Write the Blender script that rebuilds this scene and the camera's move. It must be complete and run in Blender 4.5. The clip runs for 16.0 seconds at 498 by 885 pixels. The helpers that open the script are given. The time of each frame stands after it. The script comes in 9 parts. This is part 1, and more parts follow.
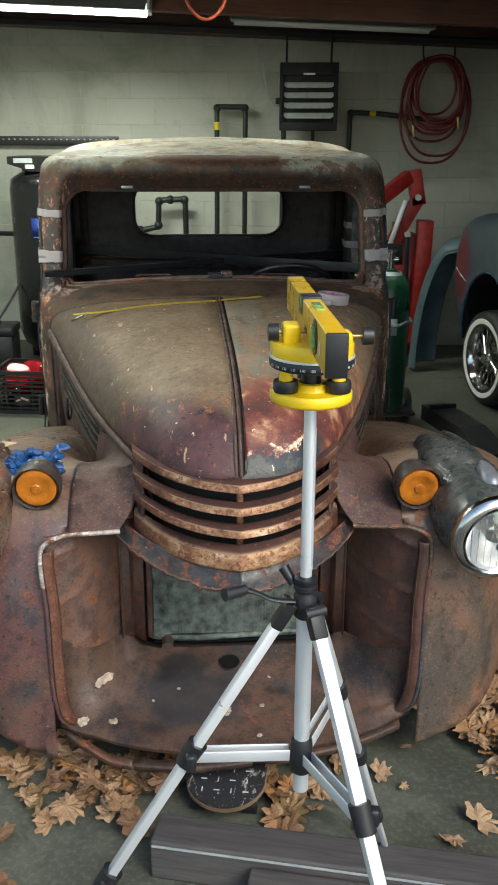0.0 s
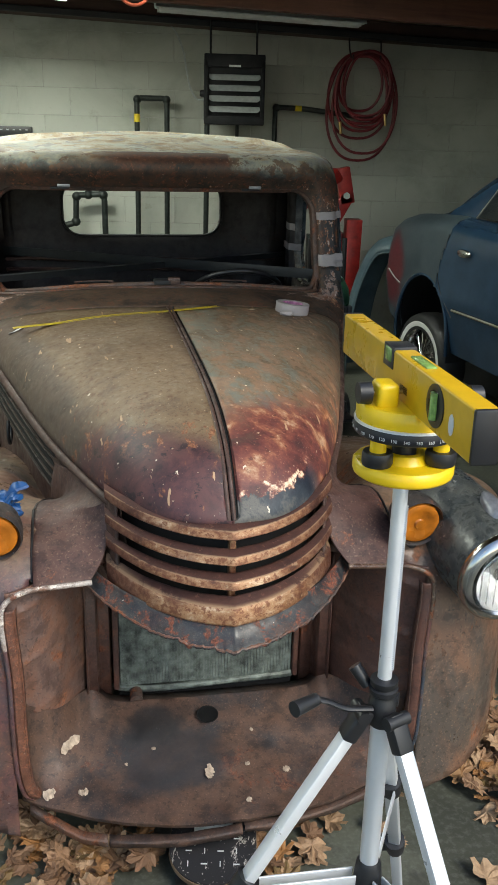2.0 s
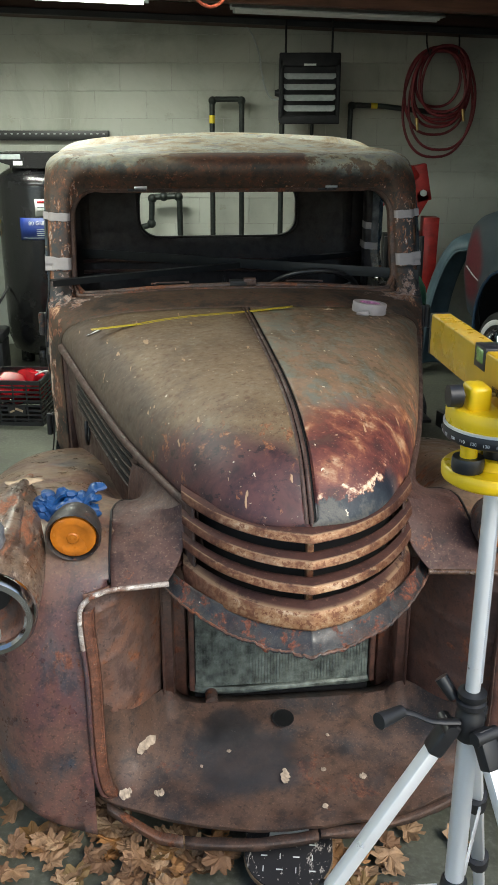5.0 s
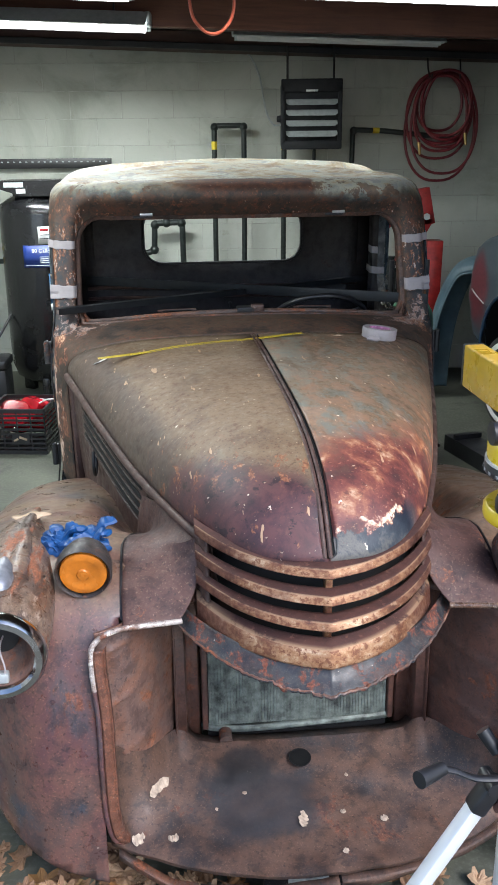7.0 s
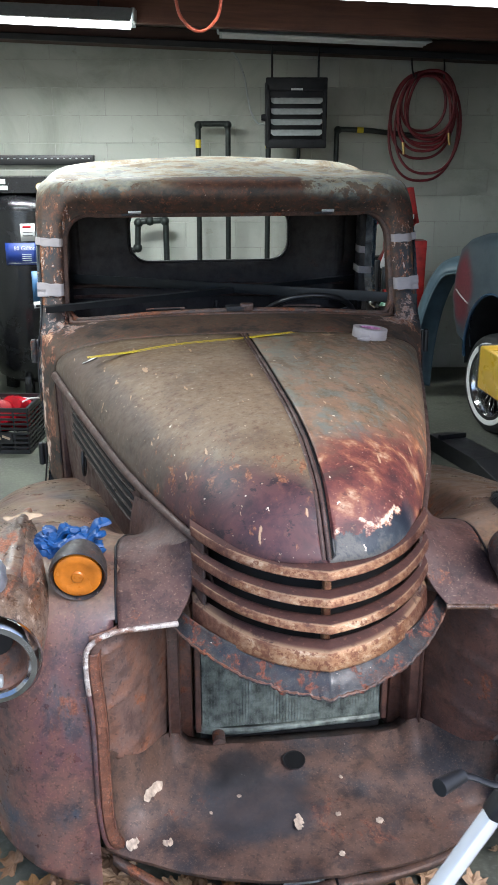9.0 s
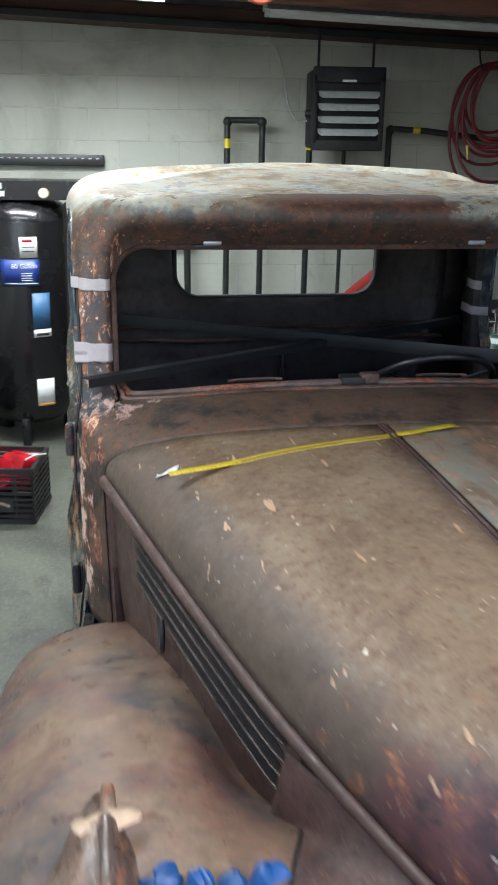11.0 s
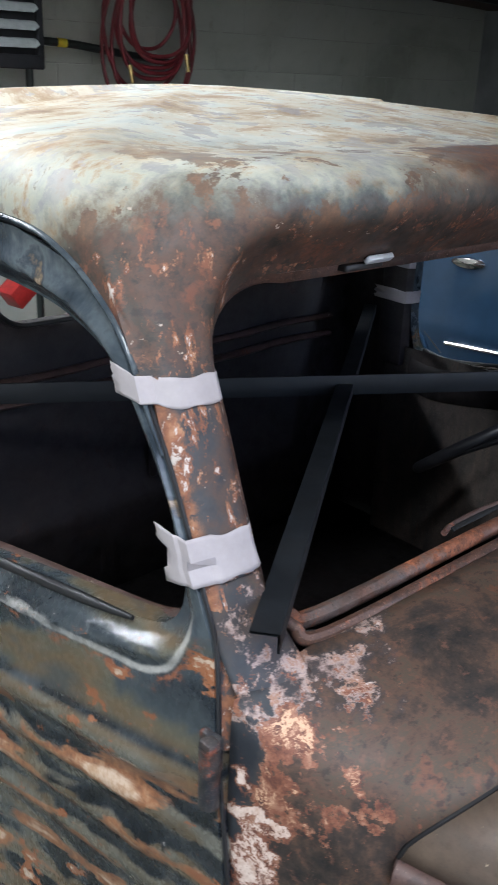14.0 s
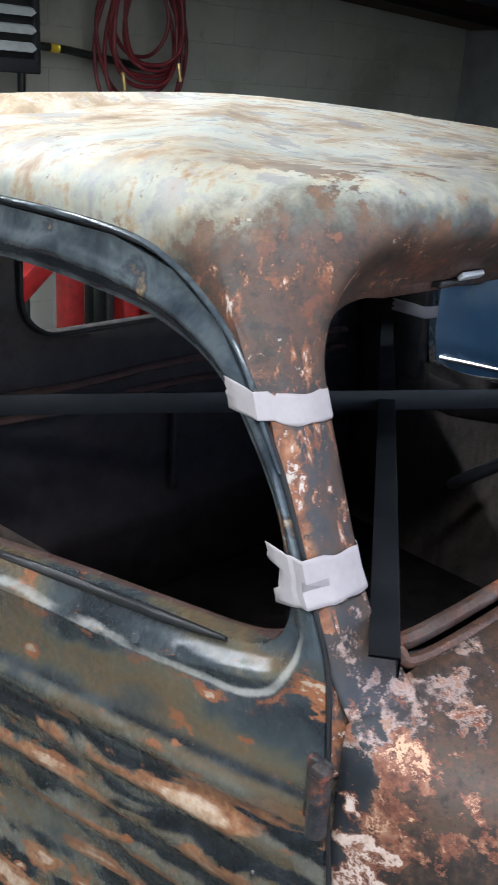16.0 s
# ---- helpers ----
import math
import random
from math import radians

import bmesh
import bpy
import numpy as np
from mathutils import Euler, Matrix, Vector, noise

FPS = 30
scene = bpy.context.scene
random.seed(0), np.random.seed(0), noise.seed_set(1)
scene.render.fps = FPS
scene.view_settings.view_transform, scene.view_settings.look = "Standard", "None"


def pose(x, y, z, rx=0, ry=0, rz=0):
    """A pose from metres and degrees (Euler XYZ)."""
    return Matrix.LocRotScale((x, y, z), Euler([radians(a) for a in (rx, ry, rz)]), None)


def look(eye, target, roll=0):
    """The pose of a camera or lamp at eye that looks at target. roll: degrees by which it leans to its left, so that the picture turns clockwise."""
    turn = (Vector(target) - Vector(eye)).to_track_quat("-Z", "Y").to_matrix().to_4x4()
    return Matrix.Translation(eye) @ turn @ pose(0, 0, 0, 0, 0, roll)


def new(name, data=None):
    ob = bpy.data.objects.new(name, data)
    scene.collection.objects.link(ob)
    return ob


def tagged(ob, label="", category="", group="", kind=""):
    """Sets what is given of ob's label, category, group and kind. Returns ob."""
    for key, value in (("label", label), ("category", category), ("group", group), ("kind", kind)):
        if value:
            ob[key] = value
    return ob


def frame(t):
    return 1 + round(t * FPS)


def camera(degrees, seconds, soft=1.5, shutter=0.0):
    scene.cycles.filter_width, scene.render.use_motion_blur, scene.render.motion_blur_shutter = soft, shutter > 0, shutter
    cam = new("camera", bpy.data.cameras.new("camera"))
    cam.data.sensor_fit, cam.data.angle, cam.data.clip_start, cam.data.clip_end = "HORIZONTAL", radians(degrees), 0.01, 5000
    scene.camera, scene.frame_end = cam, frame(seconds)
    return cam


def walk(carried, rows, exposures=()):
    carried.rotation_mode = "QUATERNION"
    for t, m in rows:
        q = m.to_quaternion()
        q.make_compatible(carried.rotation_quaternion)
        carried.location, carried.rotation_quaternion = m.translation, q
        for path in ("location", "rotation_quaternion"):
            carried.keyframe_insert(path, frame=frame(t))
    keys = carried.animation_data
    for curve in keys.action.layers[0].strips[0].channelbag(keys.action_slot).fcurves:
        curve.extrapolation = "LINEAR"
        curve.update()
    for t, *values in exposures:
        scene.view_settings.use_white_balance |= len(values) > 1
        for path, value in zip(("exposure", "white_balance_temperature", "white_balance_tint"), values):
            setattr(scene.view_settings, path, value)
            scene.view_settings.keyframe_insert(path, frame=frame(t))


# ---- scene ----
cam = camera(31.1, 16.0, shutter=0.5)
PATH = [
    (0, (0.112, 0.073, 1.772), (0.036, 1.961, 1.117), 0.2),
    (0.5, (0.04, 0.178, 1.779), (0.052, 2.061, 1.106), 1.4),
    (1, (-0.069, 0.301, 1.797), (0.026, 2.185, 1.134), 1.4),
    (1.5, (-0.089, 0.335, 1.793), (0.023, 2.22, 1.134), 1.3),
    (2, (-0.1, 0.339, 1.79), (0.043, 2.218, 1.121), 1.4),
    (2.5, (-0.11, 0.344, 1.788), (0.033, 2.225, 1.122), 1.0),
    (3, (-0.106, 0.347, 1.789), (0.024, 2.229, 1.126), 0.9),
    (3.5, (-0.108, 0.343, 1.791), (0.013, 2.226, 1.129), 0.9),
    (4, (-0.111, 0.349, 1.788), (-0.035, 2.234, 1.123), 0.7),
    (4.5, (-0.109, 0.356, 1.789), (-0.086, 2.241, 1.121), 0.4),
    (5, (-0.113, 0.361, 1.787), (-0.13, 2.245, 1.116), 0.0),
    (5.2, (-0.114, 0.37, 1.778), (-0.123, 2.253, 1.106), -0.0),
    (7.3, (-0.155, 0.422, 1.787), (-0.175, 2.325, 1.173), -0.7),
    (7.5, (-0.162, 0.412, 1.787), (-0.179, 2.317, 1.175), -0.7),
    (8, (-0.163, 0.419, 1.786), (-0.169, 2.322, 1.171), -0.6),
    (8.5, (-0.166, 0.422, 1.787), (-0.151, 2.327, 1.176), -0.3),
    (9, (-0.185, 0.441, 1.784), (-0.157, 2.34, 1.16), -0.1),
    (9.5, (-0.236, 0.578, 1.768), (-0.269, 2.479, 1.148), -0.8),
    (10, (-0.282, 0.854, 1.81), (-0.383, 2.761, 1.216), -1.5),
    (10.2, (-0.325, 0.956, 1.814), (-0.408, 2.857, 1.2), -0.8),
    (12.3, (-1.121, 2.564, 1.772), (-0.572, 4.379, 1.134), 0.4),
    (12.5, (-1.19, 2.68, 1.769), (-0.562, 4.461, 1.109), 0.8),
    (13, (-1.256, 2.929, 1.756), (-0.498, 4.648, 1.069), 1.3),
    (13.5, (-1.303, 3.097, 1.756), (-0.351, 4.704, 1.039), 2.0),
    (14, (-1.425, 3.221, 1.752), (-0.289, 4.69, 1.01), 2.0),
    (14.5, (-1.492, 3.283, 1.751), (-0.26, 4.686, 1.033), 3.1),
    (15, (-1.518, 3.308, 1.748), (-0.242, 4.678, 1.042), 3.9),
    (15.5, (-1.533, 3.33, 1.744), (-0.274, 4.71, 1.029), 3.9),
    (16, (-1.544, 3.347, 1.743), (-0.327, 4.763, 1.026), 3.7),
]
walk(cam, [(t, look(eye, target, roll)) for t, eye, target, roll in PATH],
     exposures=[(0.0, 0.95, 6850, 4), (3.0, 0.95, 6800, 5), (5.0, 0.92, 6800, 5), (7.4, 1.43, 6060, 13), (10.2, 1.35, 6060, 13), (12.4, 1.43, 5960, 18), (14.0, 1.48, 5850, 18), (16.0, 1.54, 5850, 18)])

# ---------------------------------------------------------------- light
world = bpy.data.worlds.new("sky")
scene.world = world
world.use_nodes = True
wn = world.node_tree
sky = wn.nodes.new("ShaderNodeTexSky")
sky.sky_type, sky.sun_disc = "NISHITA", False
sky.sun_elevation, sky.sun_rotation = radians(42), radians(141)
wn.nodes["Background"].inputs["Strength"].default_value = 0.15
wn.links.new(sky.outputs["Color"], wn.nodes["Background"].inputs["Color"])


def lamp(name, kind, m, power, color, size=(1, 1), angle=0.0):
    data = bpy.data.lights.new(name, kind)
    data.energy, data.color = power, color
    if kind == "AREA":
        data.shape, data.size, data.size_y = "RECTANGLE", *size
    if kind == "SUN":
        data.angle = angle
    ob = new(name, data)
    ob.matrix_world = m
    return ob


lamp("sun", "SUN", look((4.8, -6, 7), (0, 0, 0)), 1.55, (1.0, 0.97, 0.93), angle=radians(30))
# last row: added fill without a fixture, lights the cab's left side
TUBES_AND_FILL = [((-1.46, 6.26, 2.50), 1.3, 88, 180), ((-1.50, 5.26, 2.50), 1.3, 8, 180), ((0.50, 5.52, 2.55), 1.55, 19, 120), ((-1.75, 3.3, 2.50), 1.3, 20, 180)]
for (x, y, z), length, watts, spread in TUBES_AND_FILL:
    tube_and_fill_lamp = lamp("tube_and_fill_light", "AREA", pose(x, y, z, 0, 2.4, 0), watts, (0.95, 1.0, 0.93), (length, 0.14))
    tube_and_fill_lamp.data.spread = radians(spread)

# ---------------------------------------------------------------- materials
def nodes_of(name):
    m = bpy.data.materials.new(name)
    m.use_nodes = True
    nt = m.node_tree
    b = nt.nodes["Principled BSDF"]
    co = nt.nodes.new("ShaderNodeTexCoord")
    return m, nt, b, co.outputs["Object"]


def noise_at(nt, vec, scale, detail=5.0, rough=0.6, stretch=None, warp=0.0, offset=0.0):
    if stretch or offset:
        mp = nt.nodes.new("ShaderNodeMapping")
        mp.inputs["Scale"].default_value = stretch or (1, 1, 1)
        mp.inputs["Location"].default_value = (offset, offset * 0.7, -offset)
        nt.links.new(vec, mp.inputs["Vector"])
        vec = mp.outputs["Vector"]
    n = nt.nodes.new("ShaderNodeTexNoise")
    n.inputs["Scale"].default_value, n.inputs["Detail"].default_value = scale, detail
    n.inputs["Roughness"].default_value, n.inputs["Distortion"].default_value = rough, warp
    nt.links.new(vec, n.inputs["Vector"])
    return n.outputs["Fac"]


def ramp(nt, fac, stops, linear=True):
    r = nt.nodes.new("ShaderNodeValToRGB")
    r.color_ramp.interpolation = "LINEAR" if linear else "EASE"
    els = r.color_ramp.elements
    while len(els) < len(stops):
        els.new(0.5)
    for e, (p, c) in zip(els, stops):
        e.position = p
        e.color = (*c, 1) if isinstance(c, tuple) else (c, c, c, 1)
    nt.links.new(fac, r.inputs["Fac"])
    return r.outputs["Color"]


def mixed(nt, fac, a, b):
    n = nt.nodes.new("ShaderNodeMix")
    n.data_type = "RGBA"
    for socket, v in ((n.inputs[0], fac), (n.inputs[6], a), (n.inputs[7], b)):
        if isinstance(v, (int, float)):
            socket.default_value = v if socket == n.inputs[0] else (v, v, v, 1)
        elif isinstance(v, tuple):
            socket.default_value = (*v, 1)
        else:
            nt.links.new(v, socket)
    return n.outputs[2]


def mathn(nt, op, a, b=0.0, c=None):
    n = nt.nodes.new("ShaderNodeMath")
    n.operation = op
    for i, v in enumerate((a, b, c)):
        if v is None:
            continue
        if isinstance(v, (int, float)):
            n.inputs[i].default_value = v
        else:
            nt.links.new(v, n.inputs[i])
    return n.outputs[0]


def axis(nt, vec, k):
    n = nt.nodes.new("ShaderNodeSeparateXYZ")
    nt.links.new(vec, n.inputs[0])
    return n.outputs[k]


def span(nt, val, lo, hi):
    """0 below lo, 1 above hi."""
    n = nt.nodes.new("ShaderNodeMapRange")
    n.interpolation_type = "SMOOTHSTEP"
    n.inputs["From Min"].default_value, n.inputs["From Max"].default_value = lo, hi
    nt.links.new(val, n.inputs["Value"])
    return n.outputs["Result"]


def bump(nt, b, height, strength, distance=0.01):
    n = nt.nodes.new("ShaderNodeBump")
    n.inputs["Strength"].default_value, n.inputs["Distance"].default_value = strength, distance
    nt.links.new(height, n.inputs["Height"])
    nt.links.new(n.outputs["Normal"], b.inputs["Normal"])


def deepen(nt, col, power=1.2, gain=1.66):
    """Richer paint: deeper darks, clearer pale tones, more colour."""
    g = nt.nodes.new("ShaderNodeGamma")
    g.inputs["Gamma"].default_value = power
    nt.links.new(col, g.inputs["Color"])
    n = nt.nodes.new("ShaderNodeMix")
    n.data_type, n.blend_type, n.clamp_result = "RGBA", "MULTIPLY", True
    n.inputs[0].default_value = 1.0
    n.inputs[7].default_value = (gain, gain, gain, 1)
    nt.links.new(g.outputs["Color"], n.inputs[6])
    return n.outputs[2]


def plain(name, color, rough=0.5, metal=0.0, grain=0.12, scale=30.0, relief=0.1):
    m, nt, b, co = nodes_of(name)
    f = noise_at(nt, co, scale)
    dark = tuple(c * (1 - grain * 1.6) for c in color)
    lite = tuple(min(1, c * (1 + grain)) for c in color)
    nt.links.new(ramp(nt, f, [(0.3, dark), (0.7, lite)]), b.inputs["Base Color"])
    g = noise_at(nt, co, scale * 0.3, offset=3.1)
    nt.links.new(ramp(nt, g, [(0.3, max(0.03, rough - 0.1)), (0.7, min(1, rough + 0.1))]), b.inputs["Roughness"])
    b.inputs["Metallic"].default_value = metal
    if relief:
        bump(nt, b, f, relief, 0.003)
    return m


def weathered(name, tones, rust, bare, fleck=(0.50, 0.44, 0.37), rust_at=0.52, bare_at=0.62, fleck_at=0.69, rough=0.55,
              scale=4.0, stretch=None, streak=None, dusty=None, bare_mix=0.8):
    """Old paint: a ground of several tones, rust blotches, bare worn patches and small pale chips."""
    m, nt, b, co = nodes_of(name)
    n0 = noise_at(nt, co, scale, 9, 0.66, stretch, 0.3)
    step = 0.28 / max(1, len(tones) - 1)
    col = ramp(nt, n0, [(0.36 + step * i, c) for i, c in enumerate(tones)])
    fine = noise_at(nt, co, scale * 22, 6, 0.7, None, 0, 2.0)
    n1 = noise_at(nt, co, scale * 2.1, 10, 0.72, streak or stretch, 0.25, 5.3)
    k1 = span(nt, n1, rust_at, rust_at + 0.07)
    col = mixed(nt, k1, col, ramp(nt, fine, [(0.35, tuple(c * 0.45 for c in rust)), (0.52, rust), (0.68, tuple(c * 1.5 for c in rust))]))
    n2 = noise_at(nt, co, scale * 3.3, 12, 0.78, streak, 0.2, 9.7)
    k2 = span(nt, n2, bare_at, bare_at + 0.06)
    col = mixed(nt, mathn(nt, "MULTIPLY", k2, bare_mix), col, ramp(nt, fine, [(0.35, tuple(c * 0.7 for c in bare)), (0.65, bare)]))
    # dark pitting and pale specks
    pit = noise_at(nt, co, scale * 34, 4, 0.65, None, 0, 26.0)
    col = mixed(nt, mathn(nt, "MULTIPLY", span(nt, pit, 0.56, 0.68), 0.6), col, (0.016, 0.012, 0.011))
    n3 = noise_at(nt, co, scale * 13, 5, 0.62, None, 0, 14.2)
    k3 = span(nt, n3, fleck_at, fleck_at + 0.025)
    col = mixed(nt, mathn(nt, "MULTIPLY", k3, 0.85), col, fleck)
    tiny = noise_at(nt, co, scale * 60, 4, 0.7, None, 0, 41.0)
    col = mixed(nt, mathn(nt, "MULTIPLY", span(nt, tiny, 0.55, 0.68), 0.35), col, tuple(min(1, c * 1.25) for c in bare))
    mott = noise_at(nt, co, scale * 6, 8, 0.72, None, 0.2, 47.0)
    col = mixed(nt, mathn(nt, "MULTIPLY", span(nt, mott, 0.50, 0.40), 0.45), col, tuple(c * 0.55 for c in tones[0]))
    if dusty:
        geo = nt.nodes.new("ShaderNodeNewGeometry")
        up = axis(nt, geo.outputs["Normal"], 2)
        amount = mathn(nt, "MULTIPLY", span(nt, up, 0.45, 1.0), ramp(nt, noise_at(nt, co, 6, 8, 0.7, None, 0.3, 21.0), [(0.36, 0.15), (0.64, 0.95)]))
        col = mixed(nt, amount, col, ramp(nt, noise_at(nt, co, 60, 4, 0.65), [(0.36, tuple(c * 0.7 for c in dusty)), (0.64, tuple(c * 1.15 for c in dusty))]))
    nt.links.new(deepen(nt, col), b.inputs["Base Color"])
    r0 = noise_at(nt, co, scale * 5, 8, 0.65, None, 0, 30.0)
    rr = ramp(nt, r0, [(0.35, rough - 0.18), (0.65, rough + 0.2)])
    nt.links.new(mixed(nt, k1, rr, 0.8), b.inputs["Roughness"])
    grit = noise_at(nt, co, 160, 4, 0.6)
    dent = noise_at(nt, co, 9, 2, 0.5, None, 0, 60.0)
    h = mathn(nt, "ADD", mathn(nt, "MULTIPLY", grit, 0.22), mathn(nt, "MULTIPLY", mathn(nt, "ADD", k1, k3), 0.30))
    h = mathn(nt, "ADD", h, mathn(nt, "MULTIPLY", dent, 1.2))
    bump(nt, b, h, 0.22, 0.005)
    return m


M_CAB = weathered("cab_paint", [(0.030, 0.022, 0.020), (0.070, 0.040, 0.030), (0.090, 0.052, 0.038), (0.042, 0.032, 0.030)], (0.15, 0.060, 0.034), (0.26, 0.16, 0.11), rust_at=0.55, bare_at=0.66, fleck_at=0.73, scale=5)
M_FENDER = weathered("fender_paint", [(0.030, 0.038, 0.052), (0.074, 0.057, 0.062), (0.094, 0.048, 0.049), (0.118, 0.063, 0.052), (0.086, 0.056, 0.050), (0.042, 0.051, 0.064)],
                     (0.15, 0.062, 0.040), (0.26, 0.15, 0.09), rust_at=0.640, bare_at=0.68, fleck_at=0.72, scale=2.8, stretch=(1.2, 1.2, 0.6), rough=0.40, dusty=(0.175, 0.130, 0.088))
M_FENDERRUST = weathered("brown_fender_paint", [(0.050, 0.044, 0.042), (0.110, 0.068, 0.050), (0.150, 0.085, 0.056), (0.125, 0.080, 0.058), (0.078, 0.064, 0.054)],
                         (0.23, 0.095, 0.045), (0.28, 0.18, 0.12), rust_at=0.585, bare_at=0.68, fleck_at=0.72, scale=2.8, stretch=(1.2, 1.2, 0.6), rough=0.42, dusty=(0.185, 0.135, 0.092))
M_SKIRT = weathered("skirt_paint", [(0.010, 0.013, 0.017), (0.036, 0.024, 0.022), (0.040, 0.039, 0.039), (0.017, 0.020, 0.025), (0.062, 0.034, 0.026)], (0.14, 0.048, 0.027), (0.24, 0.19, 0.15), rust_at=0.52, bare_at=0.66, fleck_at=0.70, scale=8, rough=0.48)
M_APRON = weathered("apron_paint", [(0.032, 0.028, 0.029), (0.066, 0.042, 0.034), (0.096, 0.058, 0.042), (0.076, 0.048, 0.038), (0.040, 0.035, 0.036)], (0.120, 0.054, 0.034),
                    (0.20, 0.13, 0.09), rust_at=0.58, bare_at=0.69, fleck_at=0.725, scale=3.4, rough=0.6)
M_PANEL = weathered("inner_panel_paint", [(0.085, 0.042, 0.031), (0.145, 0.075, 0.050), (0.075, 0.060, 0.054), (0.12, 0.06, 0.04)], (0.17, 0.068, 0.034),
                    (0.17, 0.12, 0.10), bare_at=0.70, fleck_at=0.8, scale=4, rough=0.5)
M_SIDE = weathered("hood_side_paint", [(0.055, 0.033, 0.028), (0.078, 0.046, 0.038), (0.058, 0.038, 0.032)], (0.13, 0.05, 0.03), (0.16, 0.11, 0.08),
                   rust_at=0.6, bare_at=0.72, scale=4)


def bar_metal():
    """Rusty plated bars: darker red upward faces, golden front faces, redder ends."""
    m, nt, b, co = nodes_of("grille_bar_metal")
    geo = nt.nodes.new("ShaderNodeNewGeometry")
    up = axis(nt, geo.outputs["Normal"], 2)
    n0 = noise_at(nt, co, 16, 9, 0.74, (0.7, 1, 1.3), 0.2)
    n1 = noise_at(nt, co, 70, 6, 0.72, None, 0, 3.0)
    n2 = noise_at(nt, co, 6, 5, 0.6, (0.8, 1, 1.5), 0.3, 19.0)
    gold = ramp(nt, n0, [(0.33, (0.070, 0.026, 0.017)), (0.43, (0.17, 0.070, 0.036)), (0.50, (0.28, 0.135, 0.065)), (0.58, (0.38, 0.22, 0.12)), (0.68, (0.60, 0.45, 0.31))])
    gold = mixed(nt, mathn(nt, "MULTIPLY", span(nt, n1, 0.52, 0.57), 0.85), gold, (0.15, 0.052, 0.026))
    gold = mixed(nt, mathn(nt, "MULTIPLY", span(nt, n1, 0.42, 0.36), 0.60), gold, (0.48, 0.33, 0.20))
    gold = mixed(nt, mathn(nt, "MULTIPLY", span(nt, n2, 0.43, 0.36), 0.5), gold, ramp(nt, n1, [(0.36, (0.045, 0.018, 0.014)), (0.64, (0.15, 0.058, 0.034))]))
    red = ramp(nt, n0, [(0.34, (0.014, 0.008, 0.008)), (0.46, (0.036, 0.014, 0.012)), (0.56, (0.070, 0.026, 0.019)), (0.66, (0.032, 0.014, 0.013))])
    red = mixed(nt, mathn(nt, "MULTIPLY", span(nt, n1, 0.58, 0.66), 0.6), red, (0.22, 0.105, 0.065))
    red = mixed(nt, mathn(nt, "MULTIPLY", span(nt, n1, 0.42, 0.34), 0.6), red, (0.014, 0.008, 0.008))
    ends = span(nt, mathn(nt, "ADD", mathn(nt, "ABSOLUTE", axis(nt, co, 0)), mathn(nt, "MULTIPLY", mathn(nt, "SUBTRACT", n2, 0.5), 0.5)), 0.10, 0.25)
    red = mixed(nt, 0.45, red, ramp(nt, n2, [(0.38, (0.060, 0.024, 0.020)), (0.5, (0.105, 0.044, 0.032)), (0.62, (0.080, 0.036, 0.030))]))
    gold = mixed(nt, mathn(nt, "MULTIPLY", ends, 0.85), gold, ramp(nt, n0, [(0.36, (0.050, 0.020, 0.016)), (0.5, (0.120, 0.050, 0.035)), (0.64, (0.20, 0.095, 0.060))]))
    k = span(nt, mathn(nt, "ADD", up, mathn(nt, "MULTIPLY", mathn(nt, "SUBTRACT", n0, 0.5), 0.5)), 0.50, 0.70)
    # worn crest, its highlight painted in as a paler band
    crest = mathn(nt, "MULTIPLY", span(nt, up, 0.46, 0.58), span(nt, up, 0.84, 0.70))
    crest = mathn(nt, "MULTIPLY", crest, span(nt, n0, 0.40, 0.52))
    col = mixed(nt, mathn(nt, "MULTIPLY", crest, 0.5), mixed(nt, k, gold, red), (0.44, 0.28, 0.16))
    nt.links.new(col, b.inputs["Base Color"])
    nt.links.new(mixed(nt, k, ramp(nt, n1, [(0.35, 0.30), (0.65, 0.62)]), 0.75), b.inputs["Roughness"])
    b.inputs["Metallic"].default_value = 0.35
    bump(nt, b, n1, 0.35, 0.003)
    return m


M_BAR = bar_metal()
M_CATWALK = weathered("catwalk_paint", [(0.046, 0.024, 0.022), (0.070, 0.037, 0.032), (0.086, 0.048, 0.039), (0.060, 0.031, 0.028), (0.076, 0.044, 0.036)], (0.20, 0.082, 0.042), (0.24, 0.17, 0.12),
                      rust_at=0.60, bare_at=0.70, fleck_at=0.73, scale=2.8, rough=0.62)
M_YELLOWEDGE = weathered("old_yellow_paint", [(0.16, 0.105, 0.022), (0.24, 0.165, 0.035), (0.13, 0.080, 0.030)], (0.13, 0.055, 0.03), (0.22, 0.17, 0.09), scale=9, rough=0.5)
M_LIP = weathered("pitted_lip_rust", [(0.070, 0.030, 0.020), (0.115, 0.050, 0.032), (0.080, 0.036, 0.026)], (0.17, 0.075, 0.045), (0.34, 0.25, 0.18), rust_at=0.50, bare_at=0.64, fleck_at=0.70, scale=14, rough=0.5)
M_LOUVER = weathered("louver_paint", [(0.030, 0.024, 0.021), (0.055, 0.040, 0.033), (0.085, 0.068, 0.057)], (0.10, 0.045, 0.03), (0.36, 0.33, 0.29), rust_at=0.60, bare_at=0.61, scale=8, stretch=(1, 0.4, 1), rough=0.4)
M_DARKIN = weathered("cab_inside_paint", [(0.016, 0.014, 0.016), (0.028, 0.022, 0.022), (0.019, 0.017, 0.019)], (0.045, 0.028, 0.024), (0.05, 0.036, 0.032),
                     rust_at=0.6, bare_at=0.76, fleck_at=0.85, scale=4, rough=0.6)

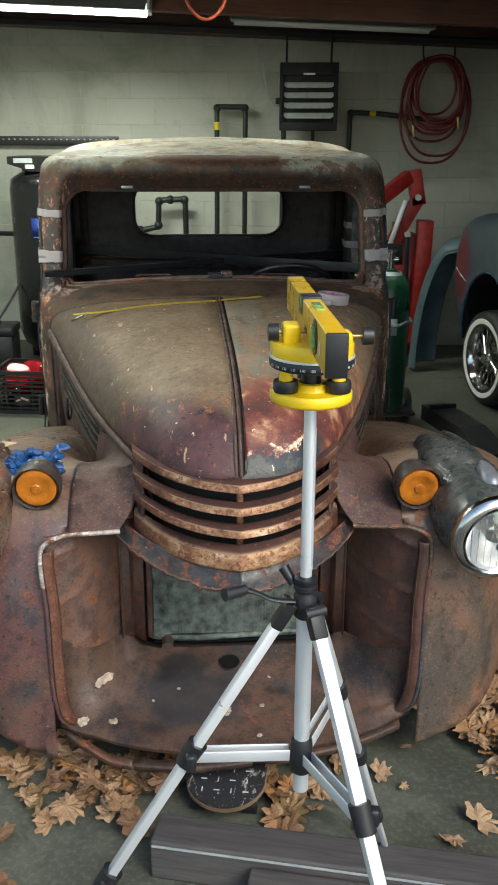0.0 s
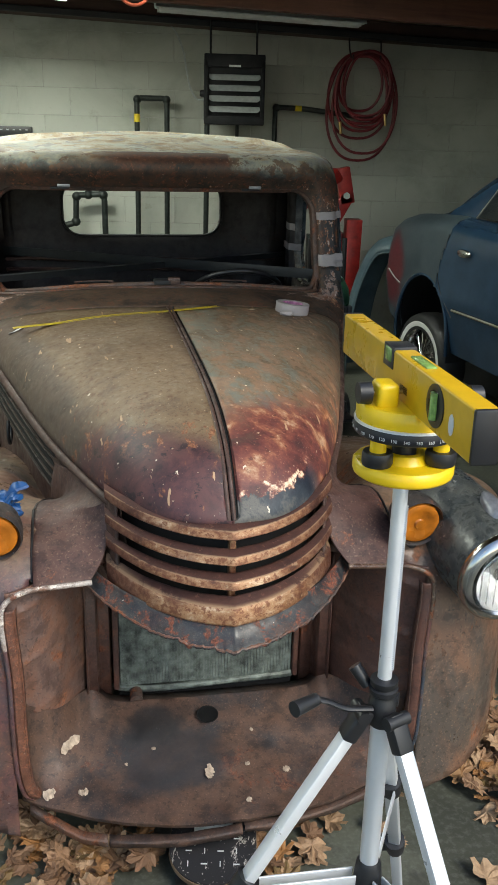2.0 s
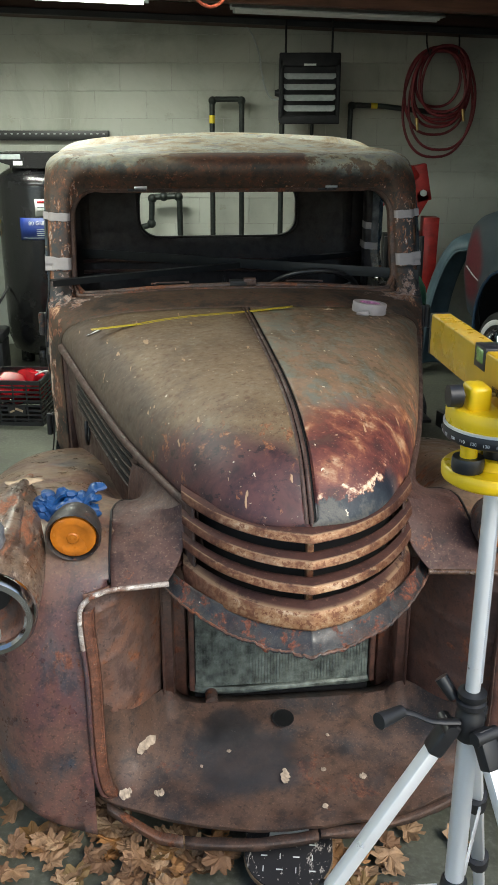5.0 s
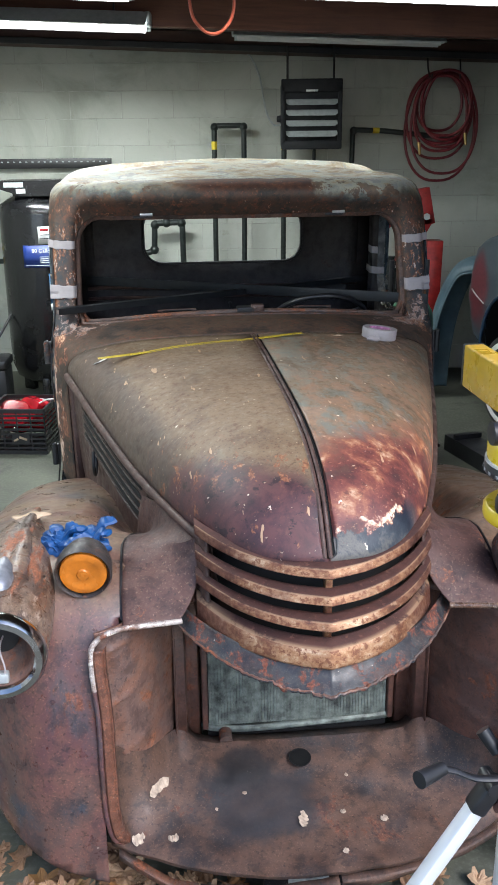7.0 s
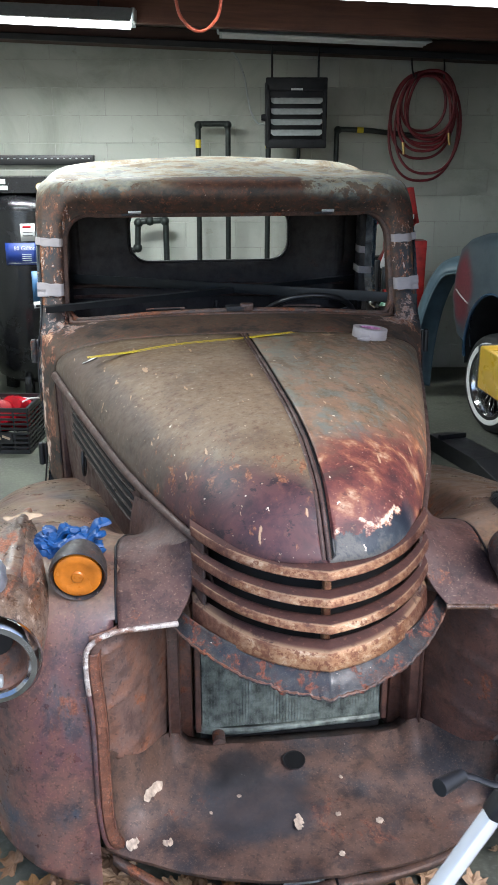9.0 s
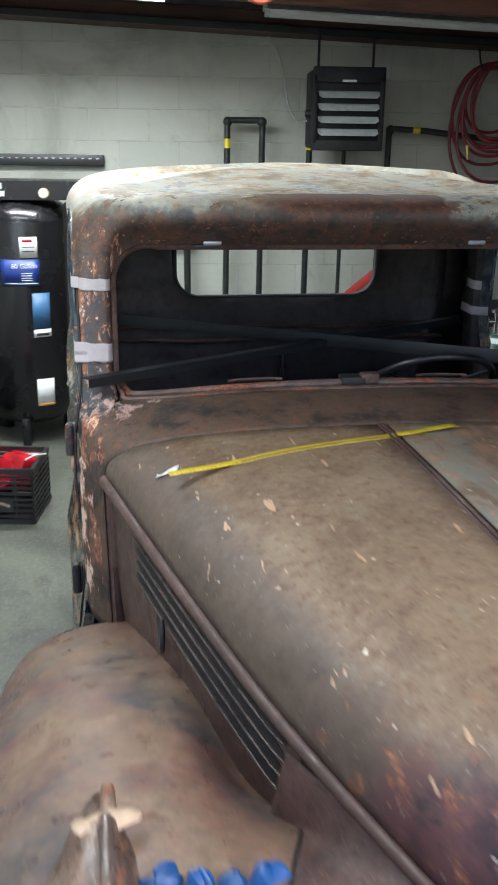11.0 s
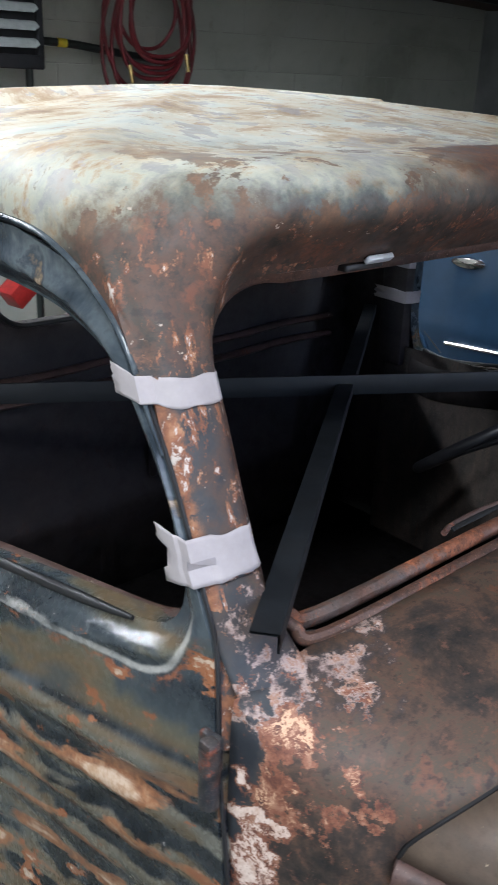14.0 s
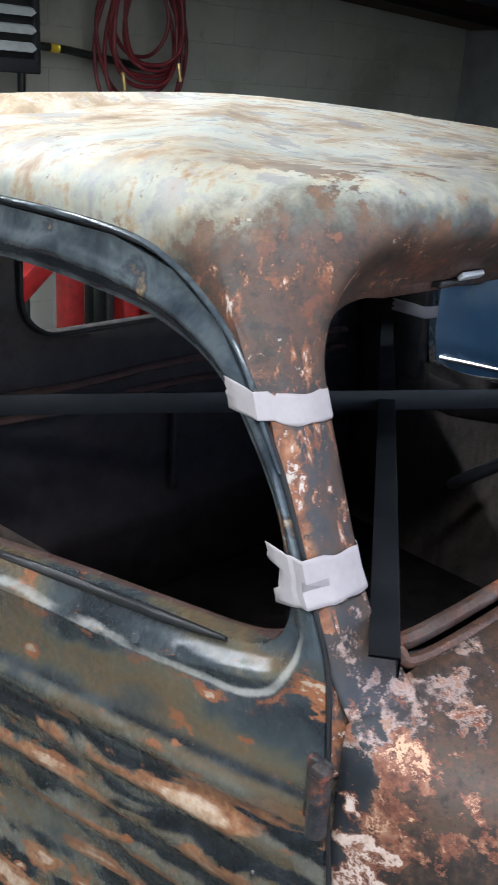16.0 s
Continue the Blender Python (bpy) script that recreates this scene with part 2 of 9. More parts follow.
M_LINING = weathered("door_lining_paint", [(0.030, 0.027, 0.027), (0.060, 0.048, 0.042), (0.042, 0.037, 0.034), (0.075, 0.060, 0.050)], (0.085, 0.048, 0.032), (0.17, 0.145, 0.12),
                     rust_at=0.60, bare_at=0.63, fleck_at=0.76, scale=5, stretch=(1, 1.6, 0.3), streak=(1, 3.0, 0.16), rough=0.5)


def hood_paint():
    """Tan-brown old paint on top, purple towards the nose; the other half worn to red primer with pale and black edges."""
    m, nt, b, co = nodes_of("hood_paint")
    x, y, z = (axis(nt, co, k) for k in range(3))
    ax = mathn(nt, "ABSOLUTE", x)
    right = span(nt, x, 0.002, 0.006)
    big = noise_at(nt, co, 2.6, 6, 0.6, None, 0.3)
    mid = noise_at(nt, co, 9, 9, 0.72, None, 0.25, 5.0)
    fine = noise_at(nt, co, 48, 6, 0.70, None, 0, 4.0)
    grit = noise_at(nt, co, 150, 4, 0.65, None, 0, 52.0)
    # ground: tan with rust freckles
    col = ramp(nt, big, [(0.36, (0.102, 0.068, 0.041)), (0.48, (0.144, 0.102, 0.064)), (0.60, (0.166, 0.122, 0.079))])
    col = mixed(nt, mathn(nt, "MULTIPLY", span(nt, mid, 0.50, 0.62), 0.55), col, (0.098, 0.066, 0.044))
    col = mixed(nt, mathn(nt, "MULTIPLY", span(nt, mid, 0.46, 0.36), 0.5), col, (0.172, 0.146, 0.107))
    col = mixed(nt, mathn(nt, "MULTIPLY", span(nt, fine, 0.54, 0.64), 0.65), col, (0.105, 0.058, 0.034))
    col = mixed(nt, mathn(nt, "MULTIPLY", span(nt, fine, 0.44, 0.34), 0.4), col, (0.205, 0.170, 0.122))
    col = mixed(nt, mathn(nt, "MULTIPLY", span(nt, grit, 0.56, 0.66), 0.5), col, (0.048, 0.032, 0.023))
    # worn half: cool grey-green by the hinge, warm smears further out
    smear = noise_at(nt, co, 7, 8, 0.66, (2.2, 0.7, 1), 0.6, 12.0)
    smear2 = noise_at(nt, co, 13, 7, 0.62, (1.5, 0.9, 1), 0.3, 31.0)
    cool = mathn(nt, "MULTIPLY", right, span(nt, mathn(nt, "ADD", smear, mathn(nt, "MULTIPLY", ax, -0.35)), 0.40, 0.55))
    col = mixed(nt, mathn(nt, "MULTIPLY", cool, 0.45), col, ramp(nt, fine, [(0.38, (0.150, 0.158, 0.136)), (0.6, (0.225, 0.225, 0.192))]))
    warm = mathn(nt, "MULTIPLY", right, span(nt, mathn(nt, "ADD", smear2, mathn(nt, "MULTIPLY", span(nt, y, 1.1, 0.35), 0.08)), 0.52, 0.60))
    col = mixed(nt, mathn(nt, "MULTIPLY", warm, 0.6), col, ramp(nt, fine, [(0.36, (0.150, 0.086, 0.054)), (0.6, (0.265, 0.165, 0.108))]))
    teal = mathn(nt, "MULTIPLY", right, span(nt, smear2, 0.44, 0.38))
    col = mixed(nt, mathn(nt, "MULTIPLY", teal, 0.42), col, (0.115, 0.150, 0.140))
    # shade on the left flank, coloured in as dark grey-brown below the shoulder
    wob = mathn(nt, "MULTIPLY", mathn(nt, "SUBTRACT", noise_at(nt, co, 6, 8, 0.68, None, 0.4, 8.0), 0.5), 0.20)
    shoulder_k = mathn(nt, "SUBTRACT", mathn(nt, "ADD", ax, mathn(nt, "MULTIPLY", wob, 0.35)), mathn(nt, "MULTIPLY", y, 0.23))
    flank_shade_k = mathn(nt, "MULTIPLY", span(nt, shoulder_k, 0.170, 0.235), span(nt, y, 0.25, 0.42))
    col = mixed(nt, mathn(nt, "MULTIPLY", mathn(nt, "MULTIPLY", flank_shade_k, 0.8), mathn(nt, "SUBTRACT", 1.0, right)), col, ramp(nt, mid, [(0.38, (0.052, 0.038, 0.031)), (0.52, (0.084, 0.062, 0.049)), (0.64, (0.064, 0.045, 0.040))]))
    # nose: purple-brown on one half, red primer on the other
    edge = mathn(nt, "ADD", mathn(nt, "SUBTRACT", y, mathn(nt, "MULTIPLY", ax, 0.85)), wob)
    nose = span(nt, edge, 0.155, 0.060)
    purple = ramp(nt, mid, [(0.36, (0.028, 0.015, 0.019)), (0.47, (0.060, 0.027, 0.030)), (0.56, (0.088, 0.038, 0.038)), (0.66, (0.070, 0.036, 0.036))])
    purple = mixed(nt, mathn(nt, "MULTIPLY", span(nt, fine, 0.57, 0.65), 0.5), purple, (0.125, 0.058, 0.044))
    purple = mixed(nt, mathn(nt, "MULTIPLY", span(nt, noise_at(nt, co, 17, 9, 0.74, (1, 1, 1.4), 0.2, 27.0), 0.57, 0.62), 0.85), purple, (0.018, 0.011, 0.015))
    col = mixed(nt, mathn(nt, "MULTIPLY", nose, mathn(nt, "SUBTRACT", 1.0, right)), col, purple)
    wornedge = mathn(nt, "MULTIPLY", mathn(nt, "MULTIPLY", span(nt, edge, 0.26, 0.15), span(nt, edge, 0.02, 0.09)), mathn(nt, "SUBTRACT", 1.0, right))
    orange = ramp(nt, grit, [(0.36, (0.105, 0.042, 0.024)), (0.52, (0.20, 0.085, 0.042)), (0.66, (0.30, 0.17, 0.10))])
    spots = noise_at(nt, co, 24, 8, 0.70, (1.3, 0.8, 1), 0.2, 44.0)
    col = mixed(nt, mathn(nt, "MULTIPLY", mathn(nt, "MULTIPLY", span(nt, spots, 0.56, 0.61), wornedge), 0.9), col, orange)
    col = mixed(nt, mathn(nt, "MULTIPLY", mathn(nt, "MULTIPLY", span(nt, spots, 0.63, 0.67), nose), 0.8), col, orange)
    patch = noise_at(nt, co, 12.5, 7, 0.62, None, 0.2, 61.0)
    edge_r = mathn(nt, "ADD", mathn(nt, "SUBTRACT", y, mathn(nt, "MULTIPLY", ax, 0.78)), mathn(nt, "MULTIPLY", wob, 1.3))
    red_k = mathn(nt, "MULTIPLY", right, span(nt, mathn(nt, "ADD", edge_r, mathn(nt, "MULTIPLY", mathn(nt, "SUBTRACT", patch, 0.5), -0.45)), 0.34, 0.14))
    red = ramp(nt, patch, [(0.36, (0.060, 0.024, 0.025)), (0.45, (0.115, 0.036, 0.033)), (0.53, (0.158, 0.056, 0.042)), (0.575, (0.225, 0.098, 0.058)), (0.62, (0.31, 0.19, 0.125)), (0.68, (0.44, 0.34, 0.25))])
    red = mixed(nt, mathn(nt, "MULTIPLY", span(nt, fine, 0.56, 0.63), 0.55), red, (0.060, 0.022, 0.020))
    red = mixed(nt, mathn(nt, "MULTIPLY", span(nt, grit, 0.60, 0.68), 0.5), red, (0.36, 0.20, 0.12))
    col = mixed(nt, mathn(nt, "MULTIPLY", red_k, 0.95), col, red)
    # burnt orange along the outer turn of the worn half
    rim_k = mathn(nt, "MULTIPLY", right, span(nt, mathn(nt, "ADD", mathn(nt, "SUBTRACT", ax, mathn(nt, "MULTIPLY", y, 0.28)), mathn(nt, "MULTIPLY", wob, 0.5)), 0.165, 0.215))
    col = mixed(nt, mathn(nt, "MULTIPLY", mathn(nt, "MULTIPLY", rim_k, span(nt, y, 0.95, 0.45)), span(nt, patch, 0.47, 0.56)), col, ramp(nt, spots, [(0.38, (0.13, 0.050, 0.030)), (0.5, (0.27, 0.120, 0.060)), (0.6, (0.42, 0.25, 0.15))]))
    # pale crust above a blackened foot on the worn half
    lift = mathn(nt, "SUBTRACT", mathn(nt, "ADD", z, mathn(nt, "MULTIPLY", wob, 0.20)), mathn(nt, "ADD", 1.000, mathn(nt, "MULTIPLY", mathn(nt, "MULTIPLY", ax, ax), 0.62)))
    lift = mathn(nt, "ADD", lift, mathn(nt, "MULTIPLY", mathn(nt, "SUBTRACT", spots, 0.5), 0.085))
    crust = mathn(nt, "MULTIPLY", mathn(nt, "MULTIPLY", span(nt, lift, -0.005, 0.001), span(nt, lift, 0.017, 0.009)), mathn(nt, "MULTIPLY", right, span(nt, y, 0.21, 0.14)))
    col = mixed(nt, mathn(nt, "MULTIPLY", crust, span(nt, patch, 0.44, 0.52)), col, ramp(nt, fine, [(0.38, (0.36, 0.20, 0.12)), (0.54, (0.58, 0.45, 0.34))]))
    foot = mathn(nt, "MULTIPLY", span(nt, lift, -0.002, -0.008), mathn(nt, "MULTIPLY", right, span(nt, y, 0.18, 0.11)))
    col = mixed(nt, foot, col, ramp(nt, mid, [(0.40, (0.016, 0.020, 0.030)), (0.50, (0.034, 0.042, 0.052)), (0.58, (0.105, 0.100, 0.090)), (0.66, (0.050, 0.052, 0.058))]))
    # scratches and chips
    sc = noise_at(nt, co, 10, 3, 0.5, (5.0, 1.0, 1.2), 0.1, 33.0)
    col = mixed(nt, mathn(nt, "MULTIPLY", span(nt, sc, 0.705, 0.715), 0.8), col, (0.36, 0.25, 0.16))
    sp = noise_at(nt, co, 38, 3, 0.55, (1, 0.7, 1), 0, 40.0)
    col = mixed(nt, mathn(nt, "MULTIPLY", span(nt, sp, 0.725, 0.735), 0.9), col, (0.50, 0.44, 0.36))
    tick = noise_at(nt, co, 85, 3, 0.6, None, 0, 97.0)
    col = mixed(nt, mathn(nt, "MULTIPLY", span(nt, tick, 0.69, 0.71), 0.7), col, (0.36, 0.29, 0.21))
    nt.links.new(deepen(nt, col, 1.18, 1.56), b.inputs["Base Color"])
    gloss = mathn(nt, "MAXIMUM", nose, red_k)
    nt.links.new(mixed(nt, gloss, ramp(nt, fine, [(0.3, 0.48), (0.7, 0.72)]), ramp(nt, mid, [(0.3, 0.46), (0.7, 0.64)])), b.inputs["Roughness"])
    hgt = mathn(nt, "ADD", mathn(nt, "MULTIPLY", fine, 0.5), mathn(nt, "MULTIPLY", grit, 0.3))
    hgt = mathn(nt, "ADD", hgt, mathn(nt, "MULTIPLY", mathn(nt, "MULTIPLY", red_k, patch), 1.2))
    bump(nt, b, hgt, 0.22, 0.004)
    return m


def chipped(nt, col, n, mask, at, rim, rust, pale):
    """Chips where n plus mask passes a level: a rusty rim with a pale core."""
    k = mathn(nt, "ADD", n, mask)
    col = mixed(nt, span(nt, k, at, at + 0.02), col, rust)
    return mixed(nt, span(nt, k, at + rim, at + rim + 0.018), col, pale)


def roof_paint():
    """Chalky cream paint on the crown, blue-grey shoulders, worn through to rust on the brow; chipped dark paint on the pillars."""
    m, nt, b, co = nodes_of("roof_paint")
    x, y, z = mathn(nt, "ABSOLUTE", axis(nt, co, 0)), axis(nt, co, 1), axis(nt, co, 2)
    n0 = noise_at(nt, co, 5.0, 10, 0.68, None, 0.2)
    cream = ramp(nt, n0, [(0.32, (0.40, 0.43, 0.40)), (0.42, (0.53, 0.54, 0.46)), (0.50, (0.54, 0.47, 0.34)), (0.57, (0.41, 0.30, 0.175)), (0.65, (0.24, 0.15, 0.085))])
    n1 = noise_at(nt, co, 13, 10, 0.72, (1, 1.3, 1), 0.2, 6.0)
    cream = mixed(nt, mathn(nt, "MULTIPLY", span(nt, n1, 0.555, 0.60), 0.6), cream, (0.33, 0.20, 0.10))
    cream = mixed(nt, mathn(nt, "MULTIPLY", span(nt, n1, 0.44, 0.36), 0.7), cream, (0.68, 0.68, 0.61))
    n2 = noise_at(nt, co, 9, 12, 0.76, None, 0.2, 11.0)
    brown = ramp(nt, n2, [(0.34, (0.018, 0.016, 0.015)), (0.45, (0.045, 0.032, 0.024)), (0.52, (0.082, 0.042, 0.027)), (0.60, (0.048, 0.040, 0.031)), (0.68, (0.130, 0.050, 0.027))])
    n4 = noise_at(nt, co, 34, 6, 0.7, None, 0, 17.0)
    n9 = noise_at(nt, co, 16, 10, 0.74, None, 0.2, 91.0)
    brown = mixed(nt, mathn(nt, "MULTIPLY", span(nt, n9, 0.47, 0.39), 0.75), brown, (0.024, 0.024, 0.020))
    brown = mixed(nt, mathn(nt, "MULTIPLY", span(nt, n9, 0.54, 0.61), 0.75), brown, (0.155, 0.056, 0.030))
    brown = mixed(nt, mathn(nt, "MULTIPLY", span(nt, n4, 0.57, 0.66), 0.7), brown, (0.22, 0.085, 0.045))
    brown = mixed(nt, mathn(nt, "MULTIPLY", span(nt, n4, 0.44, 0.34), 0.6), brown, (0.020, 0.016, 0.015))
    wob = mathn(nt, "MULTIPLY", mathn(nt, "SUBTRACT", noise_at(nt, co, 5.5, 10, 0.62, None, 0.1, 3.0), 0.5), 0.17)
    # the pale paint reaches lower along the sides than over the brow
    h = mathn(nt, "ADD", mathn(nt, "ADD", z, wob), mathn(nt, "MULTIPLY", span(nt, y, 1.98, 2.30), 0.16))
    jag = mathn(nt, "MULTIPLY", mathn(nt, "SUBTRACT", n1, 0.5), 0.06)
    h = mathn(nt, "ADD", mathn(nt, "ADD", h, jag), mathn(nt, "MULTIPLY", span(nt, axis(nt, co, 0), 0.25, 0.5), 0.026))
    slate = ramp(nt, n2, [(0.36, (0.062, 0.066, 0.058)), (0.46, (0.118, 0.112, 0.086)), (0.53, (0.105, 0.068, 0.043)), (0.60, (0.190, 0.175, 0.130))])
    bruise = mathn(nt, "MULTIPLY", span(nt, mathn(nt, "ADD", x, mathn(nt, "MULTIPLY", wob, 1.4)), 0.30, 0.42), span(nt, mathn(nt, "ADD", x, wob), 0.66, 0.56))
    slate = mixed(nt, mathn(nt, "MULTIPLY", bruise, 0.7), slate, ramp(nt, n9, [(0.40, (0.034, 0.048, 0.056)), (0.54, (0.085, 0.098, 0.096)), (0.62, (0.10, 0.070, 0.048))]))
    pale_blue = ramp(nt, n1, [(0.37, (0.27, 0.265, 0.26)), (0.44, (0.32, 0.325, 0.275)), (0.52, (0.38, 0.365, 0.285)), (0.59, (0.33, 0.245, 0.150)), (0.66, (0.22, 0.135, 0.080))])
    col = mixed(nt, span(nt, h, 1.602, 1.640), brown, slate)
    col = mixed(nt, span(nt, h, 1.630, 1.672), col, pale_blue)
    h2 = mathn(nt, "ADD", mathn(nt, "ADD", mathn(nt, "ADD", z, wob), mathn(nt, "MULTIPLY", jag, 0.6)), mathn(nt, "MULTIPLY", span(nt, y, 1.98, 2.15), 0.012))
    col = mixed(nt, span(nt, h2, 1.658, 1.708), col, cream)
    # torn-edged brown and lilac-grey places where the pale paint thins
    torn = noise_at(nt, co, 11, 9, 0.68, None, 0.15, 131.0)
    thin = mathn(nt, "MULTIPLY", span(nt, h, 1.585, 1.625), span(nt, h, 1.80, 1.66))
    col = mixed(nt, mathn(nt, "MULTIPLY", mathn(nt, "MULTIPLY", thin, span(nt, torn, 0.535, 0.565)), 0.85), col, ramp(nt, n4, [(0.36, (0.060, 0.034, 0.023)), (0.5, (0.115, 0.064, 0.038)), (0.64, (0.19, 0.10, 0.055))]))
    col = mixed(nt, mathn(nt, "MULTIPLY", mathn(nt, "MULTIPLY", span(nt, h, 1.64, 1.69), span(nt, torn, 0.445, 0.42)), 0.6), col, ramp(nt, n1, [(0.4, (0.21, 0.20, 0.215)), (0.6, (0.33, 0.32, 0.31))]))
    # rough rust patch on the middle of the brow
    xs = mathn(nt, "ADD", axis(nt, co, 0), mathn(nt, "MULTIPLY", jag, 0.8))
    hp = mathn(nt, "ADD", mathn(nt, "ADD", z, mathn(nt, "MULTIPLY", jag, 0.5)), mathn(nt, "MULTIPLY", wob, 0.30))
    patch = mathn(nt, "MULTIPLY", mathn(nt, "MULTIPLY", span(nt, mathn(nt, "ADD", xs, wob), -0.42, -0.12), span(nt, xs, 0.295, 0.275)), mathn(nt, "MULTIPLY", span(nt, hp, 1.678, 1.673), span(nt, y, 2.05, 2.02)))
    col = mixed(nt, patch, col, mixed(nt, span(nt, hp, 1.625, 1.650), brown, ramp(nt, n4, [(0.34, (0.034, 0.016, 0.012)), (0.5, (0.088, 0.036, 0.022)), (0.64, (0.17, 0.075, 0.042))])))
    # pillar ground
    low = span(nt, mathn(nt, "ADD", z, mathn(nt, "MULTIPLY", wob, 0.6)), 1.50, 1.42)
    n5 = noise_at(nt, co, 9, 7, 0.65, (1, 1, 0.6), 0.3, 29.0)
    col = mixed(nt, low, col, ramp(nt, n5, [(0.36, (0.020, 0.022, 0.026)), (0.48, (0.040, 0.040, 0.042)), (0.56, (0.070, 0.044, 0.034)), (0.64, (0.028, 0.031, 0.036))]))
    # rust runs down the pillar beside the door, brown by the glass
    by_door = mathn(nt, "MULTIPLY", span(nt, mathn(nt, "ADD", x, mathn(nt, "MULTIPLY", jag, 0.5)), 0.728, 0.742), low)
    col = mixed(nt, mathn(nt, "MULTIPLY", by_door, span(nt, n9, 0.44, 0.52)), col, ramp(nt, n4, [(0.36, (0.10, 0.036, 0.018)), (0.5, (0.23, 0.092, 0.040)), (0.62, (0.33, 0.16, 0.085))]))
    by_glass = mathn(nt, "MULTIPLY", span(nt, mathn(nt, "ADD", x, mathn(nt, "MULTIPLY", jag, 0.5)), 0.692, 0.674), low)
    col = mixed(nt, mathn(nt, "MULTIPLY", by_glass, 0.8), col, ramp(nt, n4, [(0.36, (0.030, 0.020, 0.017)), (0.54, (0.068, 0.038, 0.028)), (0.64, (0.13, 0.056, 0.034))]))
    # chips: rare on the brow, many on the pillars
    chip_n = noise_at(nt, co, 21, 10, 0.74, (1.4, 1.4, 0.38), 0.2, 50.0)
    corner = mathn(nt, "MULTIPLY", span(nt, x, 0.50, 0.64), span(nt, z, 1.66, 1.46))
    mask = mathn(nt, "SUBTRACT", mathn(nt, "ADD", mathn(nt, "MULTIPLY", corner, 0.046), mathn(nt, "MULTIPLY", low, 0.016)), mathn(nt, "MULTIPLY", span(nt, h, 1.60, 1.66), 0.15))
    rusty = ramp(nt, n4, [(0.34, (0.085, 0.032, 0.018)), (0.5, (0.21, 0.078, 0.036)), (0.64, (0.36, 0.18, 0.095))])
    col = chipped(nt, col, chip_n, mask, 0.60, 0.055, rusty, (0.47, 0.41, 0.36))
    fine_chip = noise_at(nt, co, 55, 7, 0.70, (1, 1, 0.7), 0.1, 77.0)
    col = mixed(nt, mathn(nt, "MULTIPLY", span(nt, mathn(nt, "ADD", fine_chip, mask), 0.635, 0.65), 0.9), col, rusty)
    col = mixed(nt, mathn(nt, "MULTIPLY", span(nt, mathn(nt, "ADD", fine_chip, mask), 0.68, 0.692), 0.9), col, (0.52, 0.45, 0.39))
    pin = noise_at(nt, co, 70, 3, 0.6, None, 0, 71.0)
    col = mixed(nt, mathn(nt, "MULTIPLY", span(nt, pin, 0.70, 0.73), 0.8), col, mixed(nt, span(nt, h, 1.66, 1.70), (0.42, 0.34, 0.27), (0.10, 0.05, 0.03)))
    nt.links.new(col, b.inputs["Base Color"])
    nt.links.new(ramp(nt, n4, [(0.3, 0.50), (0.7, 0.80)]), b.inputs["Roughness"])
    hgt = mathn(nt, "ADD", mathn(nt, "MULTIPLY", n4, 0.5), mathn(nt, "MULTIPLY", span(nt, mathn(nt, "ADD", chip_n, mask), 0.60, 0.62), -0.35))
    hgt = mathn(nt, "ADD", hgt, mathn(nt, "MULTIPLY", noise_at(nt, co, 11, 2, 0.5, None, 0, 81.0), 0.45))
    bump(nt, b, hgt, 0.22, 0.004)
    return m


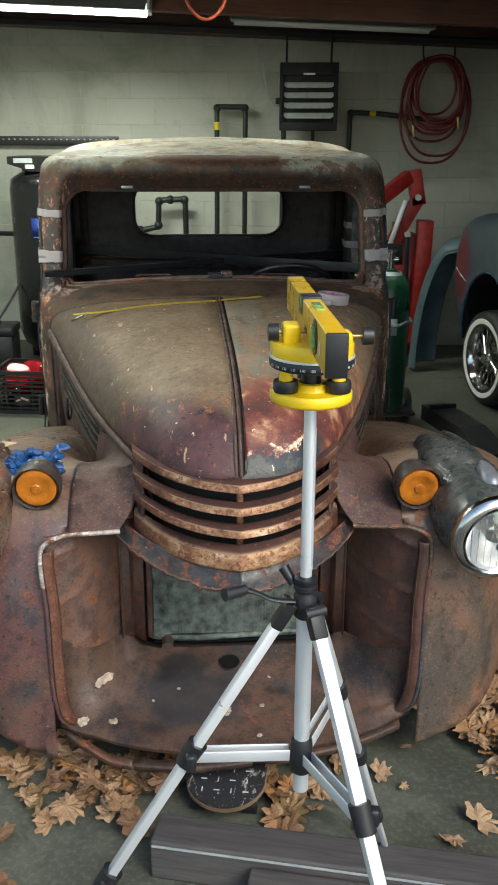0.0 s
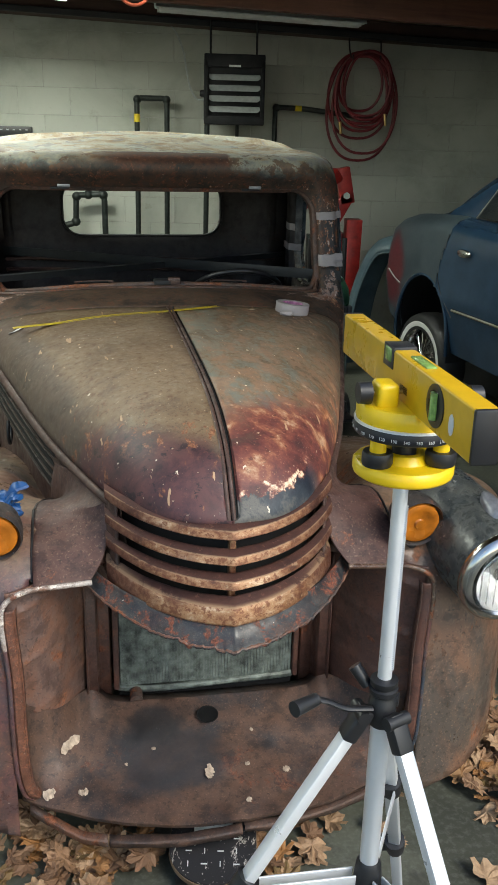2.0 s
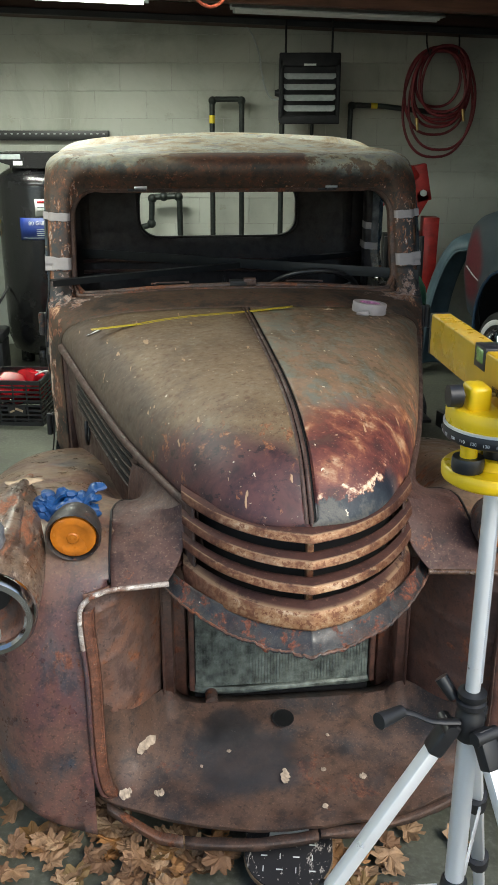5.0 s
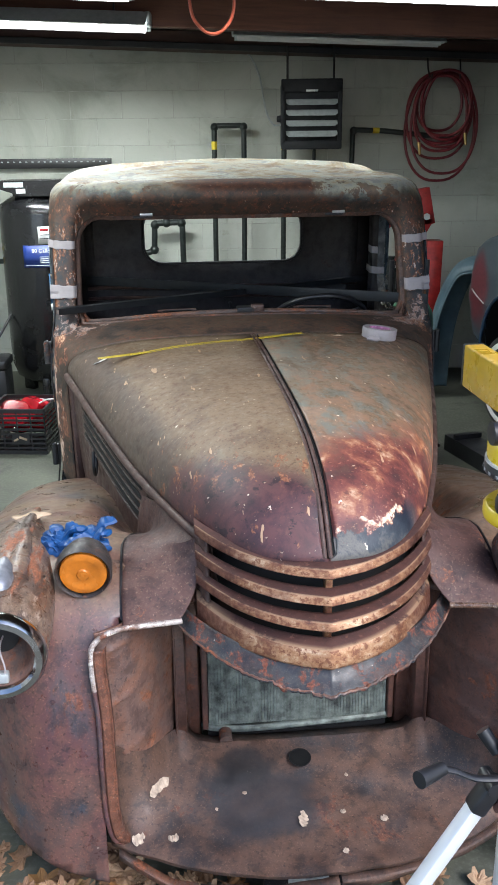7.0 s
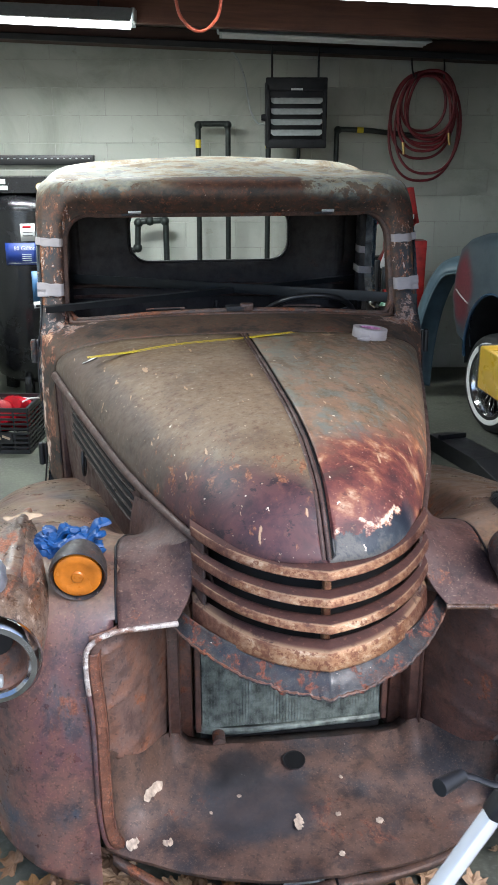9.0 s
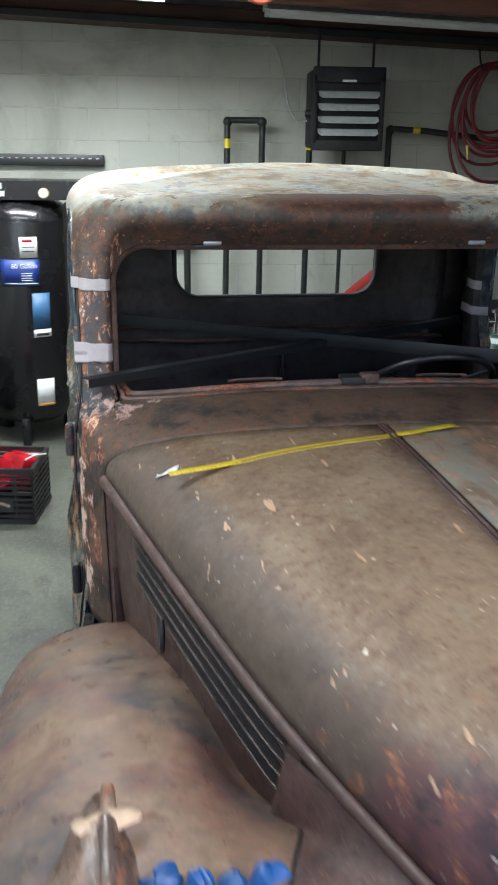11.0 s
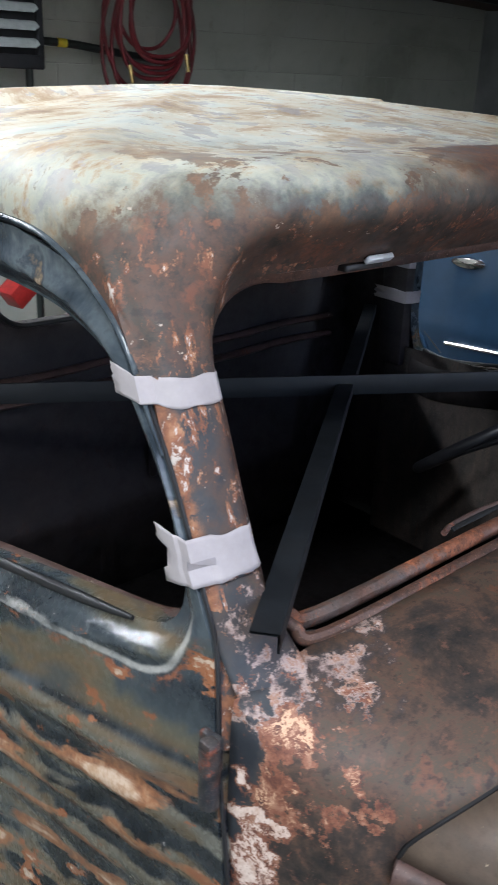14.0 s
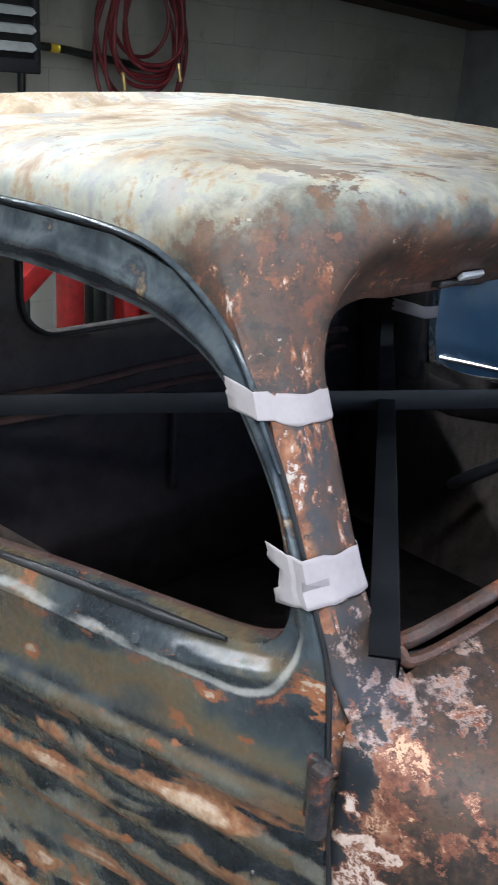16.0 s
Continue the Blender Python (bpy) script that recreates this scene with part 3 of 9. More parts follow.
def door_paint():
    """Slate and olive paint with blended orange and bare streaks along the door; the window frame stays dark and glossy."""
    m, nt, b, co = nodes_of("door_paint")
    y, z = axis(nt, co, 1), axis(nt, co, 2)
    tilt = nt.nodes.new("ShaderNodeMapping")
    tilt.inputs["Rotation"].default_value = (radians(12), 0, 0)
    nt.links.new(co, tilt.inputs["Vector"])
    vec = tilt.outputs["Vector"]
    n0 = noise_at(nt, vec, 6.0, 5, 0.52, (1, 0.55, 1.4), 0.5)
    col = ramp(nt, n0, [(0.33, (0.012, 0.016, 0.021)), (0.42, (0.044, 0.054, 0.060)), (0.48, (0.098, 0.090, 0.064)), (0.54, (0.120, 0.085, 0.048)), (0.60, (0.066, 0.066, 0.058)), (0.68, (0.018, 0.023, 0.028))])
    grit = noise_at(nt, co, 75, 4, 0.65, None, 0, 13.0)
    n1 = noise_at(nt, vec, 8.5, 6, 0.55, (1, 0.40, 1.5), 0.4, 4.0)
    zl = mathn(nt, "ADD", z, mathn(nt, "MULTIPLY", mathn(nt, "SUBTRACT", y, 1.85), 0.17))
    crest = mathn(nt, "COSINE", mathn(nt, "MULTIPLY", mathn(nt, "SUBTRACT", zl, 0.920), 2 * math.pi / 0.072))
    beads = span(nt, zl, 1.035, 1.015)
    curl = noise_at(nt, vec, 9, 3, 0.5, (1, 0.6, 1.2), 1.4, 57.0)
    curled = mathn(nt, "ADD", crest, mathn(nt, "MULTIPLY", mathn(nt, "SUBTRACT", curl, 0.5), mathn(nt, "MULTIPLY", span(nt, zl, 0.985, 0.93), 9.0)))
    # tone follows the relief: pale on the crests, near-black in the valleys
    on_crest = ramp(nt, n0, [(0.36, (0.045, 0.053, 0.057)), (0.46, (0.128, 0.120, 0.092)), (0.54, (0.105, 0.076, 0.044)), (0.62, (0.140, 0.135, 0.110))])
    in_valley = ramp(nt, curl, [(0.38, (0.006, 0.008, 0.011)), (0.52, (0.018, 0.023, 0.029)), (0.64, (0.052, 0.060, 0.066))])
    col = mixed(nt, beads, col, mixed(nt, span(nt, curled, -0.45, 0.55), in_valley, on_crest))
    # orange worn places stretched along the lower beads, bare in their middle
    n1 = mathn(nt, "ADD", n1, mathn(nt, "MULTIPLY", mathn(nt, "MULTIPLY", crest, beads), mathn(nt, "MULTIPLY", span(nt, zl, 0.97, 0.94), 0.055)))
    k1 = mathn(nt, "MULTIPLY", span(nt, n1, 0.545, 0.585), span(nt, zl, 1.01, 0.95))
    col = mixed(nt, mathn(nt, "MULTIPLY", k1, 0.9), col, ramp(nt, grit, [(0.32, (0.16, 0.062, 0.030)), (0.52, (0.30, 0.130, 0.058)), (0.68, (0.40, 0.22, 0.12))]))
    k2 = mathn(nt, "MULTIPLY", span(nt, n1, 0.615, 0.665), span(nt, zl, 1.01, 0.95))
    col = mixed(nt, mathn(nt, "MULTIPLY", k2, 0.9), col, ramp(nt, grit, [(0.36, (0.42, 0.26, 0.15)), (0.6, (0.56, 0.43, 0.32))]))
    # flaked places with rust and a pale core
    chip_n = noise_at(nt, vec, 13, 6, 0.60, (1, 0.6, 1.3), 0.2, 33.0)
    col = chipped(nt, col, chip_n, 0.0, 0.600, 0.055, (0.25, 0.098, 0.045), (0.44, 0.33, 0.24))
    fine_chip = noise_at(nt, vec, 42, 8, 0.72, (1, 0.6, 1.2), 0.1, 77.0)
    col = mixed(nt, mathn(nt, "MULTIPLY", span(nt, fine_chip, 0.63, 0.66), 0.85), col, (0.26, 0.095, 0.042))
    col = mixed(nt, mathn(nt, "MULTIPLY", span(nt, fine_chip, 0.69, 0.71), 0.8), col, (0.40, 0.31, 0.24))
    col = mixed(nt, mathn(nt, "MULTIPLY", span(nt, grit, 0.68, 0.72), 0.7), col, (0.48, 0.44, 0.39))
    # painted highlight along the bead below the window, rust at its foot
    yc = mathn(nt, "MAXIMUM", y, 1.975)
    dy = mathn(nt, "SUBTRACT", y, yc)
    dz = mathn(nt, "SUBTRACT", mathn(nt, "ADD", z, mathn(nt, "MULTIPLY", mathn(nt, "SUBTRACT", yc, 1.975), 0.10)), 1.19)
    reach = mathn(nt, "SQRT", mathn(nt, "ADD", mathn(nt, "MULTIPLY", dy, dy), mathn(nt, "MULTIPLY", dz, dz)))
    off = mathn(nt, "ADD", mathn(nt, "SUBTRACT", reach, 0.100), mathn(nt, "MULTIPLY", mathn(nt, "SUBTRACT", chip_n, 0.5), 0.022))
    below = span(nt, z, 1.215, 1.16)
    bead_shine_k = mathn(nt, "MULTIPLY", mathn(nt, "MULTIPLY", span(nt, mathn(nt, "ABSOLUTE", off), 0.0075, 0.002), below), span(nt, n1, 0.36, 0.52))
    foot_k = mathn(nt, "MULTIPLY", mathn(nt, "MULTIPLY", span(nt, off, 0.006, 0.011), span(nt, off, 0.030, 0.016)), mathn(nt, "MULTIPLY", below, span(nt, fine_chip, 0.50, 0.58)))
    col = mixed(nt, mathn(nt, "MULTIPLY", foot_k, 0.8), col, (0.24, 0.085, 0.040))
    wob = mathn(nt, "MULTIPLY", mathn(nt, "SUBTRACT", n0, 0.5), 0.12)
    frame_k = span(nt, mathn(nt, "ADD", z, wob), 1.145, 1.185)
    dark = ramp(nt, noise_at(nt, co, 14, 6, 0.6, None, 0.4, 22.0), [(0.34, (0.016, 0.022, 0.029)), (0.48, (0.042, 0.054, 0.064)), (0.57, (0.070, 0.084, 0.092)), (0.63, (0.030, 0.038, 0.046)), (0.67, (0.12, 0.09, 0.06)), (0.71, (0.34, 0.25, 0.17))])
    col = mixed(nt, frame_k, col, dark)
    col = mixed(nt, mathn(nt, "MULTIPLY", bead_shine_k, 0.75), col, (0.40, 0.385, 0.35))
    nt.links.new(col, b.inputs["Base Color"])
    rr = mixed(nt, k1, ramp(nt, grit, [(0.3, 0.20), (0.7, 0.34)]), 0.42)
    nt.links.new(mixed(nt, frame_k, rr, 0.24), b.inputs["Roughness"])
    hgt = mathn(nt, "ADD", mathn(nt, "MULTIPLY", grit, 0.15), mathn(nt, "MULTIPLY", noise_at(nt, co, 14, 3, 0.5, None, 0, 90.0), 1.0))
    bump(nt, b, hgt, 0.22, 0.004)
    return m


def cowl_paint():
    """Brown cowl; beside the door a slate strip, chipped to bare, pale and rusty patches."""
    m, nt, b, co = nodes_of("cowl_paint")
    x = mathn(nt, "ABSOLUTE", axis(nt, co, 0))
    y, z = axis(nt, co, 1), axis(nt, co, 2)
    n0 = noise_at(nt, co, 8, 11, 0.74, None, 0.3)
    col = ramp(nt, n0, [(0.36, (0.012, 0.011, 0.010)), (0.45, (0.040, 0.028, 0.021)), (0.51, (0.080, 0.046, 0.030)), (0.56, (0.060, 0.046, 0.032)), (0.61, (0.115, 0.050, 0.028)), (0.68, (0.030, 0.025, 0.022))])
    sp = noise_at(nt, co, 60, 5, 0.7, None, 0, 6.0)
    col = mixed(nt, mathn(nt, "MULTIPLY", span(nt, sp, 0.55, 0.66), 0.6), col, (0.125, 0.060, 0.038))
    col = mixed(nt, mathn(nt, "MULTIPLY", span(nt, sp, 0.44, 0.34), 0.6), col, (0.018, 0.014, 0.013))
    wob = mathn(nt, "MULTIPLY", mathn(nt, "SUBTRACT", noise_at(nt, co, 5, 6, 0.6, None, 0.4, 3.0), 0.5), 0.22)
    # distance behind the slate strip's edge, from the door forwards
    yd = mathn(nt, "ADD", y, mathn(nt, "MULTIPLY", wob, 0.6))
    strip = mathn(nt, "MULTIPLY", span(nt, yd, 1.735, 1.765), span(nt, x, 0.66, 0.71))
    slate = ramp(nt, noise_at(nt, co, 12, 6, 0.6, None, 0.2, 8.0), [(0.36, (0.016, 0.019, 0.024)), (0.52, (0.034, 0.038, 0.042)), (0.64, (0.060, 0.044, 0.036))])
    col = mixed(nt, strip, col, slate)
    n1 = noise_at(nt, co, 9, 9, 0.70, None, 0.2, 44.0)
    n2 = noise_at(nt, co, 17, 10, 0.70, None, 0.1, 15.0)
    n3 = noise_at(nt, co, 34, 8, 0.70, None, 0.2, 23.0)
    rusty = ramp(nt, sp, [(0.34, (0.070, 0.027, 0.018)), (0.5, (0.165, 0.068, 0.040)), (0.66, (0.27, 0.145, 0.092))])

    def blot(centre, radius, tatter=0.9):
        """A worn place with a torn outline round a point."""
        near_sum = None
        for value, c, r in zip((x, y, z), centre, radius):
            d = mathn(nt, "DIVIDE", mathn(nt, "SUBTRACT", value, c), r)
            d = mathn(nt, "MULTIPLY", d, d)
            near_sum = d if near_sum is None else mathn(nt, "ADD", near_sum, d)
        return mathn(nt, "SUBTRACT", mathn(nt, "SUBTRACT", 1.0, mathn(nt, "SQRT", near_sum)), mathn(nt, "MULTIPLY", mathn(nt, "SUBTRACT", n2, 0.5), -4.0 * tatter))
    # dark bruised edge, then pinkish bare filler at the pillar's foot
    foot = blot((0.660, 1.785, 1.140), (0.105, 0.075, 0.095), 1.6)
    col = mixed(nt, mathn(nt, "MULTIPLY", span(nt, foot, -0.25, 0.15), 0.6), col, (0.036, 0.032, 0.034))
    pink = ramp(nt, n3, [(0.36, (0.075, 0.062, 0.062)), (0.43, (0.15, 0.105, 0.092)), (0.50, (0.29, 0.225, 0.20)), (0.57, (0.22, 0.115, 0.072)), (0.64, (0.42, 0.35, 0.32))])
    col = mixed(nt, mathn(nt, "MULTIPLY", span(nt, foot, 0.10, 0.35), span(nt, n3, 0.36, 0.46)), col, pink)
    # orange blisters below it, and tongues of pale paint low beside the door
    for centre, radius in (((0.700, 1.738, 1.095), (0.065, 0.045, 0.075)), ((0.735, 1.710, 1.000), (0.06, 0.075, 0.080)), ((0.735, 1.700, 0.80), (0.06, 0.080, 0.16))):
        blister = blot(centre, radius, 2.6)
        col = mixed(nt, span(nt, blister, 0.46, 0.58), col, rusty)
        col = mixed(nt, mathn(nt, "MULTIPLY", span(nt, blister, 0.95, 1.10), span(nt, n3, 0.44, 0.54)), col, (0.44, 0.28, 0.18))
    for centre, radius in (((0.752, 1.765, 0.985), (0.05, 0.060, 0.016)), ((0.750, 1.785, 1.035), (0.05, 0.014, 0.030)), ((0.750, 1.735, 0.915), (0.05, 0.085, 0.045)), ((0.750, 1.745, 0.80), (0.05, 0.085, 0.10)), ((0.745, 1.73, 0.66), (0.05, 0.08, 0.08))):
        tongue = blot(centre, radius, 1.9)
        col = mixed(nt, span(nt, tongue, 0.12, 0.30), col, rusty)
        col = mixed(nt, span(nt, tongue, 0.45, 0.55), col, ramp(nt, sp, [(0.36, (0.38, 0.26, 0.20)), (0.6, (0.52, 0.43, 0.37))]))
    near = mathn(nt, "MULTIPLY", span(nt, mathn(nt, "ADD", x, wob), 0.52, 0.68), span(nt, yd, 1.57, 1.70))
    fine_chip = noise_at(nt, co, 50, 8, 0.72, None, 0.1, 77.0)
    fm = mathn(nt, "ADD", fine_chip, mathn(nt, "MULTIPLY", mathn(nt, "SUBTRACT", near, 1.0), 0.07))
    col = mixed(nt, mathn(nt, "MULTIPLY", span(nt, fm, 0.605, 0.625), 0.8), col, rusty)
    col = mixed(nt, mathn(nt, "MULTIPLY", span(nt, fm, 0.665, 0.68), 0.8), col, (0.40, 0.31, 0.26))
    nt.links.new(deepen(nt, col, 1.15, 1.45), b.inputs["Base Color"])
    nt.links.new(ramp(nt, n1, [(0.3, 0.55), (0.7, 0.8)]), b.inputs["Roughness"])
    hgt = mathn(nt, "ADD", mathn(nt, "MULTIPLY", sp, 0.5), mathn(nt, "MULTIPLY", span(nt, foot, 0.10, 0.35), -0.3))
    hgt = mathn(nt, "ADD", hgt, mathn(nt, "MULTIPLY", noise_at(nt, co, 12, 2, 0.5, None, 0, 84.0), 0.9))
    bump(nt, b, hgt, 0.22, 0.004)
    return m



def stained(m, centre, radius, color, amount=0.8):
    """A ragged dark oil stain round a place on a surface."""
    nt = m.node_tree
    b = nt.nodes["Principled BSDF"]
    col = b.inputs["Base Color"].links[0].from_socket
    co = nt.nodes.new("ShaderNodeTexCoord").outputs["Object"]
    dx = mathn(nt, "MULTIPLY", mathn(nt, "SUBTRACT", axis(nt, co, 0), centre[0]), 0.7)
    dy = mathn(nt, "SUBTRACT", axis(nt, co, 1), centre[1])
    far = mathn(nt, "SQRT", mathn(nt, "ADD", mathn(nt, "MULTIPLY", dx, dx), mathn(nt, "MULTIPLY", dy, dy)))
    far = mathn(nt, "ADD", far, mathn(nt, "MULTIPLY", mathn(nt, "SUBTRACT", noise_at(nt, co, 14, 6, 0.6, None, 0.2, 66.0), 0.5), radius * 1.3))
    k = mathn(nt, "MULTIPLY", span(nt, far, radius, radius * 0.55), amount)
    nt.links.new(mixed(nt, k, col, color), b.inputs["Base Color"])


stained(M_APRON, (-0.13, 0.16), 0.14, (0.026, 0.027, 0.031), 0.75)
stained(M_APRON, (-0.16, 0.27), 0.07, (0.012, 0.012, 0.013), 0.8)
M_DOOR, M_COWL = door_paint(), cowl_paint()
M_HOOD, M_ROOF = hood_paint(), roof_paint()
M_PILLAR = weathered("pillar_paint", [(0.018, 0.018, 0.021), (0.050, 0.032, 0.026), (0.026, 0.027, 0.030)], (0.19, 0.075, 0.038), (0.54, 0.46, 0.40),
                     rust_at=0.52, bare_at=0.575, fleck=(0.62, 0.56, 0.50), fleck_at=0.66, scale=7, stretch=(1, 1, 0.7), rough=0.4)
M_BUCKET = weathered("lamp_bucket_paint", [(0.040, 0.030, 0.026), (0.095, 0.056, 0.038), (0.16, 0.115, 0.085), (0.060, 0.040, 0.032)], (0.20, 0.080, 0.040), (0.42, 0.35, 0.29),
                     rust_at=0.53, bare_at=0.57, scale=8, stretch=(1.3, 0.5, 1.3), streak=(1.3, 0.4, 1.3), rough=0.35, bare_mix=0.6)
M_BUCKETSLATE = weathered("slate_bucket_paint", [(0.016, 0.022, 0.026), (0.040, 0.048, 0.050), (0.075, 0.078, 0.072), (0.028, 0.035, 0.038)], (0.13, 0.060, 0.036), (0.34, 0.31, 0.27),
                          rust_at=0.58, bare_at=0.60, scale=7, stretch=(1.3, 0.5, 1.3), streak=(1.3, 0.4, 1.3), rough=0.32, bare_mix=0.7)
M_BEAD = weathered("worn_bead_chrome", [(0.09, 0.055, 0.040), (0.30, 0.27, 0.25), (0.14, 0.075, 0.05)], (0.17, 0.065, 0.035), (0.60, 0.57, 0.53), rust_at=0.53, bare_at=0.53, scale=9, rough=0.3, bare_mix=0.8)
M_INNER = weathered("inner_panel_dark_paint", [(0.066, 0.034, 0.028), (0.112, 0.056, 0.042), (0.080, 0.048, 0.042), (0.13, 0.064, 0.044)], (0.16, 0.062, 0.034),
                    (0.18, 0.11, 0.08), rust_at=0.58, bare_at=0.68, fleck_at=0.74, scale=5, rough=0.5)
M_INNERPALE = weathered("inner_panel_pale_paint", [(0.075, 0.046, 0.040), (0.130, 0.085, 0.072), (0.150, 0.080, 0.056), (0.120, 0.082, 0.072), (0.088, 0.052, 0.042)], (0.20, 0.085, 0.045),
                        (0.22, 0.16, 0.14), rust_at=0.58, bare_at=0.68, fleck_at=0.75, scale=3.2, rough=0.5)
M_LAMPCASE = weathered("lamp_case_paint", [(0.020, 0.022, 0.026), (0.045, 0.036, 0.032), (0.030, 0.032, 0.036)], (0.12, 0.055, 0.035), (0.22, 0.18, 0.15), rust_at=0.57, bare_at=0.65, scale=9, rough=0.45)
M_DULLMETAL = plain("dull_grey_metal", (0.26, 0.27, 0.30), 0.38, 0.5, 0.25, 40)
# flat near-black that stands for the shade inside slots, gaps and holes
M_HOLLOWSHADE = plain("hollow_shade_black", (0.004, 0.004, 0.004), 0.95)
M_REFLECTOR = plain("silvered_reflector", (0.86, 0.87, 0.86), 0.42, 0.35, 0.05)
M_RUBBER = plain("black_rubber", (0.010, 0.010, 0.011), 0.55)
M_BLACKP = plain("black_plastic", (0.012, 0.012, 0.014), 0.42)
M_BRACE = plain("flat_black_steel", (0.0042, 0.0058, 0.0078), 0.6, 0, 0.3)
M_BLACKPAINT = plain("black_gloss_paint", (0.008, 0.008, 0.009), 0.22, relief=0.03)
M_CHROME = plain("worn_chrome", (0.55, 0.54, 0.52), 0.16, 1.0, 0.2, 18)
M_ALU = plain("satin_aluminium", (0.80, 0.82, 0.85), 0.36, 0.60, 0.0, 60, 0)
M_YELLOW = plain("yellow_plastic", (0.80, 0.52, 0.012), 0.32, 0, 0.04, 40, 0.03)
M_YELLOWM = plain("yellow_painted_metal", (0.62, 0.36, 0.012), 0.3, 0, 0.06, 40, 0.03)
M_AMBER = plain("amber_lens", (0.44, 0.135, 0.012), 0.22, 0, 0.35, 14, 0.1)
M_TAPE = plain("masking_tape", (0.34, 0.305, 0.305), 0.7, 0, 0.06, 50, 0.1)
M_GLOVE = plain("blue_nitrile", (0.006, 0.060, 0.20), 0.42, 0, 0.15, 30, 0.2)
M_CORE = plain("radiator_green", (0.150, 0.172, 0.152), 0.50, 0.3, 0.5, 34, 0.6)
M_PIPE = plain("black_iron_pipe", (0.020, 0.026, 0.024), 0.42, 0.3, 0.3, 30)
M_YTAPE = plain("yellow_pipe_label", (0.75, 0.58, 0.03), 0.5)
M_BRASS = plain("brass", (0.55, 0.40, 0.16), 0.35, 0.9)
M_RED = plain("red_painted_steel", (0.30, 0.016, 0.014), 0.4, 0, 0.25, 20)
M_REDHOSE = plain("red_rubber_hose", (0.17, 0.018, 0.024), 0.5, 0, 0.2, 20)
M_CORD = plain("orange_red_cord", (0.55, 0.11, 0.06), 0.45)
M_REDLENS = plain("red_taillight_plastic", (0.38, 0.008, 0.016), 0.12, 0, 0.3, 14, 0.02)
M_GREEN = plain("green_cylinder_paint", (0.010, 0.060, 0.028), 0.32, 0, 0.3, 14)
M_BLUECAR = plain("dark_blue_car_paint", (0.019, 0.044, 0.082), 0.16, 0.0, 0.12, 6, 0)


def primer_paint():
    """Blue-grey primer that fades into an old maroon patch low on the quarter."""
    m, nt, b, co = nodes_of("car_quarter_primer")
    cx, cz = axis(nt, co, 0), axis(nt, co, 2)
    n0 = noise_at(nt, co, 3, 8, 0.65, None, 0.3)
    n1 = noise_at(nt, co, 40, 5, 0.65, None, 0, 5.0)
    col = ramp(nt, n0, [(0.38, (0.026, 0.040, 0.052)), (0.52, (0.044, 0.062, 0.074)), (0.64, (0.034, 0.050, 0.062))])
    dx, dz = mathn(nt, "MULTIPLY", mathn(nt, "ADD", cx, 0.52), 1.6), mathn(nt, "SUBTRACT", cz, 0.86)
    far = mathn(nt, "SQRT", mathn(nt, "ADD", mathn(nt, "MULTIPLY", dx, dx), mathn(nt, "MULTIPLY", dz, dz)))
    far = mathn(nt, "ADD", far, mathn(nt, "MULTIPLY", mathn(nt, "SUBTRACT", n0, 0.5), 0.35))
    col = mixed(nt, span(nt, far, 0.30, 0.16), col, ramp(nt, n1, [(0.36, (0.075, 0.012, 0.018)), (0.64, (0.12, 0.020, 0.028))]))
    nt.links.new(col, b.inputs["Base Color"])
    b.inputs["Roughness"].default_value = 0.45
    bump(nt, b, n1, 0.1, 0.002)
    return m


M_PRIMER = primer_paint()
M_BLUEGREY = plain("blue_grey_primer", (0.070, 0.115, 0.142), 0.5, 0, 0.25, 5)
M_WHITE = plain("white_label", (0.60, 0.60, 0.59), 0.5, 0, 0.04)
M_BLUELBL = plain("blue_label", (0.012, 0.035, 0.20), 0.4)
M_LBLUE = plain("light_blue_label", (0.04, 0.12, 0.25), 0.4)
M_ORANGE = plain("orange_label", (0.55, 0.24, 0.05), 0.5)
M_GALV = plain("grey_louver_metal", (0.42, 0.45, 0.45), 0.45, 0.3, 0.1)
M_HEATER = plain("dark_heater_enamel", (0.003, 0.0035, 0.006), 0.75)
M_VIAL = plain("green_bubble_vial", (0.22, 0.36, 0.09), 0.12, 0, 0.35, 90, 0)
M_DIAL = plain("black_dial_ring", (0.012, 0.013, 0.018), 0.4)
M_FLAKE = plain("pale_paint_flake", (0.42, 0.33, 0.25), 0.8, 0, 0.3, 60)
M_CARD = plain("tan_cardboard", (0.42, 0.31, 0.21), 0.8)


def wood(name, a, b_, scale=3.0, stretch=(1, 14, 14), rough=0.7):
    m, nt, b, co = nodes_of(name)
    n = noise_at(nt, co, scale, 8, 0.6, stretch, 0.6)
    col = ramp(nt, n, [(0.3, a), (0.7, b_)])
    col = mixed(nt, mathn(nt, "MULTIPLY", span(nt, noise_at(nt, co, 2.5, 5), 0.5, 0.7), 0.5), col, tuple(c * 0.5 for c in a))
    nt.links.new(col, b.inputs["Base Color"])
    b.inputs["Roughness"].default_value = rough
    bump(nt, b, n, 0.3, 0.004)
    return m


M_BEAM = wood("red_brown_joist", (0.085, 0.030, 0.018), (0.15, 0.058, 0.032))
M_DECK = wood("ceiling_boards", (0.055, 0.026, 0.017), (0.085, 0.040, 0.026))
M_TIMBER = wood("dark_grey_timber", (0.040, 0.036, 0.036), (0.085, 0.075, 0.072), 5)


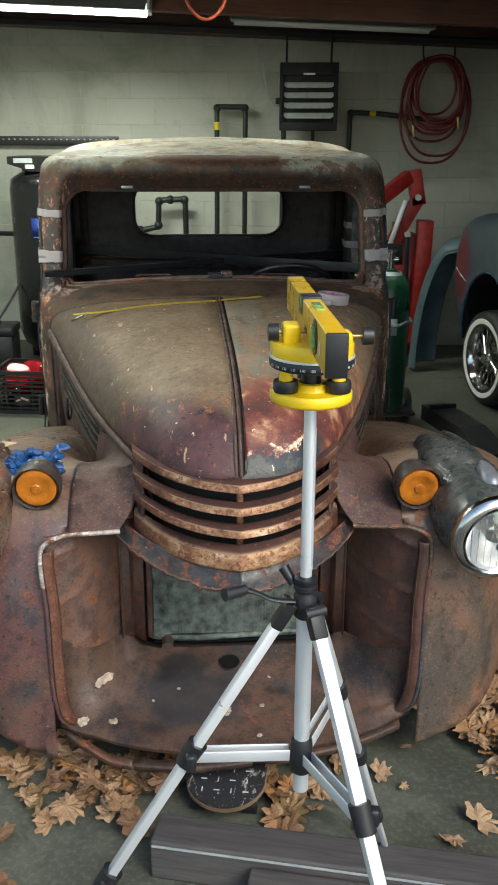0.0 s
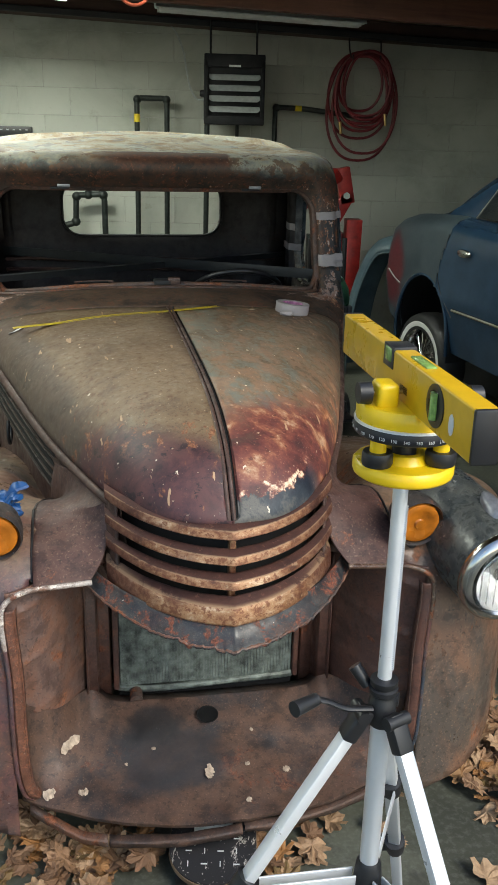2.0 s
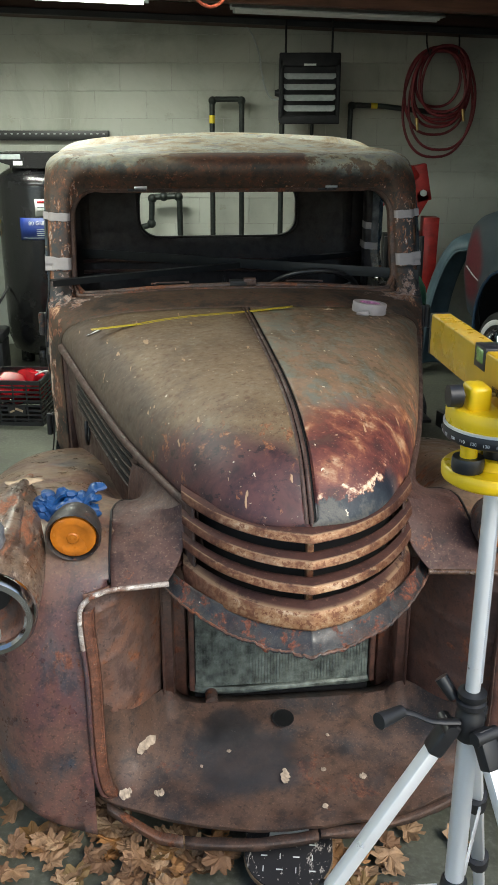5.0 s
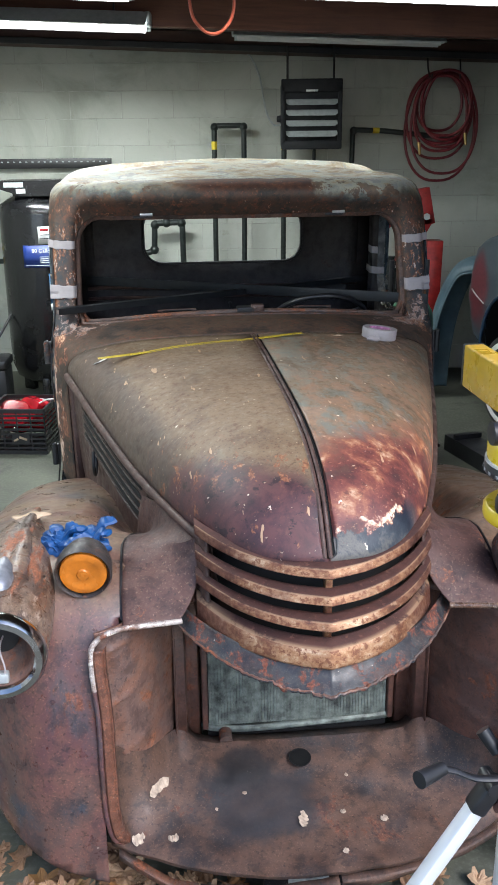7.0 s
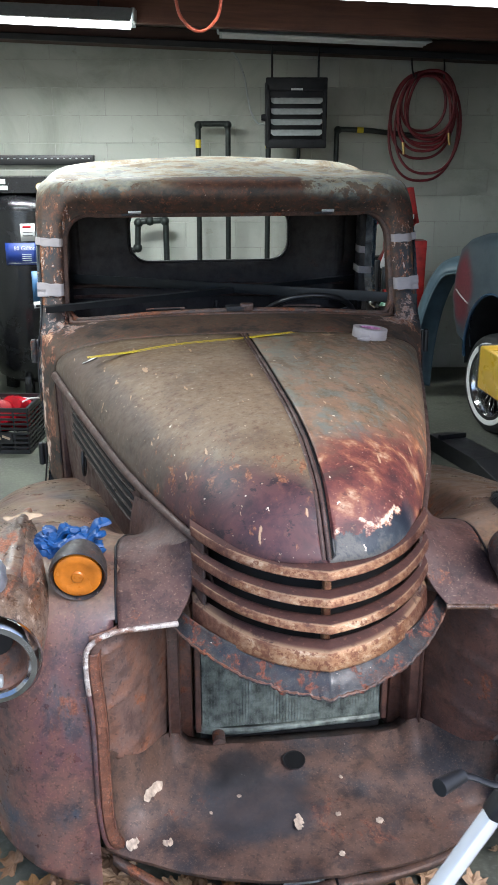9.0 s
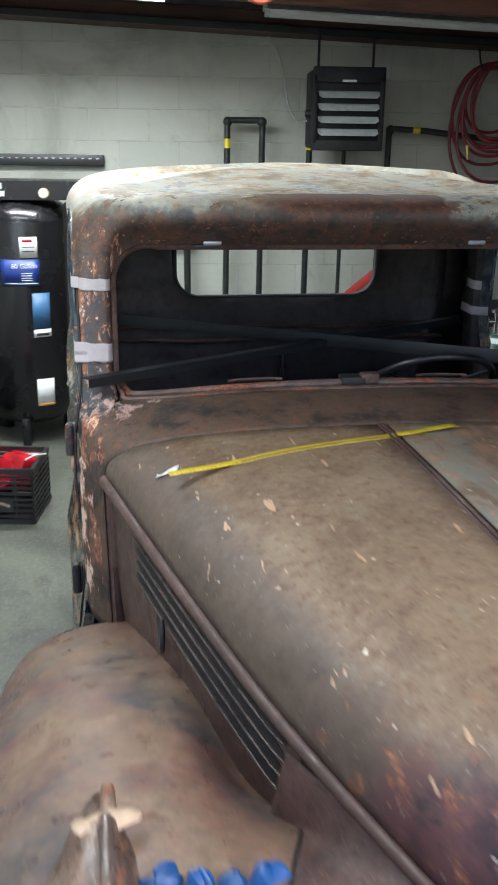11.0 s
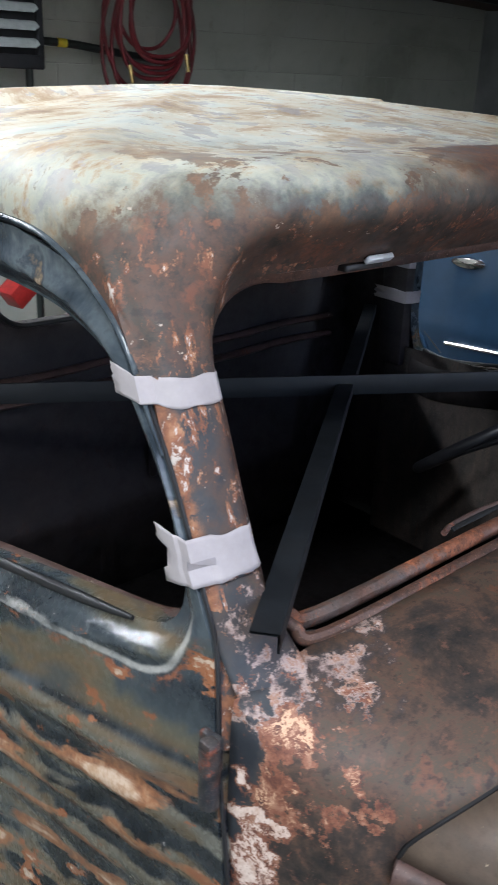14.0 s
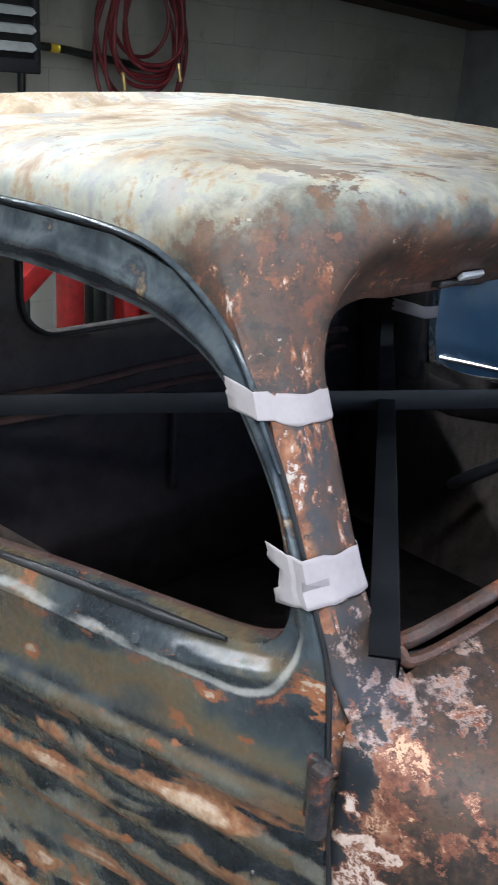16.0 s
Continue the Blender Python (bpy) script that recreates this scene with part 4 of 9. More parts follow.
def concrete_floor():
    m, nt, b, co = nodes_of("stained_concrete")
    n0 = noise_at(nt, co, 1.3, 11, 0.70, None, 0.3)
    col = ramp(nt, n0, [(0.36, (0.036, 0.038, 0.029)), (0.48, (0.064, 0.068, 0.051)), (0.56, (0.096, 0.101, 0.076)), (0.66, (0.050, 0.052, 0.040))])
    n1 = noise_at(nt, co, 60, 4, 0.6)
    col = mixed(nt, mathn(nt, "MULTIPLY", span(nt, n1, 0.45, 0.7), 0.3), col, (0.20, 0.20, 0.18))
    n2 = noise_at(nt, co, 3.1, 6, 0.7, None, 0.6, 7.0)
    col = mixed(nt, mathn(nt, "MULTIPLY", span(nt, n2, 0.56, 0.66), 0.75), col, (0.040, 0.040, 0.036))
    nt.links.new(col, b.inputs["Base Color"])
    nt.links.new(ramp(nt, n0, [(0.3, 0.45), (0.7, 0.75)]), b.inputs["Roughness"])
    bump(nt, b, n1, 0.15, 0.004)
    return m


def block_paint():
    m, nt, b, co = nodes_of("painted_block")
    geo = nt.nodes.new("ShaderNodeNewGeometry")
    info = nt.nodes.new("ShaderNodeObjectInfo")
    n0 = noise_at(nt, geo.outputs["Position"], 1.1, 7, 0.65, None, 0.5)
    col = ramp(nt, n0, [(0.36, (0.30, 0.315, 0.27)), (0.5, (0.42, 0.435, 0.385)), (0.62, (0.46, 0.475, 0.425))])
    n1 = noise_at(nt, geo.outputs["Position"], 9, 7, 0.7, None, 0, 3.0)
    col = mixed(nt, mathn(nt, "MULTIPLY", span(nt, n1, 0.58, 0.72), 0.5), col, (0.27, 0.25, 0.19))
    col = mixed(nt, mathn(nt, "MULTIPLY", info.outputs["Random"], 0.14), col, (0.30, 0.30, 0.26))
    nt.links.new(col, b.inputs["Base Color"])
    b.inputs["Roughness"].default_value = 0.75
    bump(nt, b, noise_at(nt, geo.outputs["Position"], 70, 5, 0.7), 0.35, 0.004)
    return m


M_FLOOR, M_BLOCK = concrete_floor(), block_paint()
M_MORTAR = plain("mortar", (0.40, 0.405, 0.365), 0.85, 0, 0.15, 25)
# darkened copy of the wall paint; puts the right side's shade into its colour
M_SHADEWALL = plain("shaded_wall_paint", (0.20, 0.21, 0.215), 0.85, 0, 0.2, 3)
M_OUTWALL = plain("plain_wall_paint", (0.44, 0.455, 0.42), 0.8, 0, 0.15, 3)


def glow(name, color, strength):
    m = bpy.data.materials.new(name)
    m.use_nodes = True
    b = m.node_tree.nodes["Principled BSDF"]
    b.inputs["Base Color"].default_value = (0.9, 0.9, 0.9, 1)
    b.inputs["Emission Color"].default_value = (*color, 1)
    b.inputs["Emission Strength"].default_value = strength
    return m


M_TUBE = glow("lit_fluorescent_tube", (0.95, 1.0, 0.95), 2.6)


def glass(name, color=(1, 1, 1), rough=0.03):
    m = bpy.data.materials.new(name)
    m.use_nodes = True
    b = m.node_tree.nodes["Principled BSDF"]
    b.inputs["Base Color"].default_value = (*color, 1)
    b.inputs["Transmission Weight"].default_value = 1.0
    b.inputs["Roughness"].default_value = rough
    b.inputs["IOR"].default_value = 1.4
    return m


M_GLASS = glass("headlamp_glass", (0.95, 0.95, 0.95), 0.08)
M_TINT = plain("dark_car_glass", (0.012, 0.016, 0.020), 0.06, 0, 0.1, 4, 0)


def leaf_mat():
    m, nt, b, co = nodes_of("dry_leaf")
    info = nt.nodes.new("ShaderNodeObjectInfo")
    col = ramp(nt, info.outputs["Random"], [(0.0, (0.15, 0.078, 0.040)), (0.35, (0.28, 0.155, 0.078)), (0.7, (0.40, 0.265, 0.155)), (0.93, (0.30, 0.135, 0.040)), (1.0, (0.17, 0.11, 0.04))])
    n = noise_at(nt, co, 40, 5, 0.65)
    col = mixed(nt, mathn(nt, "MULTIPLY", span(nt, n, 0.4, 0.7), 0.55), col, (0.12, 0.060, 0.030))
    nt.links.new(col, b.inputs["Base Color"])
    b.inputs["Roughness"].default_value = 0.75
    bump(nt, b, n, 0.3, 0.003)
    return m


M_LEAF = leaf_mat()


def grip_tape():
    m, nt, b, co = nodes_of("scraped_grip_tape")
    n = noise_at(nt, co, 28, 5, 0.8, (1, 0.35, 1), 0.8)
    sp = noise_at(nt, co, 120, 2, 0.5)
    k = mathn(nt, "MAXIMUM", span(nt, n, 0.60, 0.64), span(nt, sp, 0.70, 0.74))
    nt.links.new(mixed(nt, k, (0.014, 0.013, 0.015), (0.42, 0.38, 0.34)), b.inputs["Base Color"])
    b.inputs["Roughness"].default_value = 0.8
    return m


M_GRIP = grip_tape()

# ---------------------------------------------------------------- mesh helpers
def thing(name, label, category, m=None, group="", kind=""):
    ob = new(name)
    ob.empty_display_size = 0.1
    if m is not None:
        ob.matrix_world = m
    return tagged(ob, label, category, group, kind)


def part(name, bm, material, parent=None, label="", smooth=45, solid=0.0, bevel=0.0):
    bmesh.ops.recalc_face_normals(bm, faces=bm.faces)
    me = bpy.data.meshes.new(name)
    bm.to_mesh(me)
    bm.free()
    me.materials.append(material)
    if smooth:
        me.shade_smooth()
        me.set_sharp_from_angle(angle=radians(smooth))
    ob = new(name, me)
    ob.parent = parent
    if label:
        tagged(ob, label)
    if solid:
        md = ob.modifiers.new("thickness", "SOLIDIFY")
        md.thickness, md.offset = solid, 0
    if bevel:
        md = ob.modifiers.new("edge", "BEVEL")
        md.width, md.segments = bevel, 2
    return ob


def single(name, bm, material, label, category, group="", kind="", m=None, **k):
    ob = part(name, bm, material, None, "", **k)
    if m is not None:
        ob.matrix_world = m
    return tagged(ob, label, category, group, kind)


def mono(xs, ys):
    """A smooth curve through points that never overshoots."""
    xs, ys = np.array(xs, float), np.array(ys, float)
    h, d = np.diff(xs), np.diff(ys) / np.diff(xs)
    s = np.zeros(len(xs))
    s[0], s[-1] = d[0], d[-1]
    for i in range(1, len(xs) - 1):
        if d[i - 1] * d[i] > 0:
            s[i] = 2 * d[i - 1] * d[i] / (d[i - 1] + d[i])

    def f(x):
        i = int(np.clip(np.searchsorted(xs, x) - 1, 0, len(h) - 1))
        t = (x - xs[i]) / h[i]
        if t < 0 or t > 1:
            return float(ys[i] + s[i] * (x - xs[i])) if t < 0 else float(ys[i + 1] + s[i + 1] * (x - xs[i + 1]))
        return float((1 + 2 * t) * (1 - t) ** 2 * ys[i] + t * (1 - t) ** 2 * h[i] * s[i] + t * t * (3 - 2 * t) * ys[i + 1] + t * t * (t - 1) * h[i] * s[i + 1])
    return f


def sheet(bm, rows, loop=False):
    vs = [[bm.verts.new(p) for p in row] for row in rows]
    n = len(rows[0])
    for a, b in zip(vs, vs[1:]):
        for i in range(n if loop else n - 1):
            j = (i + 1) % n
            try:
                bm.faces.new((a[i], a[j], b[j], b[i]))
            except ValueError:
                pass
    return vs


def box(bm, c, size, rot=None, bevel=0.0, seg=2):
    r = bmesh.ops.create_cube(bm, size=1.0)
    vs = r["verts"]
    m = Matrix.Translation(c) @ (rot or Matrix()) @ Matrix.Diagonal((*size, 1))
    bmesh.ops.transform(bm, matrix=m, verts=vs)
    if bevel:
        es = list({e for v in vs for e in v.link_edges})
        bmesh.ops.bevel(bm, geom=es, offset=bevel, segments=seg, affect="EDGES", profile=0.5)


def rod(bm, p0, p1, r0, r1=None, seg=16, caps=True):
    p0, p1 = Vector(p0), Vector(p1)
    r1 = r0 if r1 is None else r1
    q = (p1 - p0).to_track_quat("Z", "Y").to_matrix().to_4x4()
    m = Matrix.Translation((p0 + p1) / 2) @ q
    bmesh.ops.create_cone(bm, cap_ends=caps, segments=seg, radius1=r0, radius2=r1, depth=(p1 - p0).length, matrix=m)


def tube(bm, pts, r, seg=10, loop=False, flat=1.0):
    pts = [Vector(p) for p in pts]
    n = len(pts)
    rows = []
    up = None
    for i, p in enumerate(pts):
        a = pts[(i - 1) % n] if (loop or i) else p
        b = pts[(i + 1) % n] if (loop or i < n - 1) else p
        d = (b - a).normalized()
        if up is None:
            up = Vector((0, 0, 1)) if abs(d.z) < 0.9 else Vector((0, 1, 0))
        side = d.cross(up).normalized()
        up = side.cross(d).normalized()
        rr = r[i] if isinstance(r, (list, tuple)) else r
        rows.append([p + (side * math.cos(k) + up * math.sin(k) * flat) * rr for k in (2 * math.pi * j / seg for j in range(seg))])
    if loop:
        rows.append(rows[0])
    vs = sheet(bm, rows, True)
    if not loop:
        bm.faces.new(vs[0])
        bm.faces.new(vs[-1])


def turned(bm, profile, m=None, seg=32, caps=True):
    """A lathed form: profile of (radius, height) about the local z axis."""
    m = m or Matrix()
    rows = [[m @ Vector((r * math.cos(a), r * math.sin(a), h)) for a in (2 * math.pi * j / seg for j in range(seg))] for r, h in profile]
    vs = sheet(bm, rows, True)
    for ring, (r, _) in ((vs[0], profile[0]), (vs[-1], profile[-1])):
        if caps and r > 1e-4:
            bm.faces.new(ring)


def bezier(pts, n=24, loop=False):
    """Points on a smooth curve through the given ones."""
    P = [Vector(p) for p in pts]
    k = len(P)
    out = []
    for i in range(k if loop else k - 1):
        a, b, c, d = (P[(i + o) % k] if loop else P[min(max(i + o, 0), k - 1)] for o in (-1, 0, 1, 2))
        for j in range(n):
            t = j / n
            out.append(0.5 * ((2 * b) + (c - a) * t + (2 * a - 5 * b + 4 * c - d) * t * t + (3 * b - a - 3 * c + d) * t ** 3))
    if not loop:
        out.append(P[-1])
    return out


def round_rect(w, h, r, n=6):
    """Outline in a plane, counterclockwise from the right side."""
    out = []
    for cx, cy, a0 in ((w / 2 - r, h / 2 - r, 0), (-w / 2 + r, h / 2 - r, 90), (-w / 2 + r, -h / 2 + r, 180), (w / 2 - r, -h / 2 + r, 270)):
        for i in range(n + 1):
            a = radians(a0 + 90 * i / n)
            out.append((cx + r * math.cos(a), cy + r * math.sin(a)))
    return out


def prism(bm, outline, m, depth):
    """A flat outline (x, y) given a depth along z, set by m."""
    a = [bm.verts.new(m @ Vector((x, y, 0))) for x, y in outline]
    b = [bm.verts.new(m @ Vector((x, y, depth))) for x, y in outline]
    bm.faces.new(a)
    bm.faces.new(list(reversed(b)))
    for i in range(len(a)):
        j = (i + 1) % len(a)
        bm.faces.new((a[i], a[j], b[j], b[i]))

# ---------------------------------------------------------------- the garage
ROOM = dict(x0=-3.4, x1=4.2, y0=1.0, y1=7.9, z=2.62)


def slab(name, c, size, mat, label="", kind="structure", bevel=0.0):
    bm = bmesh.new()
    box(bm, c, size, None, bevel)
    return tagged(part(name, bm, mat, smooth=0), label, "", "", kind)


bm = bmesh.new()
sheet(bm, [[(-60, -60, 0), (60, -60, 0)], [(-60, 60, 0), (60, 60, 0)]])
floor = tagged(part("floor", bm, M_FLOOR, smooth=0), "stained grey concrete garage floor", "floor", kind="structure")
wall_back = slab("wall_back", (0.4, ROOM["y1"] + 0.1, 1.45), (7.9, 0.2, 2.9), M_MORTAR, "painted concrete block back wall")
slab("wall_left", (ROOM["x0"] - 0.1, 4.45, 1.45), (0.2, 6.9, 2.9), M_OUTWALL, "plain painted garage side wall")
# right wall takes the darkened copy, so it bounces less light
slab("wall_right", (ROOM["x1"] + 0.1, 4.45, 1.45), (0.2, 6.9, 2.9), M_SHADEWALL, "plain painted garage side wall")
slab("wall_front_header", (0.4, 2.1, 2.66), (7.6, 0.2, 0.36), M_OUTWALL, "header over the open garage door")
# added wall out of view, keeps daylight off the right wall and sedan
slab("wall_light_block", (2.95, 2.1, 1.24), (2.5, 0.2, 2.48), M_SHADEWALL, "added unseen wall that blocks daylight from the right side")
slab("ceiling", (0.4, 5.05, 2.86), (7.9, 6.1, 0.12), M_DECK, "dark brown boarded garage ceiling")

# ---------------------------------------------------------------- the old pickup truck
TRUCK = pose(0.006, 2.153, 0, 0, 0, 6.2)
truck = thing("pickup_truck", "rusted old pickup truck without windshield, worn pale roof, brown hood", "truck", TRUCK)

hood_w = mono([0, 0.012, 0.05, 0.10, 0.20, 0.35, 0.60, 1.0, 1.62], [0, 0.078, 0.148, 0.198, 0.257, 0.316, 0.404, 0.522, 0.688])
hood_zc = mono([0, 0.02, 0.045, 0.08, 0.13, 0.21, 0.32, 0.47, 0.70, 1.0, 1.3, 1.62], [0.958, 0.985, 1.010, 1.046, 1.082, 1.110, 1.133, 1.146, 1.151, 1.152, 1.150, 1.142])
hood_ze = mono([0, 0.2, 0.6, 1.0, 1.62], [0.953, 0.945, 0.952, 0.970, 1.000])


def hood_n(v):
    return 2.2 + 0.9 * min(1, v / 1.5) ** 1.5


def hood_point(v, th, push=0.0):
    """A point on the hood at the distance v behind the nose; th: 0 on the crown, 90 on the lower edge."""
    n = hood_n(v)
    s, c = math.sin(radians(th)) ** (2 / n), max(0.0, math.cos(radians(th))) ** (2 / n)
    w, zc, ze = hood_w(v), hood_zc(v), hood_ze(v)
    return Vector(((w + push) * s, v, ze + (zc - ze) * c + push * c))


def rear_v(th):
    return 1.50 + 0.11 * (th / 90) ** 2


def hood_half(side):
    bm = bmesh.new()
    rows = []
    for i in range(57):
        s = (i / 56) ** 1.9
        row = []
        for j in range(31):
            th = 90 * j / 30
            p = hood_point(max(1e-4, s * rear_v(th)), th)
            p.x = side * max(p.x, (0.012 if side < 0 else 0.017) * min(1, i / 3))
            row.append(p)
        rows.append(row)
    sheet(bm, rows)
    bmesh.ops.remove_doubles(bm, verts=bm.verts, dist=1e-5)
    return bm


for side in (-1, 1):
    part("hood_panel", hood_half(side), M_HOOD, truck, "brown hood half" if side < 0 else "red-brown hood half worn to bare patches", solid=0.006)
# hinge moulding along the hood's crown: two beads with a dark groove between
for dx in (-0.0085, 0.0035):
    bm = bmesh.new()
    tube(bm, [(dx, v, hood_zc(v) + 0.001) for v in [1.5 * (i / 50) ** 1.7 for i in range(51)]], 0.0052, 8)
    part("hood_hinge_bead", bm, M_SIDE, truck)
bm = bmesh.new()
sheet(bm, [[(x, v, hood_zc(v) - 0.004) for x in (-0.014, 0.019)] for v in [1.5 * (i / 50) ** 1.7 for i in range(51)]])
part("hood_hinge_groove", bm, M_HOLLOWSHADE, truck)

for side in (-1, 1):
    # belt moulding below the hood
    bm = bmesh.new()
    pts = [Vector((side * (hood_w(v) + 0.004), v, hood_ze(v) - 0.014)) for v in [0.19 + 1.42 * (i / 40) for i in range(41)]]
    tube(bm, pts, [0.011 + 0.006 * i / 40 for i in range(41)], 10)
    part("belt_moulding", bm, M_SIDE, truck, "grey-brown belt moulding")
    # hood side with louvers
    bm = bmesh.new()
    rows = []
    for i in range(31):
        v = 0.19 + 1.42 * i / 30
        rows.append([(side * (hood_w(v) - 0.012 - 0.03 * (k / 8) ** 2), v, hood_ze(v) - 0.02 - (0.16 + 0.30 * min(1, max(0, (v - 0.5) / 0.4))) * k / 8) for k in range(9)])
    sheet(bm, rows)
    part("hood_side", bm, M_SIDE, truck, solid=0.005)
    a, b = 0.62, 1.38
    for k in range(4):
        bm = bmesh.new()
        rows, lip = [], []
        for v in [a + (b - a) * i / 40 for i in range(41)]:
            z, w = hood_ze(v) - 0.056 - 0.032 * k, hood_w(v) - 0.0035
            e = min(1, (v - a) / 0.035, (b - v) / 0.035) ** 0.5 if a < v < b else 0.0
            rows.append([(side * (w - 0.010), v, z + 0.004 + 0.010 * e), (side * w, v, z + 0.002 + 0.010 * e), (side * (w + 0.0025 * e), v, z), (side * (w - 0.010), v, z - 0.002)])
            lip.append((side * (w + 0.0025 + 0.004 * e), v, z - 0.002))
        sheet(bm, rows)
        # a dark strip on the surface carries the slot's shade
        louver = part("louver_slot_shade", bm, M_HOLLOWSHADE, truck, "dark strip put in for the shade of a louver slot")
        bm = bmesh.new()
        tube(bm, lip, [0.0014 + 0.0016 * min(1, i / 4, (40 - i) / 4) for i in range(41)], 8)
        part("louver_lip", bm, M_LOUVER, louver, "worn bright lip")
    bm = bmesh.new()
    sheet(bm, [[(side * (hood_w(v) - 0.006), v, hood_ze(v) - 0.036), (side * (hood_w(v) - 0.006), v, hood_ze(v) - 0.180), (side * (hood_w(v) - 0.016), v, hood_ze(v) - 0.184)] for v in [0.58 + 0.84 * i / 16 for i in range(17)]])
    part("louver_panel", bm, M_SIDE, truck)
    bm = bmesh.new()
    tube(bm, [Vector((side * (hood_w(1.18) + 0.004), 1.18 + 0.055 * math.cos(a), 0.80 + 0.05 * math.sin(a))) for a in [radians(130 + 250 * i / 20) for i in range(21)]], 0.006, 8)
    part("side_vent_ring", bm, M_RUBBER, truck)


def valley_drop(u, v):
    """How far the fender falls towards the hood side."""
    k = min(1, max(0, (0.58 - u) / 0.16))
    return 0.10 * k * k * (3 - 2 * k) * math.exp(-((v - 0.80) / 0.27) ** 2)


def catwalk(u, v):
    """Height of the fender's crown."""
    a, b = abs(u - 0.615) / 0.385, abs(v - 0.95) / 0.885
    z = 0.25 + 0.63 * max(0, 1 - a ** 2.6 * (0.35 if u < 0.615 else 1) - b ** 7) ** 0.25
    return (z * (1 - 0.27 * (v - 0.40)) if v > 0.40 else z) - valley_drop(u, v)


# grille: bars that follow the round nose
def nose_v(u, w=0.0):
    """Distance behind the nose at the half width u."""
    u = abs(u)
    lo, hi = 0.0, 1.6
    for _ in range(40):
        mid = (lo + hi) / 2
        lo, hi = (mid, hi) if hood_w(mid) < u else (lo, mid)
    return lo


NOSE = [(-0.278 + 0.556 * i / 60) for i in range(61)]
NOSE_V = {round(u, 5): nose_v(u) for u in NOSE}


def nose_line(u):
    # softened, with a slight crease on the centre line
    return 0.62 * NOSE_V[round(u, 5)] + 0.38 * 0.60 * abs(u) - 0.010


def bar_bm(z0, z1, lean, out, bulge=0.012, end=0.278):
    bm = bmesh.new()
    rows = []
    for u in NOSE:
        if abs(u) > end + 1e-6:
            continue
        v = nose_line(u)
        rise = 0.024 * (abs(u) / 0.278) ** 2
        row = []
        for t, f in ((0.0, 0.35), (0.05, 0.8), (0.12, 1.0), (0.35, 1.04), (0.58, 1.04), (0.70, 1.0), (0.77, 0.80), (0.86, 0.20), (0.94, -0.40), (1.0, -0.85)):
            z = z0 + (z1 - z0) * t + rise
            row.append((u, v - out + lean * t - bulge * f, z))
        row.append((u, v - out + lean + 0.02, z1 + rise - 0.004))
        row.append((u, v - out + 0.02, z0 + rise + 0.004))
        rows.append(row)
    sheet(bm, rows, True)
    return bm


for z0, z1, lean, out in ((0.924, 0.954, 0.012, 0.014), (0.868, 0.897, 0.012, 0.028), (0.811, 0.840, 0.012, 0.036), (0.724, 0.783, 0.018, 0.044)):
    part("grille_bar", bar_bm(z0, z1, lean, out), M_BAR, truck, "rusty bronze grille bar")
# black sheet stands in for the dark hollow behind the bars
bm = bmesh.new()
sheet(bm, [[(u * 0.95, nose_line(u) + 0.050, z) for z in (0.72, 0.80, 0.88, 0.95)] for u in NOSE])
part("grille_hollow_shade", bm, M_RUBBER, truck)
bm = bmesh.new()
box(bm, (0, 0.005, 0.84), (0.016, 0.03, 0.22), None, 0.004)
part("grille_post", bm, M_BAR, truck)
for side in (-1, 1):
    # grille ends: a rusty cheek from the slots back to the hood side
    bm = bmesh.new()
    rows = []
    for i in range(13):
        t = i / 12
        u = 0.250 + 0.030 * t ** 0.7
        v = nose_v(min(0.278, u)) * 0.62 + 0.228 * u - 0.012 + 0.075 * t ** 2
        rows.append([(side * u, v - 0.030 * k / 10, 0.950 - 0.235 * k / 10 + 0.018 * (u / 0.278) ** 2) for k in range(11)])
    sheet(bm, rows)
    part("grille_cheek", bm, M_SIDE, truck, solid=0.006)
    # catwalk panel that sweeps from the hood side and the cheek down to the fender's seam
    inner = [Vector((hood_w(v) - 0.006, v, hood_ze(v) - 0.022 - 0.050 * max(0, (v - 0.42) / 0.2))) for v in [0.62 - 0.38 * i / 24 for i in range(25)]]
    inner += bezier([(0.262, 0.235, 0.905), (0.266, 0.205, 0.855), (0.288, 0.160, 0.800), (0.318, 0.122, 0.766)], 6)[1:]
    outer = bezier([(u, v, catwalk(u, v) + 0.003) for u, v in ((0.430, 0.64), (0.398, 0.535), (0.432, 0.42), (0.452, 0.340), (0.453, 0.21))] + [(0.448, 0.104, 0.764)], 10)
    bm = bmesh.new()
    rows = []
    for i, p in enumerate(inner):
        f = i / (len(inner) - 1) * (len(outer) - 1)
        q = outer[int(f)].lerp(outer[min(int(f) + 1, len(outer) - 1)], f - int(f))
        drop = max(0.0, p.z - q.z)
        c1 = p + Vector((0.020, 0, -0.42 * drop))
        c2 = Vector((q.x + (p.x - q.x) * 0.42, q.y + (p.y - q.y) * 0.42, q.z + 0.05 * drop))
        rows.append([(side * w.x, w.y, w.z + 0.002 * noise.noise(w * 22)) for w in [p * (1 - t) ** 3 + c1 * 3 * t * (1 - t) ** 2 + c2 * 3 * t * t * (1 - t) + q * t ** 3 for t in [j / 16 for j in range(17)]]])
    sheet(bm, rows)
    part("catwalk", bm, M_CATWALK, truck, "brown sheet metal between nose and fender", solid=0.003)

# primed yellow edge of the hood side, seen past the grille
bm = bmesh.new()
